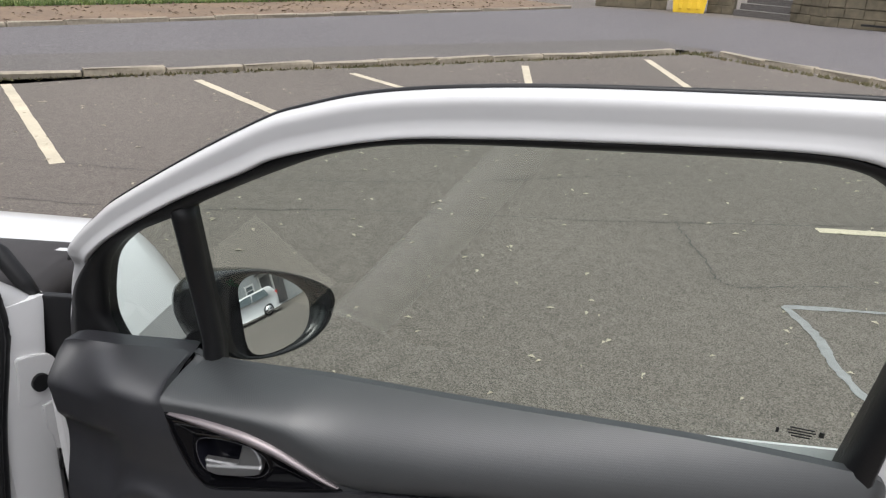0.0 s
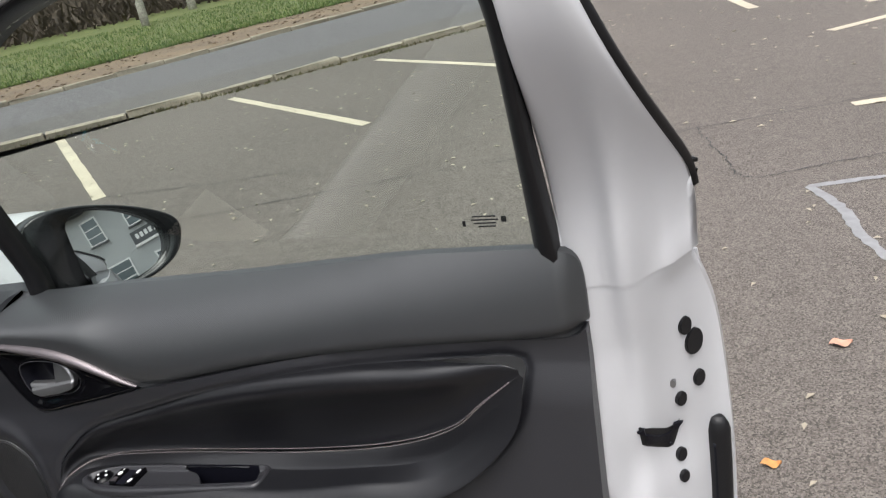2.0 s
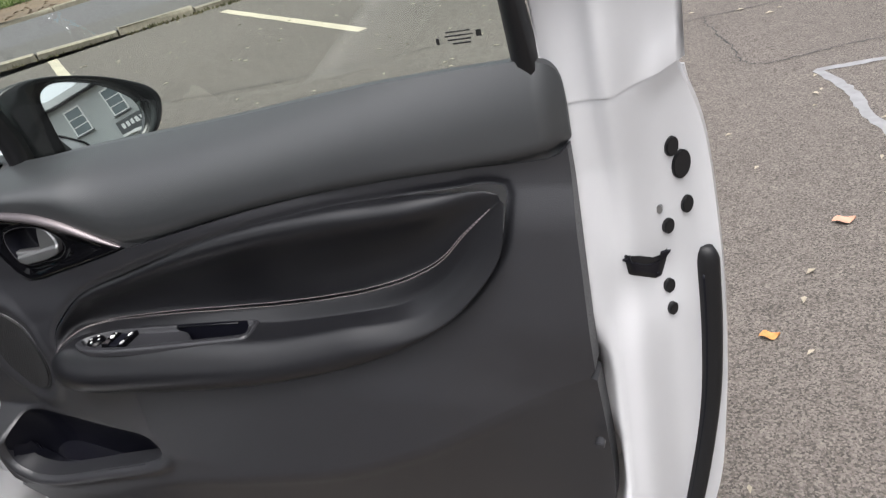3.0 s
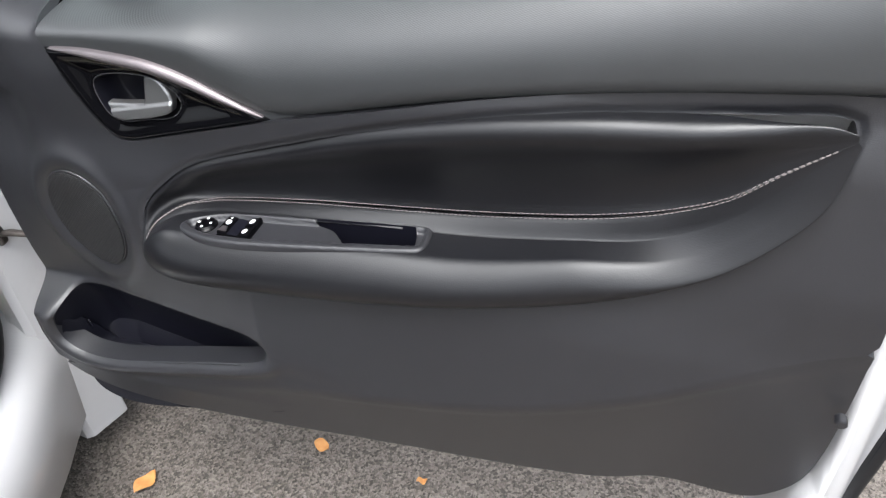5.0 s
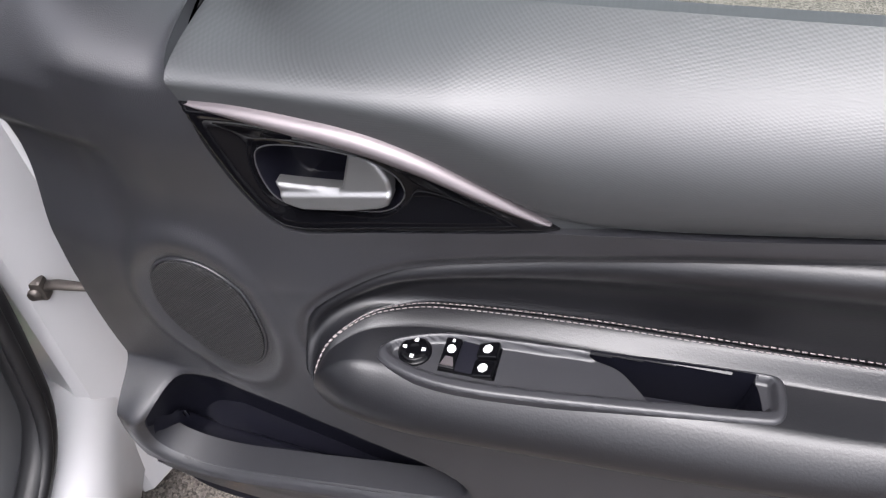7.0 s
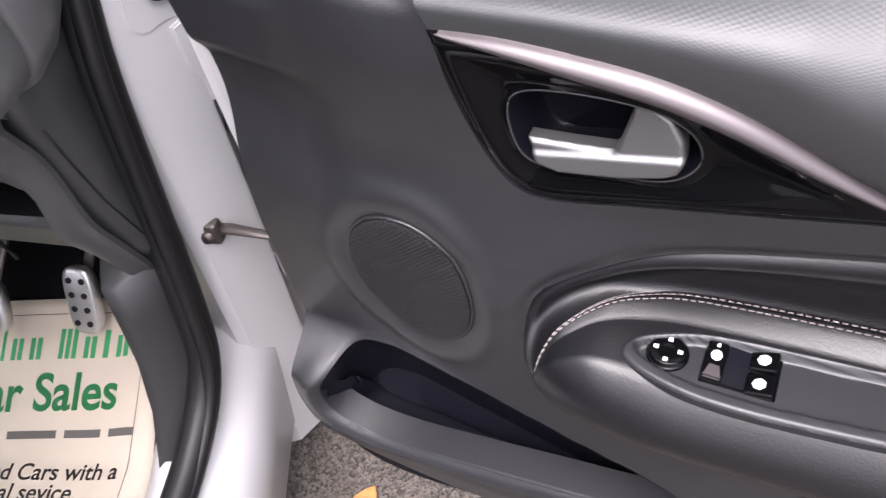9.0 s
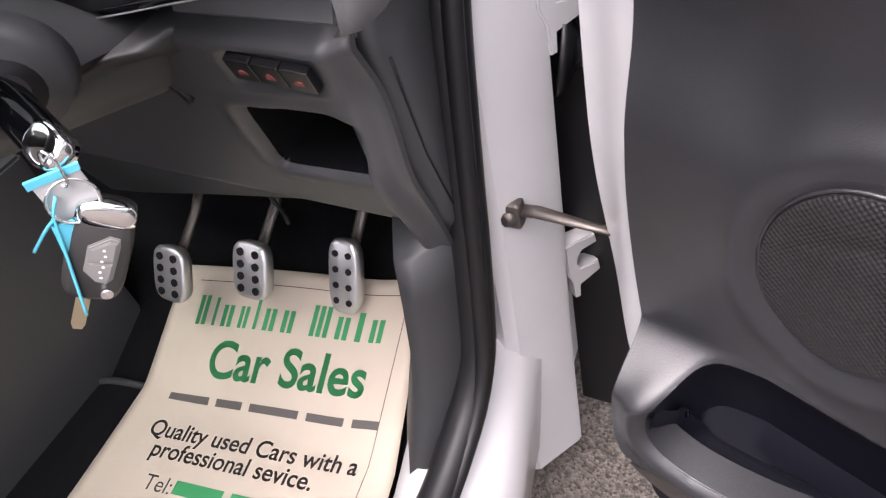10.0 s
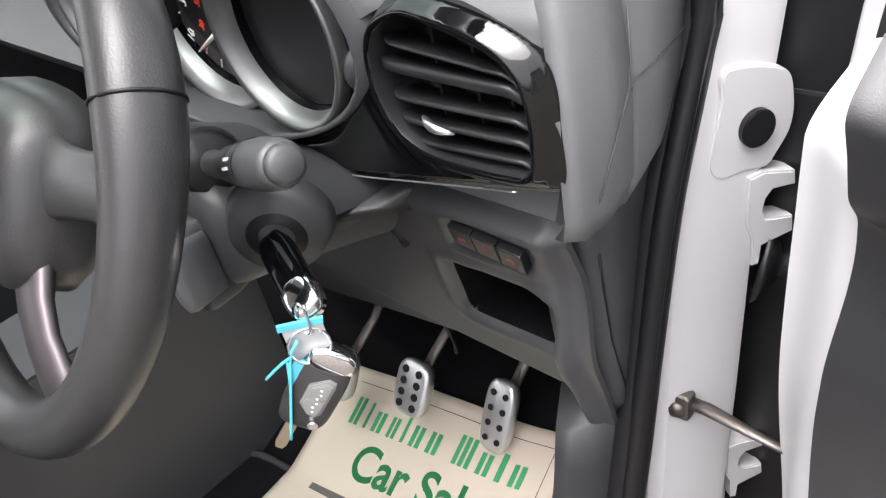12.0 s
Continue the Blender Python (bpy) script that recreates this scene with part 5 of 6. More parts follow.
for t, x, z, size, m in (("10", -1.203, 0.920, 0.015, PRINT), ("30", -1.192, 0.958, 0.015, PRINT), ("10", -1.182, 0.912, 0.011, REDGLOW), ("30", -1.174, 0.936, 0.011, REDGLOW), ("50", -1.166, 0.960, 0.011, REDGLOW)):
    lettering("dial_number", t, size, Matrix.Translation((x, 0.864, z)) @ Matrix.Rotation(radians(90), 4, "X") @ Matrix.Rotation(radians(55), 4, "Z"), m, dash)

# ---- steering column, wheel, stalks ----
def oblong(cx, cz, w, h, n=28, power=0.6):
    return [(cx + w * math.copysign(abs(math.cos(a)) ** power, math.cos(a)), cz + h * math.copysign(abs(math.sin(a)) ** power, math.sin(a))) for a in np.linspace(0, 2 * math.pi, n, endpoint=False)]


def column_ring(y, w, h):
    """The shroud's section at a depth: its crown falls towards the dash, its lower edge drops away and narrows."""
    ring, deep = [], 0.034 + 0.38 * (y - 0.69)
    for x, z in oblong(0, 0, w, h, 44):
        if z > 0:
            ring.append((-1.03 + x, y, 0.852 + 0.86 * z - 0.42 * max(0, y - 0.72)))
        else:
            ring.append((-1.03 + x * (1 + 0.36 * z / h), y, 0.852 + z / h * deep))
    return ring


column = on_car(part("steering_column", loft("steering_column", [column_ring(*k) for k in ((0.690, 0.03, 0.03), (0.692, 0.10, 0.07), (0.698, 0.116, 0.082), (0.71, 0.122, 0.086), (0.75, 0.124, 0.084), (0.80, 0.124, 0.080), (0.85, 0.124, 0.076), (0.90, 0.124, 0.072))]), DASHDARK, car, "dark plastic steering column shroud"))


def col_part(name, shape, mat, label=""):
    return part(name, shape, mat, column, label)


stalk = col_part("stalk", tube("stalk", [(-0.955, 0.722, 0.920), (-0.925, 0.714, 0.931), (-0.905, 0.710, 0.938), (-0.890, 0.707, 0.944), (-0.875, 0.705, 0.949), (-0.850, 0.700, 0.958), (-0.828, 0.696, 0.966), (-0.806, 0.692, 0.974), (-0.800, 0.691, 0.976)], [0.0105, 0.0095, 0.0098, 0.0115, 0.0130, 0.0145, 0.0152, 0.0140, 0.0120], 24), DASHDARK, "dark multi-function stalk")
col_part("stalk_collar", tube("stalk_collar", [(-0.960, 0.724, 0.918), (-0.942, 0.717, 0.925), (-0.938, 0.716, 0.9265)], [0.026, 0.023, 0.019], 22), BLACKRUBBER)
part("stalk_cap", tube("stalk_cap", [(-0.8015, 0.691, 0.9755), (-0.796, 0.690, 0.9775), (-0.7935, 0.6895, 0.9785)], [0.0112, 0.0108, 0.0080], 24), DASHDARK, stalk, "pale grey push end")
for k in range(2):
    part("stalk_ring", tube("stalk_ring", [(-0.866 + 0.022 * k, 0.7035 - 0.0045 * k, 0.9525 + 0.0085 * k), (-0.8645 + 0.022 * k, 0.7032 - 0.0045 * k, 0.953 + 0.0085 * k)], [0.0137 + 0.0012 * k, 0.0137 + 0.0012 * k], 24), BLACKRUBBER, stalk)
for k in range(6):
    c = Vector((-0.858 + 0.017 * (k // 2), 0.700, 0.9555 + 0.0065 * (k // 2)))
    part("stalk_mark", box(-0.0022, 0.0022, -0.0152 - 0.0004 * (k // 2), -0.013, -0.0010, 0.0010, 0, Matrix.Translation(c) @ Matrix.Rotation(radians(-20 - 22 * (k % 2)), 4, "X") @ Matrix.Rotation(radians(-20), 4, "Y")), PRINT, stalk)
cruise = col_part("cruise_switch", loft("cruise_switch", [[(-0.950 + 0.70 * x, y, 0.858 + z) for x, z in oblong(0, 0, w, h)] for y, w, h in ((0.72, 0.016, 0.032), (0.70, 0.020, 0.037), (0.678, 0.021, 0.038), (0.672, 0.019, 0.035), (0.670, 0.012, 0.026))]), DASHDARK, "dark cruise control switch pod")
for k in range(4):
    col_part("switch_mark", box(-0.002, 0.002, -0.0006, 0.0006, -0.0012, 0.0012, 0, pose(-0.957, 0.6705, 0.842 + 0.010 * k)), PRINT)
part("cruise_lever", loft("cruise_lever", [[(-0.940 + 0.8 * x, y, 0.862 + z) for x, z in oblong(0, 0, w, h)] for y, w, h in ((0.690, 0.010, 0.026), (0.664, 0.011, 0.029), (0.658, 0.010, 0.027), (0.656, 0.006, 0.020))]), DASHGREY, cruise, "grey rotary switch face")
BAX = Vector((0.62, -0.70, -0.12)).normalized()
col_part("ignition_ring", tube("ignition_ring", [Vector((-0.900, 0.732, 0.886)), Vector((-0.900, 0.732, 0.886)) + BAX * 0.010, Vector((-0.900, 0.732, 0.886)) + BAX * 0.020, Vector((-0.900, 0.732, 0.886)) + BAX * 0.024, Vector((-0.900, 0.732, 0.886)) + BAX * 0.020], [0.038, 0.0355, 0.033, 0.029, 0.024], 30), DASHDARK)
col_part("ignition_barrel", tube("ignition_barrel", [Vector((-0.900, 0.732, 0.886)), Vector((-0.900, 0.732, 0.886)) + BAX * 0.0225], [0.022, 0.021], 22), BLACKRUBBER, "black ignition barrel")

WHEELLEATHER = material("worn_grey_leather", (0.040, 0.0395, 0.0395), 0.31, vary=0.15, bump=0.12, bump_scale=700)
wm = Matrix.Translation((-1.03, 0.625, 0.95)) @ Matrix.Rotation(radians(-30), 4, "X")
ang = np.linspace(0, 2 * math.pi, 90, endpoint=False)
rim = tube("steering_wheel", [(0.176 * math.cos(a), 0, 0.176 * math.sin(a)) for a in ang], [0.0205 + 0.0035 * math.exp(-(((math.degrees(a) + 180) % 360 - 180 - 25) / 22) ** 2) for a in ang], 18, True, up=(0, 1, 0))
steer = on_car(part("steering_wheel", rim, WHEELLEATHER, car, "grey leather steering wheel"), wm)
for a in (24,):
    c, d = math.cos(radians(a)), math.sin(radians(a))
    part("rim_seam", tube("rim_seam", [(c * (0.176 + 0.0243 * math.cos(g)), 0.0243 * math.sin(g), d * (0.176 + 0.0243 * math.cos(g))) for g in np.linspace(0, 2 * math.pi, 24, endpoint=False)], 0.0011, 6, True, up=(c, 0.1, d)), BLACKRUBBER, steer)
part("hub", loft("hub", [[(x, y, z) for x, z in oblong(0, -0.01, w, h)] for y, w, h in ((0.05, 0.05, 0.05), (0.02, 0.075, 0.07), (-0.015, 0.07, 0.065), (-0.03, 0.05, 0.045), (-0.034, 0.01, 0.01))]), WHEELLEATHER, steer, "airbag hub")
for a0 in (8, 172, 232, 308):
    a = radians(a0)
    part("spoke", tube("spoke", [(r * math.cos(a), 0.004 - 0.01 * math.sin(math.pi * k / 5), r * math.sin(a)) for k, r in enumerate(np.linspace(0.05, 0.172, 6))], [0.030, 0.026, 0.022, 0.020, 0.021, 0.022], 12, flat=0.4, up=(0, 1, 0)), WHEELLEATHER if a0 < 200 else SILVERTRIM, steer)

# ---- pedals ----
ALLOY = material("brushed_alloy", (0.62, 0.62, 0.62), 0.35, metal=0.85, vary=0.08, bump=0.15, bump_scale=250)


def pedal(name, x, y, z, w, h, tilt, label, cols=2, rowcount=4):
    pd = on_car(part(name, loft(name, [[(px, yy, pz) for px, pz in oblong(0, 0, w * k, h * k, 32, 0.55)] for yy, k in ((0.012, 0.94), (0.0, 1.0), (-0.004, 0.97), (-0.006, 0.85), (-0.0065, 0.05))]), ALLOY, car, label), pose(x, y, z, tilt, 0, 0))
    for c in range(cols):
        for r in range(rowcount):
            px, pz = (c - (cols - 1) / 2) * w * 0.85, (r - (rowcount - 1) / 2) * h * 0.42
            part("rubber_stud", plate("rubber_stud", disc(px, pz, w * 0.19, w * 0.19, 14), -0.0085, 0.0, 0.0005), BLACKRUBBER, pd)
    part("pedal_arm", tube("pedal_arm", [(0, 0.012, h * 0.3), (0.0, 0.05, h + 0.04), (-0.01, 0.085, h + 0.13)], 0.008, 8, flat=0.6), STEEL, pd)
    return pd


pedal("clutch_pedal", -1.218, 0.900, 0.402, 0.029, 0.040, -32, "brushed alloy clutch pedal with rubber studs")
pedal("brake_pedal", -1.100, 0.935, 0.408, 0.029, 0.040, -32, "brushed alloy brake pedal with rubber studs")
pedal("accelerator_pedal", -0.975, 0.968, 0.398, 0.023, 0.052, -28, "long brushed alloy accelerator pedal with rubber studs")
on_car(part("loose_cable", tube("loose_cable", spline([(-1.10, 0.99, 0.55), (-1.07, 0.985, 0.525), (-1.045, 0.98, 0.49), (-1.05, 0.985, 0.46)], 14), 0.003, 6), BLACKRUBBER, car))

# ---- things in the footwell ----
def floor_z(y):
    return np.maximum(0.236, 0.42 * np.asarray(y, float) - 0.098)


PAPER = material("cream_paper", (0.54, 0.47, 0.385), 0.8, vary=0.05, scale=20, bump=0.1, bump_scale=60)
GREENINK = material("green_print", (0.03, 0.27, 0.10), 0.7, vary=0.05)
GREYINK = material("mid_grey_print", (0.10, 0.092, 0.085), 0.7, vary=0.05)
DARKINK = material("dark_grey_print", (0.035, 0.03, 0.028), 0.7, vary=0.05)
PX = Vector((0.9913, 0.1317, 0))
PY = Vector((-0.1317, 0.9913, 0))
P0 = Vector((-1.268, 0.967, 0))


def on_paper(v, lift=0.0012):
    """From the sheet's own place (right, up from its top left corner) to the car floor."""
    p = P0 + PX * v[0] + PY * v[1]
    sag = 0.012 * math.exp(-((v[0] - 0.375) / 0.05) ** 2) + 0.006 * math.sin(v[0] * 9 + v[1] * 5)
    return Vector((p.x, p.y, float(floor_z(p.y)) + 0.021 + lift + sag))


nx, ny = 30, 40
verts = []
for i in range(nx + 1):
    for j in range(ny + 1):
        v = 0.50 * j / ny
        lo, hi = -0.022 - 0.04 * v, 0.382 + 0.07 * v
        verts.append(on_paper((lo + (hi - lo) * i / nx, -v), 0))
faces = [(i * (ny + 1) + j, (i + 1) * (ny + 1) + j, (i + 1) * (ny + 1) + j + 1, i * (ny + 1) + j + 1) for i in range(nx) for j in range(ny)]
mat_obj = part("paper_mat", mesh_of("paper_mat", verts, faces), PAPER)
solid = mat_obj.modifiers.new("thickness", "SOLIDIFY")
solid.thickness = 0.0006
tagged(mat_obj, "cream printed paper floor mat lying in the driver's footwell", "paper mat")


def bars(name, x0, y0, widths, height, gap, mat, label):
    """A row of plain bars in place of writing that is left out."""
    x = x0
    for w in widths:
        n = 4
        pts = [on_paper((x + w * a / n, y0 + height * b), 0.0016) for b in (0, 1) for a in range(n + 1)]
        part(name, mesh_of(name, pts, [(k, k + 1, k + n + 2, k + n + 1) for k in range(n)], False), mat, mat_obj, label)
        x += w + gap


# the firm's name: plain upright bars in place of each letter, with its rise
x = 0.030
for strokes, w, h, space in ((2, 0.021, 0.040, 0), (1, 0.008, 0.038, 0), (2, 0.022, 0.029, 0), (2, 0.018, 0.029, 0), (1, 0.008, 0.041, 0), (2, 0.022, 0.029, 0), (2, 0.022, 0.029, 0.016), (3, 0.031, 0.040, 0), (2, 0.022, 0.029, 0), (1, 0.013, 0.037, 0), (2, 0.023, 0.029, 0)):
    pitch = w / strokes
    bars("title_bar", x, -0.082, (pitch * 0.68,) * strokes, h, pitch * 0.32, GREENINK, "green heading bar")
    x += w + 0.0085 + space
flat = lambda dx, dy: (lambda co: on_paper((co.x + dx, co.y + dy), 0.0016))
lettering("heading", "Car Sales", 0.068, Matrix.Identity(4), GREENINK, mat_obj, bold=0.0014, drape=flat(0.074, -0.148), spread=1.0, label="green printed heading")
bars("address_bar", 0.024, -0.184, (0.070, 0.044, 0.078, 0.056, 0.040), 0.010, 0.0130, GREYINK, "grey address bar")
lettering("print_line", "Quality used Cars with a", 0.0325, Matrix.Identity(4), DARKINK, mat_obj, bold=0.0005, drape=flat(0.024, -0.239), label="bold dark print")
lettering("print_line", "professional sevice.", 0.0325, Matrix.Identity(4), DARKINK, mat_obj, bold=0.0005, drape=flat(0.045, -0.267), label="bold dark print")
lettering("print_line", "Tel:", 0.030, Matrix.Identity(4), GREYINK, mat_obj, drape=flat(0.062, -0.311), label="grey print")
bars("phone_bar", 0.110, -0.309, (0.075, 0.088), 0.018, 0.012, GREENINK, "green number bar")
for x0, y0, w, h in ((0.018, -0.022, 0.345, 0.0010), (0.363, -0.400, 0.0010, 0.378)):
    n = 24
    pts = [on_paper((x0 + w * (a / n if w > h else b), y0 + h * (b if w > h else a / n)), 0.0015) for b in (0, 1) for a in range(n + 1)]
    part("border_line", mesh_of("border_line", pts, [(k, k + 1, k + n + 2, k + n + 1) for k in range(n)], False), DARKINK, mat_obj)

edge = spline([(-1.395, 0.60), (-1.393, 0.70), (-1.38, 0.765), (-1.33, 0.79), (-1.20, 0.80), (-1.0, 0.80), (-0.90, 0.795), (-0.87, 0.74), (-0.868, 0.45), (-0.90, 0.38), (-1.35, 0.38), (-1.395, 0.45)], 80, True)
bm = bmesh.new()
f = bm.faces.new([bm.verts.new((x, y, float(floor_z(y)) - 0.008)) for x, y in edge])
r = bmesh.ops.extrude_face_region(bm, geom=[f])
bmesh.ops.translate(bm, vec=(0, 0, 0.012), verts=[v for v in r["geom"] if isinstance(v, bmesh.types.BMVert)])
floor_mat = tagged(part("floor_mat", bm, CARPET), "black carpet floor mat with a bound edge", "floor mat")
part("bound_edge", tube("bound_edge", [(x, y, float(floor_z(y)) + 0.004) for x, y in edge], 0.006, 8, True), material("grey_binding", (0.03, 0.03, 0.032), 0.8, vary=0.2, scale=300), floor_mat, "stitched dark grey binding")

# bunch of keys hanging from the ignition
BLUE = material("blue_plastic_tie", (0.10, 0.52, 0.68), 0.35, vary=0.05)
KEYBLACK = material("key_shell_black", (0.034, 0.032, 0.032), 0.4, vary=0.1)
SILVERBTN = material("silver_grey_rubber", (0.20, 0.195, 0.19), 0.5, vary=0.06)
CARD = material("white_card", (0.48, 0.49, 0.49), 0.4, vary=0.05)
bunch = hold("key_bunch", pose(-0.84, 0.69, 0.86), "ignition key with a flip key, wire ring and blue tie tag", "keys")


def on_bunch(ob, m=Matrix()):
    ob.matrix_parent_inverse = bunch.matrix_basis.inverted()
    ob.matrix_basis = pose(-0.009, -0.004, 0.004) @ m
    return ob


def flip_key(m, head_only):
    """A key shell with chrome end; lies in its own (x, z), flat towards -y, hanging from its top."""
    body = on_bunch(part("key_shell", loft("key_shell", [[(x, y, z) for x, z in oblong(0, -0.032, w * (0.66 if head_only else 1), h, 32, 0.5)] for y, w, h in ((0.0065, 0.014, 0.028), (0.005, 0.017, 0.031), (-0.004, 0.017, 0.031), (-0.006, 0.014, 0.028))]), PIANO if head_only else KEYBLACK, bunch, "black key shell"), m)
    part("chrome_end", loft("chrome_end", [[(x, y, z) for x, z in oblong(0, -0.010 if head_only else -0.004, w * (0.72 if head_only else 1), h * (1.7 if head_only else 1), 24, 0.7)] for y, w, h in ((0.0072, 0.012, 0.006), (0.006, 0.0158, 0.0085), (-0.005, 0.0158, 0.0085), (-0.0066, 0.012, 0.006))]), POLISHED, body, "polished chrome end")
    if not head_only:
        part("key_pad", plate("key_pad", [(-0.0065, -0.024), (0.004, -0.0155), (0.0095, -0.0165), (0.0105, -0.022), (0.0100, -0.045), (0.007, -0.049), (0.001, -0.048), (-0.0065, -0.041)], -0.0075, -0.004, 0.001), SILVERBTN, body, "silver grey button pad")
        for k in range(2):
            part("key_button", plate("key_button", [(-0.0045, -0.025), (0.004, -0.0185), (0.0082, -0.019), (0.0085, -0.0315), (-0.0045, -0.0325)] if k == 0 else [(-0.0045, -0.0345), (0.0083, -0.0335), (0.0080, -0.044), (0.006, -0.0465), (0.002, -0.046), (-0.0045, -0.040)], -0.0088, -0.006, 0.0006), SILVERBTN, body)
        for k in range(6):
            part("button_mark", plate("button_mark", disc(0.0022 + 0.0012 * (k % 2), -0.024 - 0.0038 * k, 0.0009, 0.0007, 8), -0.0092, -0.0085), PRINT, body)
        part("release_knob", plate("release_knob", disc(0.0085, -0.0555, 0.0036, 0.0036, 16), -0.0085, -0.004, 0.0008), POLISHED, body)
        part("key_blade", plate("key_blade", [(-0.007, -0.060), (0.001, -0.060), (0.001, -0.086), (-0.0005, -0.090), (-0.0055, -0.090), (-0.007, -0.086)], -0.001, 0.0015, 0.0003), material("brass_blade", (0.55, 0.47, 0.33), 0.3, metal=0.9, vary=0.1), body, "pale brass key blade")
    return body


def frame_of(origin, up, side):
    """A pose whose z runs along up and whose x lies towards side."""
    z = Vector(up).normalized()
    x = (Vector(side) - z * Vector(side).dot(z)).normalized()
    return Matrix.Translation(origin) @ Matrix((x, z.cross(x), z)).transposed().to_4x4()


# the key in the lock points along the barrel, its bright end outwards; the flip key hangs below
flip_key(frame_of((-0.810, 0.690, 0.868), (0.056, -0.020, -0.022), (-0.25, -0.55, -0.35)), True)
flip_key(frame_of((-0.803, 0.692, 0.832), (0.026, 0.033, 0.055), (0.7, 0.65, -0.35)), False)
RA, RB = Vector((0.57, 0.80, 0.0)), Vector((-0.05, 0.05, 1.0))
for c, r, a, b in (((-0.811, 0.685, 0.866), 0.0115, Vector((0.35, 0.1, 0.0)), RB), ((-0.811, 0.683, 0.845), 0.0135, RA, RB)):
    on_bunch(part("wire_ring", tube("wire_ring", [Vector(c) + Vector((0.002, -0.002, 0)) + (a * math.cos(g) + b * math.sin(g)) * r for g in np.linspace(0, 2 * math.pi, 32, endpoint=False)], 0.0010, 6, True), POLISHED, bunch, "bright wire key ring"))


def leaf_of(name, corners, mat, label, thick=0.0008):
    """A thin stiff sheet through four corners."""
    c = [Vector(p) for p in corners]
    n = (c[1] - c[0]).cross(c[2] - c[0]).normalized() * thick
    return on_bunch(part(name, loft(name, [[p + n for p in c], [p - n for p in c]], smooth=False), mat, bunch, label))


leaf_of("card_tag", [(-0.817, 0.671, 0.864), (-0.802, 0.691, 0.863), (-0.807, 0.694, 0.830), (-0.822, 0.674, 0.831)], CARD, "white card tag in a clear sleeve")
leaf_of("tag_sleeve", [(-0.8185, 0.6695, 0.866), (-0.801, 0.692, 0.865), (-0.8015, 0.6915, 0.861), (-0.8190, 0.6695, 0.861)], BLUE, "blue plastic tag edge", 0.0012)
leaf_of("tag_back", [(-0.8195, 0.667, 0.836), (-0.813, 0.677, 0.834), (-0.822, 0.668, 0.784), (-0.8275, 0.661, 0.792)], BLUE, "blue plastic tag edge", 0.0012)
for pts in ([(-0.812, 0.676, 0.852), (-0.8145, 0.672, 0.846), (-0.817, 0.670, 0.840), (-0.8205, 0.661, 0.808), (-0.824, 0.652, 0.776)], [(-0.816, 0.671, 0.841), (-0.824, 0.665, 0.834), (-0.834, 0.657, 0.823)]):
    on_bunch(part("tie_end", tube("tie_end", spline(pts, 14), 0.0016, 6, flat=0.6), BLUE, bunch, "blue plastic tie"))

# ---- outdoors ----
def sheet(name, corners, z, mat, label, category, kind="structure"):
    ob = part(name, mesh_of(name, [(*c, z) for c in corners], [tuple(range(len(corners)))], False), mat)
    return tagged(ob, label, category, kind=kind)


ground = sheet("ground", [(-150, -150), (150, -150), (150, 150), (-150, 150)], 0.0, ASPHALT, "worn grey asphalt of the car park", "ground")
KA, KB, KC = Vector((-14.5, 1.85, 0)), Vector((3.45, 13.25, 0)), Vector((9.4, 4.6, 0))
kdir = (KB - KA).normalized()
kout = Vector((-kdir.y, kdir.x, 0))


def along(o, d, n, s, t):
    p = o + d * s + n * t
    return (p.x, p.y)


sheet("footway", [along(KB, kdir, kout, -90, 0.1), along(KB, kdir, kout, 0.2, 0.1), along(KB, kdir, kout, 0.6, 1.5), along(KB, kdir, kout, -90, 1.5)], 0.062, FOOTWAY, "narrow dark asphalt footway behind the kerb", "pavement")
rd = Vector((0.70, 0.715, 0)).normalized()
rn = Vector((-rd.y, rd.x, 0))
RF = Vector((-5.2, 14.85, 0))
sheet("road", [along(KB, kdir, kout, -90, 1.5), along(KB, kdir, kout, 0.6, 1.5), (4.4, 13.4), (9.6, 5.3), (60, 5.3), (60, 17), (8.6, 20.6), (4.0, 23.2), along(RF, rd, rn, 11.5, 0), along(RF, rd, rn, -80, 0)], 0.008, ROADMAT, "smooth grey road beyond the car park", "road")
sheet("leaf_verge", [along(RF, rd, rn, -80, 0.15), along(RF, rd, rn, 11, 0.15), along(RF, rd, rn, 11, 3.0), along(RF, rd, rn, -80, 2.7)], 0.07, LEAFLITTER, "brown leaf-strewn footpath beside the road", "path")
sheet("grass", [along(RF, rd, rn, -80, 2.8), along(RF, rd, rn, 12, 3.1), along(RF, rd, rn, 14, 60), along(RF, rd, rn, -80, 60)], 0.10, GRASS, "short green grass bank", "grass")

kerb = tagged(new("kerb"), "weathered stone kerb edging the car park", "kerb", kind="structure")
far_kerb = tagged(new("far_kerb"), "low kerb along the far side of the road", "kerb", kind="structure")
rng = random.Random(4)


def stone_mesh(length, h, depth):
    bm = box(-length / 2, length / 2, 0, depth, -0.05, h, 0.018)
    for v in bm.verts:
        v.co += Vector((rng.uniform(-0.008, 0.008), rng.uniform(-0.012, 0.012), rng.uniform(-0.01, 0.008)))
    return bm


stones = []
for k in range(4):
    bm = stone_mesh(0.89, 0.085, 0.14)
    me = bpy.data.meshes.new("kerb_stone")
    bm.to_mesh(me)
    bm.free()
    me.materials.append(KERBSTONE)
    stones.append(me)


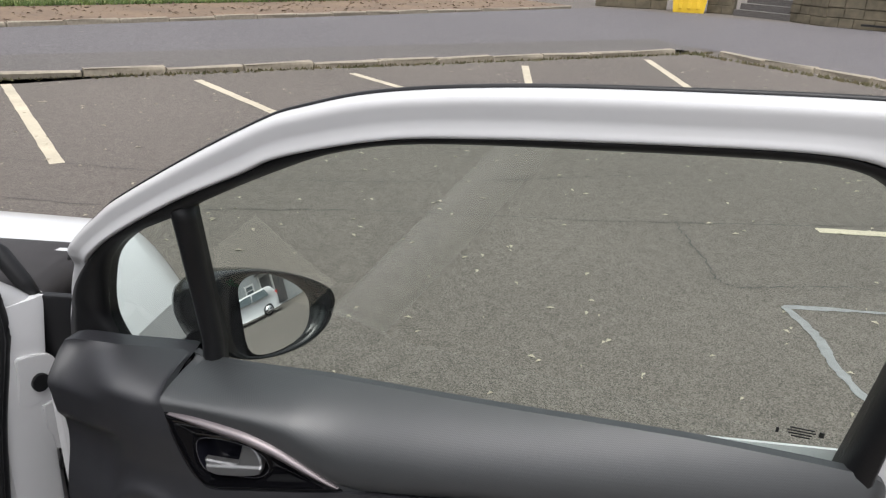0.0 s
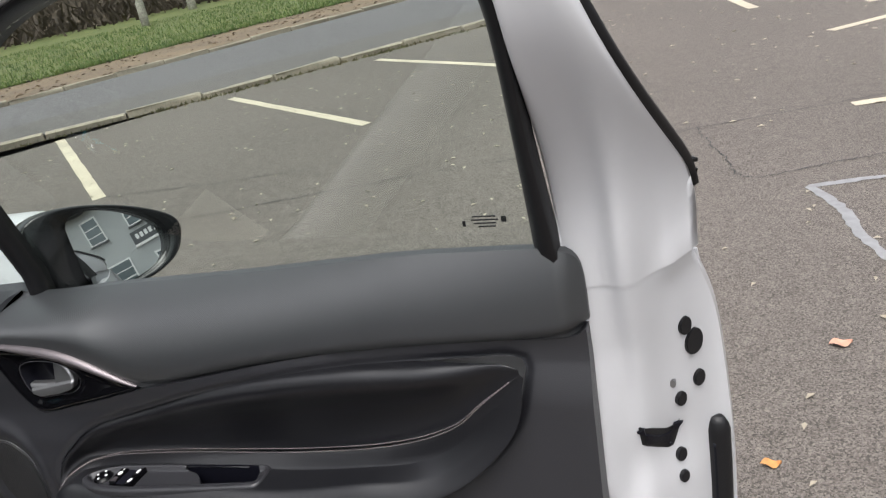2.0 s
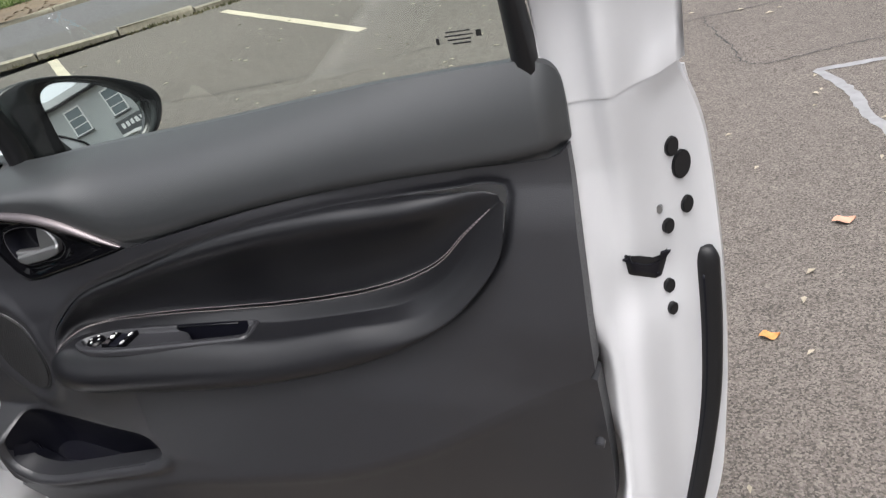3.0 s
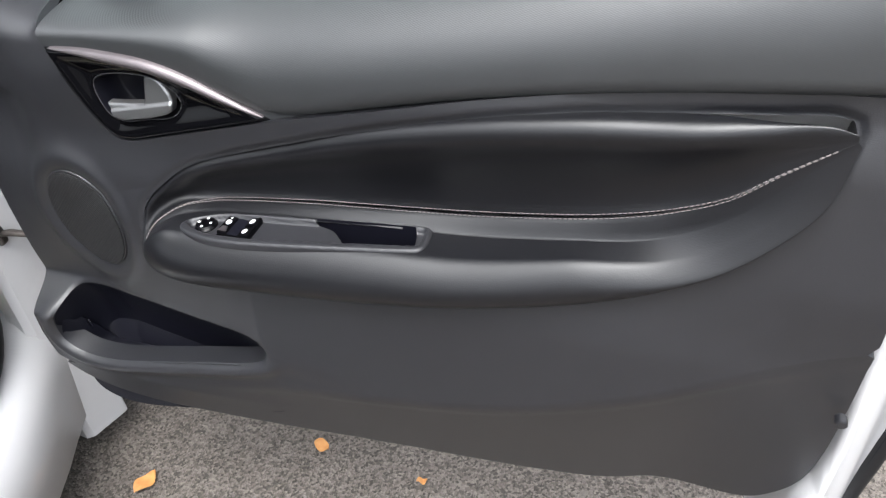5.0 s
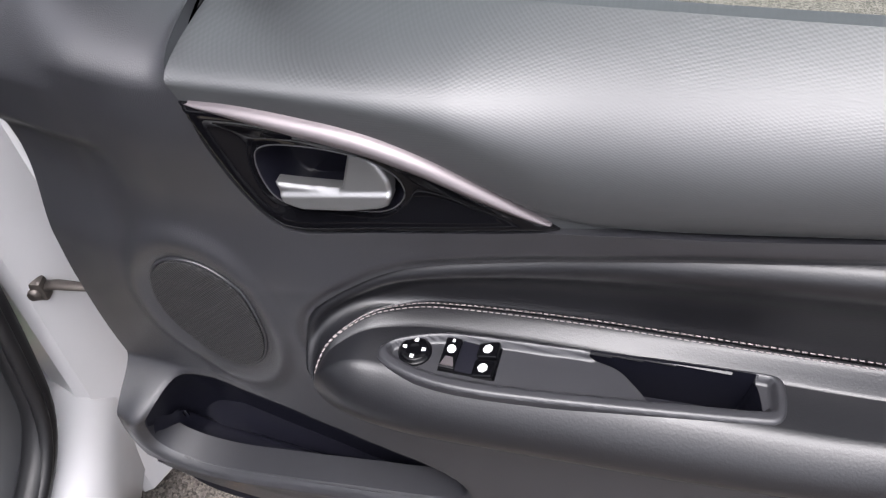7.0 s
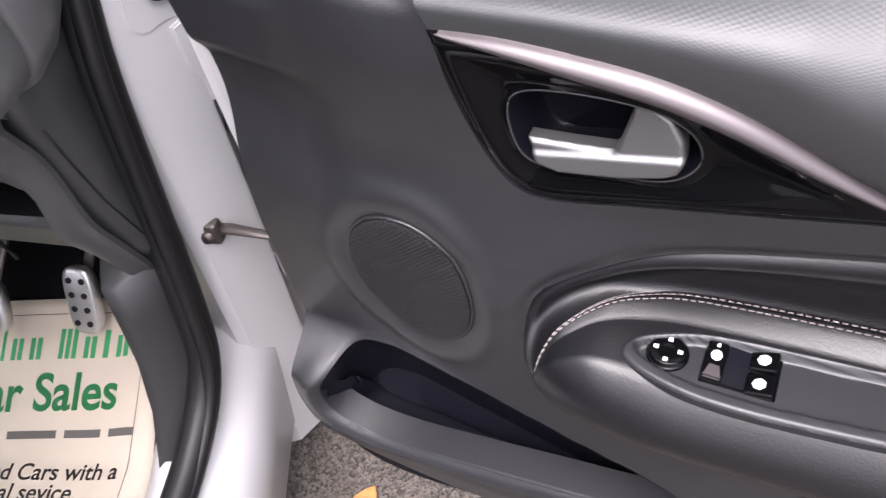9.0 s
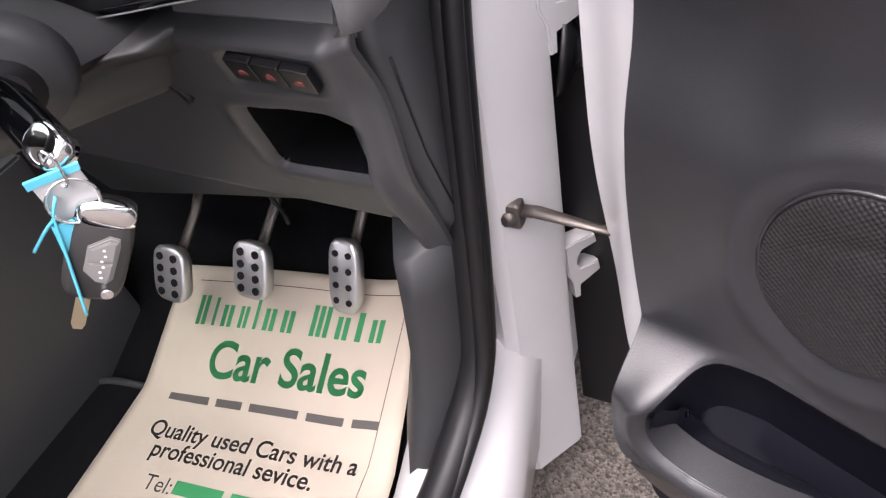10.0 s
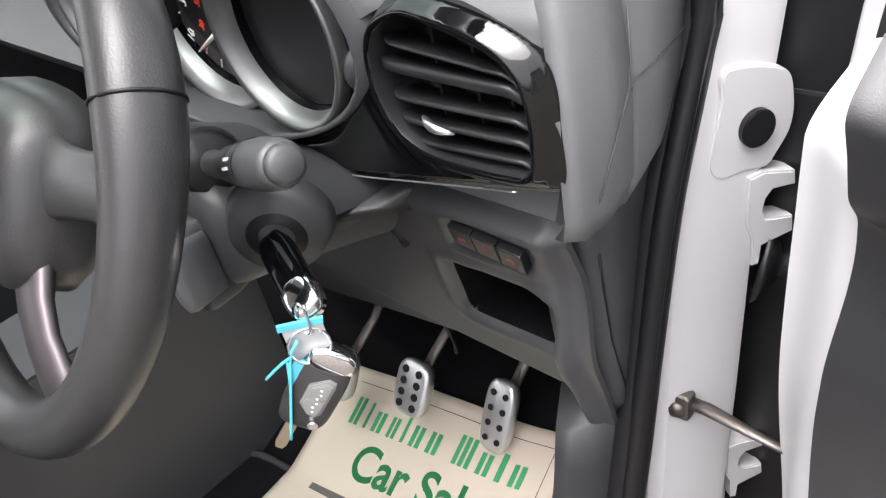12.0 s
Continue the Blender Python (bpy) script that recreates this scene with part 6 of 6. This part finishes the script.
def lay(parent, a, b, turn_in):
    d = (b - a).normalized()
    n = int((b - a).length / 0.91)
    for k in range(n):
        ob = new("kerb_stone", stones[rng.randrange(4)])
        ob.parent = parent
        p = a + d * (0.91 * (k + 0.5))
        ob.matrix_basis = pose(p.x, p.y, rng.uniform(-0.02, 0.008), 0, rng.uniform(-1, 1), math.degrees(math.atan2(d.y, d.x)) + rng.uniform(-1, 1))


lay(kerb, KA, KB, 0)
lay(kerb, KB + Vector((0.45, -0.1, 0)), KC, 0)
lay(far_kerb, RF - rd * 22, RF + rd * 11, 0)

# worn bay lines
for a, b, w in (((-5.07, 7.64), (-2.98, 4.93), 0.10), ((-3.28, 8.40), (-1.10, 5.95), 0.10), ((-1.68, 9.41), (0.43, 7.07), 0.10), ((0.55, 10.85), (0.53, 7.8), 0.10), ((2.53, 12.2), (2.60, 8.38), 0.11), ((2.745, 6.63), (4.6, 7.38), 0.10), ((2.13, 4.49), (5.0, 4.47), 0.085), ((3.42, 7.66), (4.6, 7.70), 0.10)):
    a, b = Vector((*a, 0)), Vector((*b, 0))
    d = (b - a).normalized()
    nrm = Vector((-d.y, d.x, 0))
    n = 24
    pts = []
    for k in range(n + 1):
        for s in (-1, 1):
            p = a + d * ((b - a).length * k / n) + nrm * (s * w / 2 * (1 + rng.uniform(-0.09, 0.09)))
            pts.append((p.x, p.y, 0.004))
    tagged(part("bay_line", mesh_of("bay_line", pts, [(2 * k, 2 * k + 2, 2 * k + 3, 2 * k + 1) for k in range(n)], False), LINEPAINT), "worn cream painted parking bay line", "road marking", kind="structure")
GREYSEAL = material("pale_grey_sealant", (0.20, 0.20, 0.205), 0.6, vary=0.3, scale=25)
path = spline([(2.5, 3.33), (1.95, 3.335), (1.56, 3.34), (1.53, 3.31), (1.56, 3.05), (1.535, 2.80), (1.55, 2.55), (1.60, 2.3)], 60)
pts = []
for k, p in enumerate(path):
    t = path[min(k + 1, 59)] - path[max(k - 1, 0)]
    t = t / np.linalg.norm(t)
    for s in (-1, 1):
        w = 0.018 * (1 + rng.uniform(-0.35, 0.35)) * (0.7 if k < 20 else 1.2)
        pts.append((p[0] - s * t[1] * w, p[1] + s * t[0] * w, 0.003))
tagged(part("sealant_trace", mesh_of("sealant_trace", pts, [(2 * k, 2 * k + 2, 2 * k + 3, 2 * k + 1) for k in range(59)], False), GREYSEAL), "pale grey sealant trace on the asphalt", "road marking", kind="structure")
CRACK = material("dark_crack_fill", (0.03, 0.03, 0.03), 0.8, vary=0.3)
for line in ([(-4.0, 4.3), (-2.2, 4.15), (-0.6, 4.35), (0.7, 4.42), (1.9, 4.55), (3.3, 4.75)], [(1.25, 4.5), (1.28, 3.9), (1.33, 3.55), (1.9, 3.62), (2.7, 3.6)], [(-3.6, 5.0), (-1.0, 4.9), (1.5, 5.6)]):
    path = spline(line, 90)
    pts = []
    for k, p in enumerate(path):
        t = path[min(k + 1, 89)] - path[max(k - 1, 0)]
        t = t / np.linalg.norm(t)
        j = rng.uniform(-0.012, 0.012)
        for s in (-1, 1):
            w = rng.uniform(0.001, 0.006)
            pts.append((p[0] - t[1] * (s * w + j), p[1] + t[0] * (s * w + j), 0.0025))
    tagged(part("crack", mesh_of("crack", pts, [(2 * k, 2 * k + 2, 2 * k + 3, 2 * k + 1) for k in range(89)], False), CRACK), "fine dark crack in the asphalt", "crack", kind="structure")

# fallen leaves
ORANGE = material("dry_orange_leaf", (0.42, 0.17, 0.05), 0.7, second=(0.55, 0.30, 0.10), scale=80)
PINKLEAF = material("pale_pinkish_leaf", (0.42, 0.20, 0.13), 0.7, second=(0.55, 0.33, 0.24), scale=60)
PALE = material("pale_dry_leaf", (0.22, 0.19, 0.14), 0.8, second=(0.38, 0.34, 0.27), scale=60)


def leaf(name, x, y, size, turn, mat, label):
    n = 10
    verts, faces = [], []
    for k in range(n + 1):
        t = k / n
        w = size * 0.32 * math.sin(math.pi * t) ** 0.8
        for s in (-1, 0, 1):
            verts.append((size * (t - 0.5), s * w, 0.006 + 0.10 * size * abs(s) * (0.5 + t) + 0.006 * math.sin(7 * t)))
    for k in range(n):
        for s in (0, 1):
            faces.append((3 * k + s, 3 * k + 3 + s, 3 * k + 4 + s, 3 * k + 1 + s))
    ob = part(name, mesh_of(name, verts, faces), mat)
    ob.matrix_basis = pose(x, y, 0, 0, 0, turn)
    return tagged(ob, label, "leaf", "fallen leaves")


leaf("leaf", -0.622, 0.884, 0.055, 60, ORANGE, "dry orange leaf lying on the asphalt")
leaf("leaf", -0.285, 0.985, 0.040, -30, ORANGE, "small dry orange leaf on the asphalt")
leaf("leaf", -0.072, 0.915, 0.022, 10, ORANGE, "small dry orange leaf on the asphalt")
leaf("leaf", 1.20, 2.05, 0.066, -5, PINKLEAF, "pale pinkish leaf lying on the asphalt")
leaf("leaf", 0.86, 1.55, 0.05, -8, ORANGE, "dry orange leaf lying on the asphalt")
verts, faces = [], []
for k in range(1500):
    x, y = rng.uniform(-7, 7), rng.uniform(1.0, 13)
    if not (-0.55 < (y - KB.y) - (x - KB.x) * 0.635 + 1.0 or y < 1.4 and x < -0.4) or rng.random() < 0.12:
        s, a = rng.uniform(0.006, 0.02) * (1 + y / 12), rng.uniform(0, 6.3)
        c, d = math.cos(a) * s, math.sin(a) * s
        at = len(verts)
        verts += [(x + c, y + d, 0.006), (x - d * 0.45, y + c * 0.45, 0.012), (x - c, y - d, 0.005), (x + d * 0.45, y - c * 0.45, 0.010)]
        faces.append((at, at + 1, at + 2, at + 3))
tagged(part("leaf_litter", mesh_of("leaf_litter", verts, faces, False), PALE), "small pale leaf scraps scattered over the asphalt", "leaf litter", kind="stuff")
verts, faces = [], []
for k in range(2600):
    s = rng.uniform(-22, 0.5)
    p = KB + kdir * s + kout * (rng.gauss(-0.02, 0.05))
    r, a = rng.uniform(0.008, 0.03), rng.uniform(0, 6.3)
    at = len(verts)
    h = rng.uniform(0.01, 0.05)
    verts += [(p.x + r * math.cos(a), p.y + r * math.sin(a), 0.0), (p.x - r * math.cos(a), p.y - r * math.sin(a), 0.0), (p.x + rng.uniform(-0.02, 0.02), p.y + rng.uniform(-0.02, 0.02), h)]
    faces.append((at, at + 1, at + 2))
for k in range(500):
    s = rng.uniform(-0.3, 5)
    d2 = (KC - KB).normalized()
    p = KB + d2 * s + Vector((rng.gauss(0.02, 0.05), 0, 0))
    r, a = rng.uniform(0.01, 0.035), rng.uniform(0, 6.3)
    at = len(verts)
    verts += [(p.x + r * math.cos(a), p.y + r * math.sin(a), 0.0), (p.x - r * math.cos(a), p.y - r * math.sin(a), 0.0), (p.x, p.y + 0.01, rng.uniform(0.02, 0.06))]
    faces.append((at, at + 1, at + 2))
tagged(part("kerb_weeds", mesh_of("kerb_weeds", verts, faces, False), MOSS), "moss, weeds and dirt along the kerb foot", "weeds", kind="stuff")

# grass blades, hedge of bare twigs, trunks and lamp post
verts, faces = [], []
for k in range(26000):
    s, t = rng.uniform(-14, 12), 2.7 + 14 * rng.random() ** 1.7
    p = RF + rd * s + rn * t
    a, h, w = rng.uniform(0, 6.3), rng.uniform(0.04, 0.11), rng.uniform(0.008, 0.02)
    at = len(verts)
    verts += [(p.x + w * math.cos(a), p.y + w * math.sin(a), 0.09), (p.x - w * math.cos(a), p.y - w * math.sin(a), 0.09), (p.x + rng.uniform(-0.05, 0.05), p.y + rng.uniform(-0.05, 0.05), 0.10 + h)]
    faces.append((at, at + 1, at + 2))
BLADES = material("grass_blades", (0.038, 0.078, 0.016), 0.8, second=(0.115, 0.15, 0.038), scale=3)
tagged(part("grass_blades", mesh_of("grass_blades", verts, faces, False), BLADES), "short uneven grass blades on the bank", "grass", kind="stuff")
verts, faces = [], []
for k in range(900):
    s, t = rng.uniform(-12, 11), 0.2 + 2.8 * rng.random()
    p = RF + rd * s + rn * t
    r, a = rng.uniform(0.02, 0.06), rng.uniform(0, 6.3)
    at = len(verts)
    verts += [(p.x + r * math.cos(a), p.y + r * math.sin(a), 0.075), (p.x - r * 0.4 * math.sin(a), p.y + r * 0.4 * math.cos(a), 0.10), (p.x - r * math.cos(a), p.y - r * math.sin(a), 0.08), (p.x + r * 0.4 * math.sin(a), p.y - r * 0.4 * math.cos(a), 0.09)]
    faces.append((at, at + 1, at + 2, at + 3))
tagged(part("verge_leaves", mesh_of("verge_leaves", verts, faces, False), LEAFLITTER), "brown fallen leaves on the footpath", "leaf litter", kind="stuff")
BARK = material("pale_mottled_bark", (0.16, 0.14, 0.12), 0.9, second=(0.42, 0.40, 0.35), scale=12, bump=0.6, bump_scale=30)
TWIG = material("brown_twigs", (0.026, 0.019, 0.016), 0.9, second=(0.08, 0.058, 0.04), scale=4)


def tree(x, y, girth, height):
    t = hold("tree", pose(x, y, 0.08), "bare winter tree with pale mottled bark on the grass bank", "tree", "trees on the bank")
    part("trunk", tube("trunk", spline([(0, 0, -0.1), (0.05, 0, 1.5), (-0.05, 0.08, 3.5), (0.1, 0.0, height)], 14), np.linspace(girth, girth * 0.35, 14), 12), BARK, t)
    r2 = random.Random(int(x * 10))
    for k in range(9):
        z = height * (0.35 + 0.07 * k)
        a = r2.uniform(0, 6.3)
        L = r2.uniform(1.2, 2.4)
        part("limb", tube("limb", spline([(0, 0, z), (0.5 * L * math.cos(a), 0.5 * L * math.sin(a), z + 0.4 * L), (L * math.cos(a), L * math.sin(a), z + 1.0 * L)], 8), np.linspace(girth * 0.3, girth * 0.05, 8), 7), BARK, t)
    verts, faces = [], []
    for k in range(500):
        a, r, z = r2.uniform(0, 6.3), 2.6 * r2.random() ** 0.5, height * r2.uniform(0.6, 1.3)
        p = np.array([r * math.cos(a), r * math.sin(a), z])
        q = p + np.array([r2.uniform(-0.5, 0.5), r2.uniform(-0.5, 0.5), r2.uniform(0.1, 0.6)])
        at = len(verts)
        verts += [p, p + (0.02, 0, 0), q]
        faces.append((at, at + 1, at + 2))
    tagged(part("crown", mesh_of("crown", verts, faces, False), TWIG, t, "crown of bare twigs"), kind="stuff")
    return t


for s, t, g in ((-4.5, 17.0, 0.20), (2.5, 14.5, 0.16), (-10, 19, 0.22), (6.5, 20, 0.2)):
    p = RF + rd * s + rn * t
    tree(p.x, p.y, g, 6.0)
verts, faces = [], []
for k in range(9000):
    s, t = rng.uniform(-26, 26), rng.gauss(25, 1.8)
    p = RF + rd * s + rn * t
    z = 0.05 + 3.2 * rng.random() ** 1.3
    q = (p.x + rng.uniform(-0.5, 0.5), p.y + rng.uniform(-0.5, 0.5), z + rng.uniform(0.1, 0.9))
    w = rng.uniform(0.02, 0.09)
    at = len(verts)
    verts += [(p.x - w, p.y, z), (p.x + w, p.y + 0.03, z), q]
    faces.append((at, at + 1, at + 2))
tagged(part("hedge", mesh_of("hedge", verts, faces, False), TWIG), "dense brown bare-twig hedge behind the grass", "hedge", kind="stuff")
sheet_wall = part("hedge_bank", box(-30, 30, 0, 1.5, -0.1, 1.7, 0.3), TWIG)
c = RF + rn * 27
sheet_wall.matrix_basis = pose(c.x, c.y, 0, 0, 0, math.degrees(math.atan2(rd.y, rd.x)))
tagged(sheet_wall, "dark earth bank under the hedge", "bank", kind="structure")
GALV = material("galvanised_steel", (0.35, 0.36, 0.37), 0.5, metal=0.6, vary=0.1)
post = hold("sign_post", pose(-10.75, 16.2, 0.07), "thin grey metal sign post at the path's edge", "post")
part("post", tube("post", [(0, 0, -0.1), (0, 0, 2.4)], 0.038, 12), GALV, post)
part("sign_plate", box(-0.22, 0.22, -0.05, -0.04, 1.9, 2.5, 0.004), PRINT, post, "pale plate seen edge-on")

# stone wall, steps, gate and yellow grit bin at the far side of the road
WALLSTONE = material("mossy_brown_stone", (0.05, 0.042, 0.028), 0.95, second=(0.15, 0.125, 0.085), scale=5, big=1.5, bump=0.7, bump_scale=15)
YELLOW = material("faded_yellow_plastic", (0.72, 0.48, 0.03), 0.5, vary=0.1)


def wall_run(a, b, h, name="boundary_wall"):
    a, b = Vector((*a, 0)), Vector((*b, 0))
    d = (b - a)
    w = tagged(new(name), "mossy coursed stone boundary wall", "wall", kind="structure")
    w.matrix_basis = pose(a.x, a.y, 0, 0, 0, math.degrees(math.atan2(d.y, d.x)))
    part("core", box(0, d.length, 0.05, 0.35, 0, h, 0), WALLSTONE, w)
    courses = max(3, int(h / 0.22))
    for r in range(courses):
        x = 0.0
        while x < d.length - 0.1:
            L = min(rng.uniform(0.3, 0.6), d.length - x)
            part("stone", box(x + 0.01, x + L - 0.01, rng.uniform(0.0, 0.03), 0.3, r * h / courses + 0.01, (r + 1) * h / courses - 0.008, 0.012), WALLSTONE, w)
            x += L
    return w


wall_run((3.2, 24.2), (5.3, 23.9), 1.3)
wall_run((6.4, 23.6), (7.05, 23.2), 1.4)
wall_run((8.15, 21.8), (8.6, 20.5), 1.6)
wall_run((8.6, 20.5), (12.5, 18.0), 1.7)
steps = hold("stone_steps", pose(7.05, 23.1, 0, 0, 0, -50), "worn dark stone steps between the walls", "steps")
for k in range(6):
    part("step", box(0, 1.75, 0.30 * k, 0.30 * k + 0.34, 0, 0.17 * (k + 1), 0.01), FOOTWAY, steps)
grit = hold("grit_bin", pose(5.85, 23.5, 0, 0, 0, -12), "faded yellow plastic grit bin by the wall", "grit bin")
part("tub", loft("tub", [[(0.5 * k * x, 0.33 * k * y, z) for x, y in ((-1, -1), (1, -1), (1, 1), (-1, 1))] for z, k in ((0.0, 0.86), (0.05, 0.88), (0.62, 1.0))], smooth=False), YELLOW, grit)
part("lid", loft("lid", [[(0.54 * k * x, 0.37 * k * y, z) for x, y in ((-1, -1), (1, -1), (1, 1), (-1, 1))] for z, k in ((0.62, 1.0), (0.70, 0.98), (0.82, 0.6))], smooth=False), YELLOW, grit)
for k in range(3):
    part("rib", box(-0.3 + 0.25 * k, -0.2 + 0.25 * k, -0.345, -0.30, 0.12, 0.55, 0.01), YELLOW, grit)
gate = hold("metal_gate", pose(9.3, 20.0, 0, 0, 0, -33), "black metal bar gate in the stone wall", "gate")
for k in range(12):
    part("bar", tube("bar", [(0.11 * k, -0.06, 0.05), (0.11 * k, -0.06, 1.4)], 0.011, 6), BLACKRUBBER, gate)
for z in (0.1, 1.3):
    part("rail", box(0, 1.25, -0.08, -0.04, z, z + 0.05), BLACKRUBBER, gate)
part("brace", tube("brace", [(0.0, -0.06, 1.3), (1.2, -0.06, 0.1)], 0.015, 6), BLACKRUBBER, gate)

# ---- what the mirror shows: a two-storey rendered building and a parked hatchback behind ----
RENDERGREY = material("pale_grey_render", (0.40, 0.42, 0.42), 0.85, vary=0.08, scale=8, bump=0.3, bump_scale=40)
SLATE = material("dark_slate", (0.07, 0.075, 0.08), 0.6, vary=0.2, scale=20)
WINDOWGLASS = material("dim_window_glass", (0.10, 0.13, 0.14), 0.05, vary=0.2, spec=0.8)
UPVC = material("white_window_paint", (0.78, 0.78, 0.78), 0.4, vary=0.03)
BA = Vector((0.989, -0.150, 0)).normalized()
BT = Vector((-BA.y, BA.x, 0))
BC = Vector((-0.27, 1.07, 0)) + BA * 16.3
building = hold("building", Matrix.Translation(BC) @ Matrix.Rotation(math.atan2(BT.y, BT.x), 4, "Z"), "pale grey rendered two-storey building with white sash windows", "building")
bm = bmesh.new()
block(bm, -11, 11, -9, -0.0, 0, 7.0)
part("wall", bm, RENDERGREY, building)
part("roof", loft("roof", [[(x, y, z) for y, z in ((0.35, 6.95), (0.35, 7.1), (-4.5, 9.6), (-9.3, 7.1), (-9.3, 6.95))] for x in (-11.3, 11.3)], smooth=False), SLATE, building, "dark slate roof")
part("gutter", box(-11.3, 11.3, 0.30, 0.45, 6.9, 7.02, 0.02), BLACKRUBBER, building)
part("downpipe", tube("downpipe", [(-3.9, 0.08, 0.1), (-3.9, 0.08, 6.9)], 0.05, 8), BLACKRUBBER, building)


def sash(x, z, w, h):
    wd = part("window", box(x - w / 2, x + w / 2, -0.10, 0.03, z, z + h), WINDOWGLASS, building)
    for a, b, c, d in ((x - w / 2 - 0.05, x - w / 2 + 0.05, z - 0.02, z + h + 0.05), (x + w / 2 - 0.05, x + w / 2 + 0.05, z - 0.02, z + h + 0.05), (x - w / 2, x + w / 2, z + h - 0.05, z + h + 0.06), (x - w / 2, x + w / 2, z + h * 0.62, z + h * 0.62 + 0.06), (x - w / 2, x + w / 2, z + h * 0.3, z + h * 0.3 + 0.06), (x - w / 2, x + w / 2, z - 0.02, z + 0.06)):
        part("frame", box(a, b, 0.0, 0.07, c, d), UPVC, wd)
    part("sill", box(x - w / 2 - 0.12, x + w / 2 + 0.12, 0.0, 0.16, z - 0.14, z - 0.03), SLATE, wd)


for x in (-8.2, -3.4, -0.3, 4.6, 8.2):
    sash(x, 4.5, 1.2, 1.9)
for x, w in ((-7.5, 2.2), (-2.9, 1.7), (6.6, 2.4)):
    sash(x, 0.9, w, 1.7)
for x in (0.1, 4.4):
    sash(x, 1.2, 0.6, 0.9)
part("sign_board", box(-1.2, 2.6, 0.0, 0.12, 3.15, 4.05, 0.01), SLATE, building, "dark sign board")
for k in range(9):
    part("sign_bar", box(-0.9 + 0.36 * k, -0.66 + 0.36 * k, 0.12, 0.135, 3.45, 3.80), UPVC, building)
part("fascia", box(-1.2, 2.6, 0.0, 0.2, 2.95, 3.12, 0.01), UPVC, building)
for x in (1.4, 2.4):
    part("door", box(x - 0.4, x + 0.4, 0.0, 0.06, 0.1, 2.2, 0.01), SLATE, building)
    part("door_frame", box(x - 0.5, x - 0.42, 0.0, 0.1, 0.1, 2.3), UPVC, building)
part("canopy", box(0.7, 3.1, 0.0, 0.6, 2.4, 2.6, 0.03), SLATE, building)


def hatchback(name, m, paint, label, glass, group=""):
    """A five-door hatchback, built along x with its nose towards +x."""
    c = hold(name, m, label, "car", group)
    prof = spline([(-1.95, 0.35), (-1.98, 0.75), (-1.90, 1.00), (-1.70, 1.30), (-1.45, 1.44), (-0.6, 1.48), (0.05, 1.42), (0.75, 1.02), (0.95, 0.96), (1.75, 0.82), (1.97, 0.62), (2.0, 0.35), (1.9, 0.22), (-1.85, 0.22)], 70, True)
    rows = []
    for y, k in ((-0.83, 0.0), (-0.84, 0.3), (-0.80, 0.8), (-0.66, 1.0), (0.66, 1.0), (0.80, 0.8), (0.84, 0.3), (0.83, 0.0)):
        rows.append([(x * (0.96 + 0.04 * k), y * (1 - 0.16 * max(0, z - 0.9) / 0.6), 0.22 + (min(z, 0.95 + 0.5 * k) - 0.22) * (0.93 + 0.07 * k)) for x, z in prof])
    part("body", loft("body", rows), paint, c)
    for side in (-1, 1):
        for x0, x1, x2, x3 in ((-1.45, -0.45, -0.50, -1.25), (-0.38, 0.55, 0.0, -0.42)):
            y = side * 0.80
            pts = [(x0, y, 1.0), (x1, y, 1.0), (x2, y - side * 0.07, 1.36), (x3, y - side * 0.07, 1.36)]
            part("side_window", loft("side_window", [pts, [(p[0], p[1] + side * 0.012, p[2]) for p in pts]], smooth=False), glass, c)
        for x in (-1.25, 1.25):
            w = part("wheel", tube("wheel", [(x, side * 0.66, 0.31), (x, side * 0.86, 0.31)], [0.31, 0.30], 28), BLACKRUBBER, c)
            part("rim", tube("rim", [(x, side * 0.80, 0.31), (x, side * 0.868, 0.31)], [0.20, 0.215], 20), CHROME, w)
            for k in range(5):
                a = 2 * math.pi * k / 5
                part("wheel_gap", tube("wheel_gap", [(x + 0.12 * math.cos(a), side * 0.862, 0.31 + 0.12 * math.sin(a)), (x + 0.12 * math.cos(a), side * 0.874, 0.31 + 0.12 * math.sin(a))], 0.045, 8), BLACKRUBBER, w)
        part("tail_lamp", box(-1.97, -1.80, side * 0.72 - 0.08, side * 0.72 + 0.08, 0.86, 1.05, 0.02), REDGLOW, c)
        part("head_lamp", box(1.62, 1.90, side * 0.66 - 0.12, side * 0.66 + 0.12, 0.62, 0.76, 0.03), CHROME, c)
    return c


PC = Vector((-0.27, 1.07, 0)) + BA * 13.0 - BT * 0.4
hatchback("parked_car", Matrix.Translation((PC.x, PC.y, 0)) @ Matrix.Rotation(math.atan2(-BT.y, -BT.x), 4, "Z"), WHITE, "white five-door hatchback parked in front of the building", WINDOWGLASS)
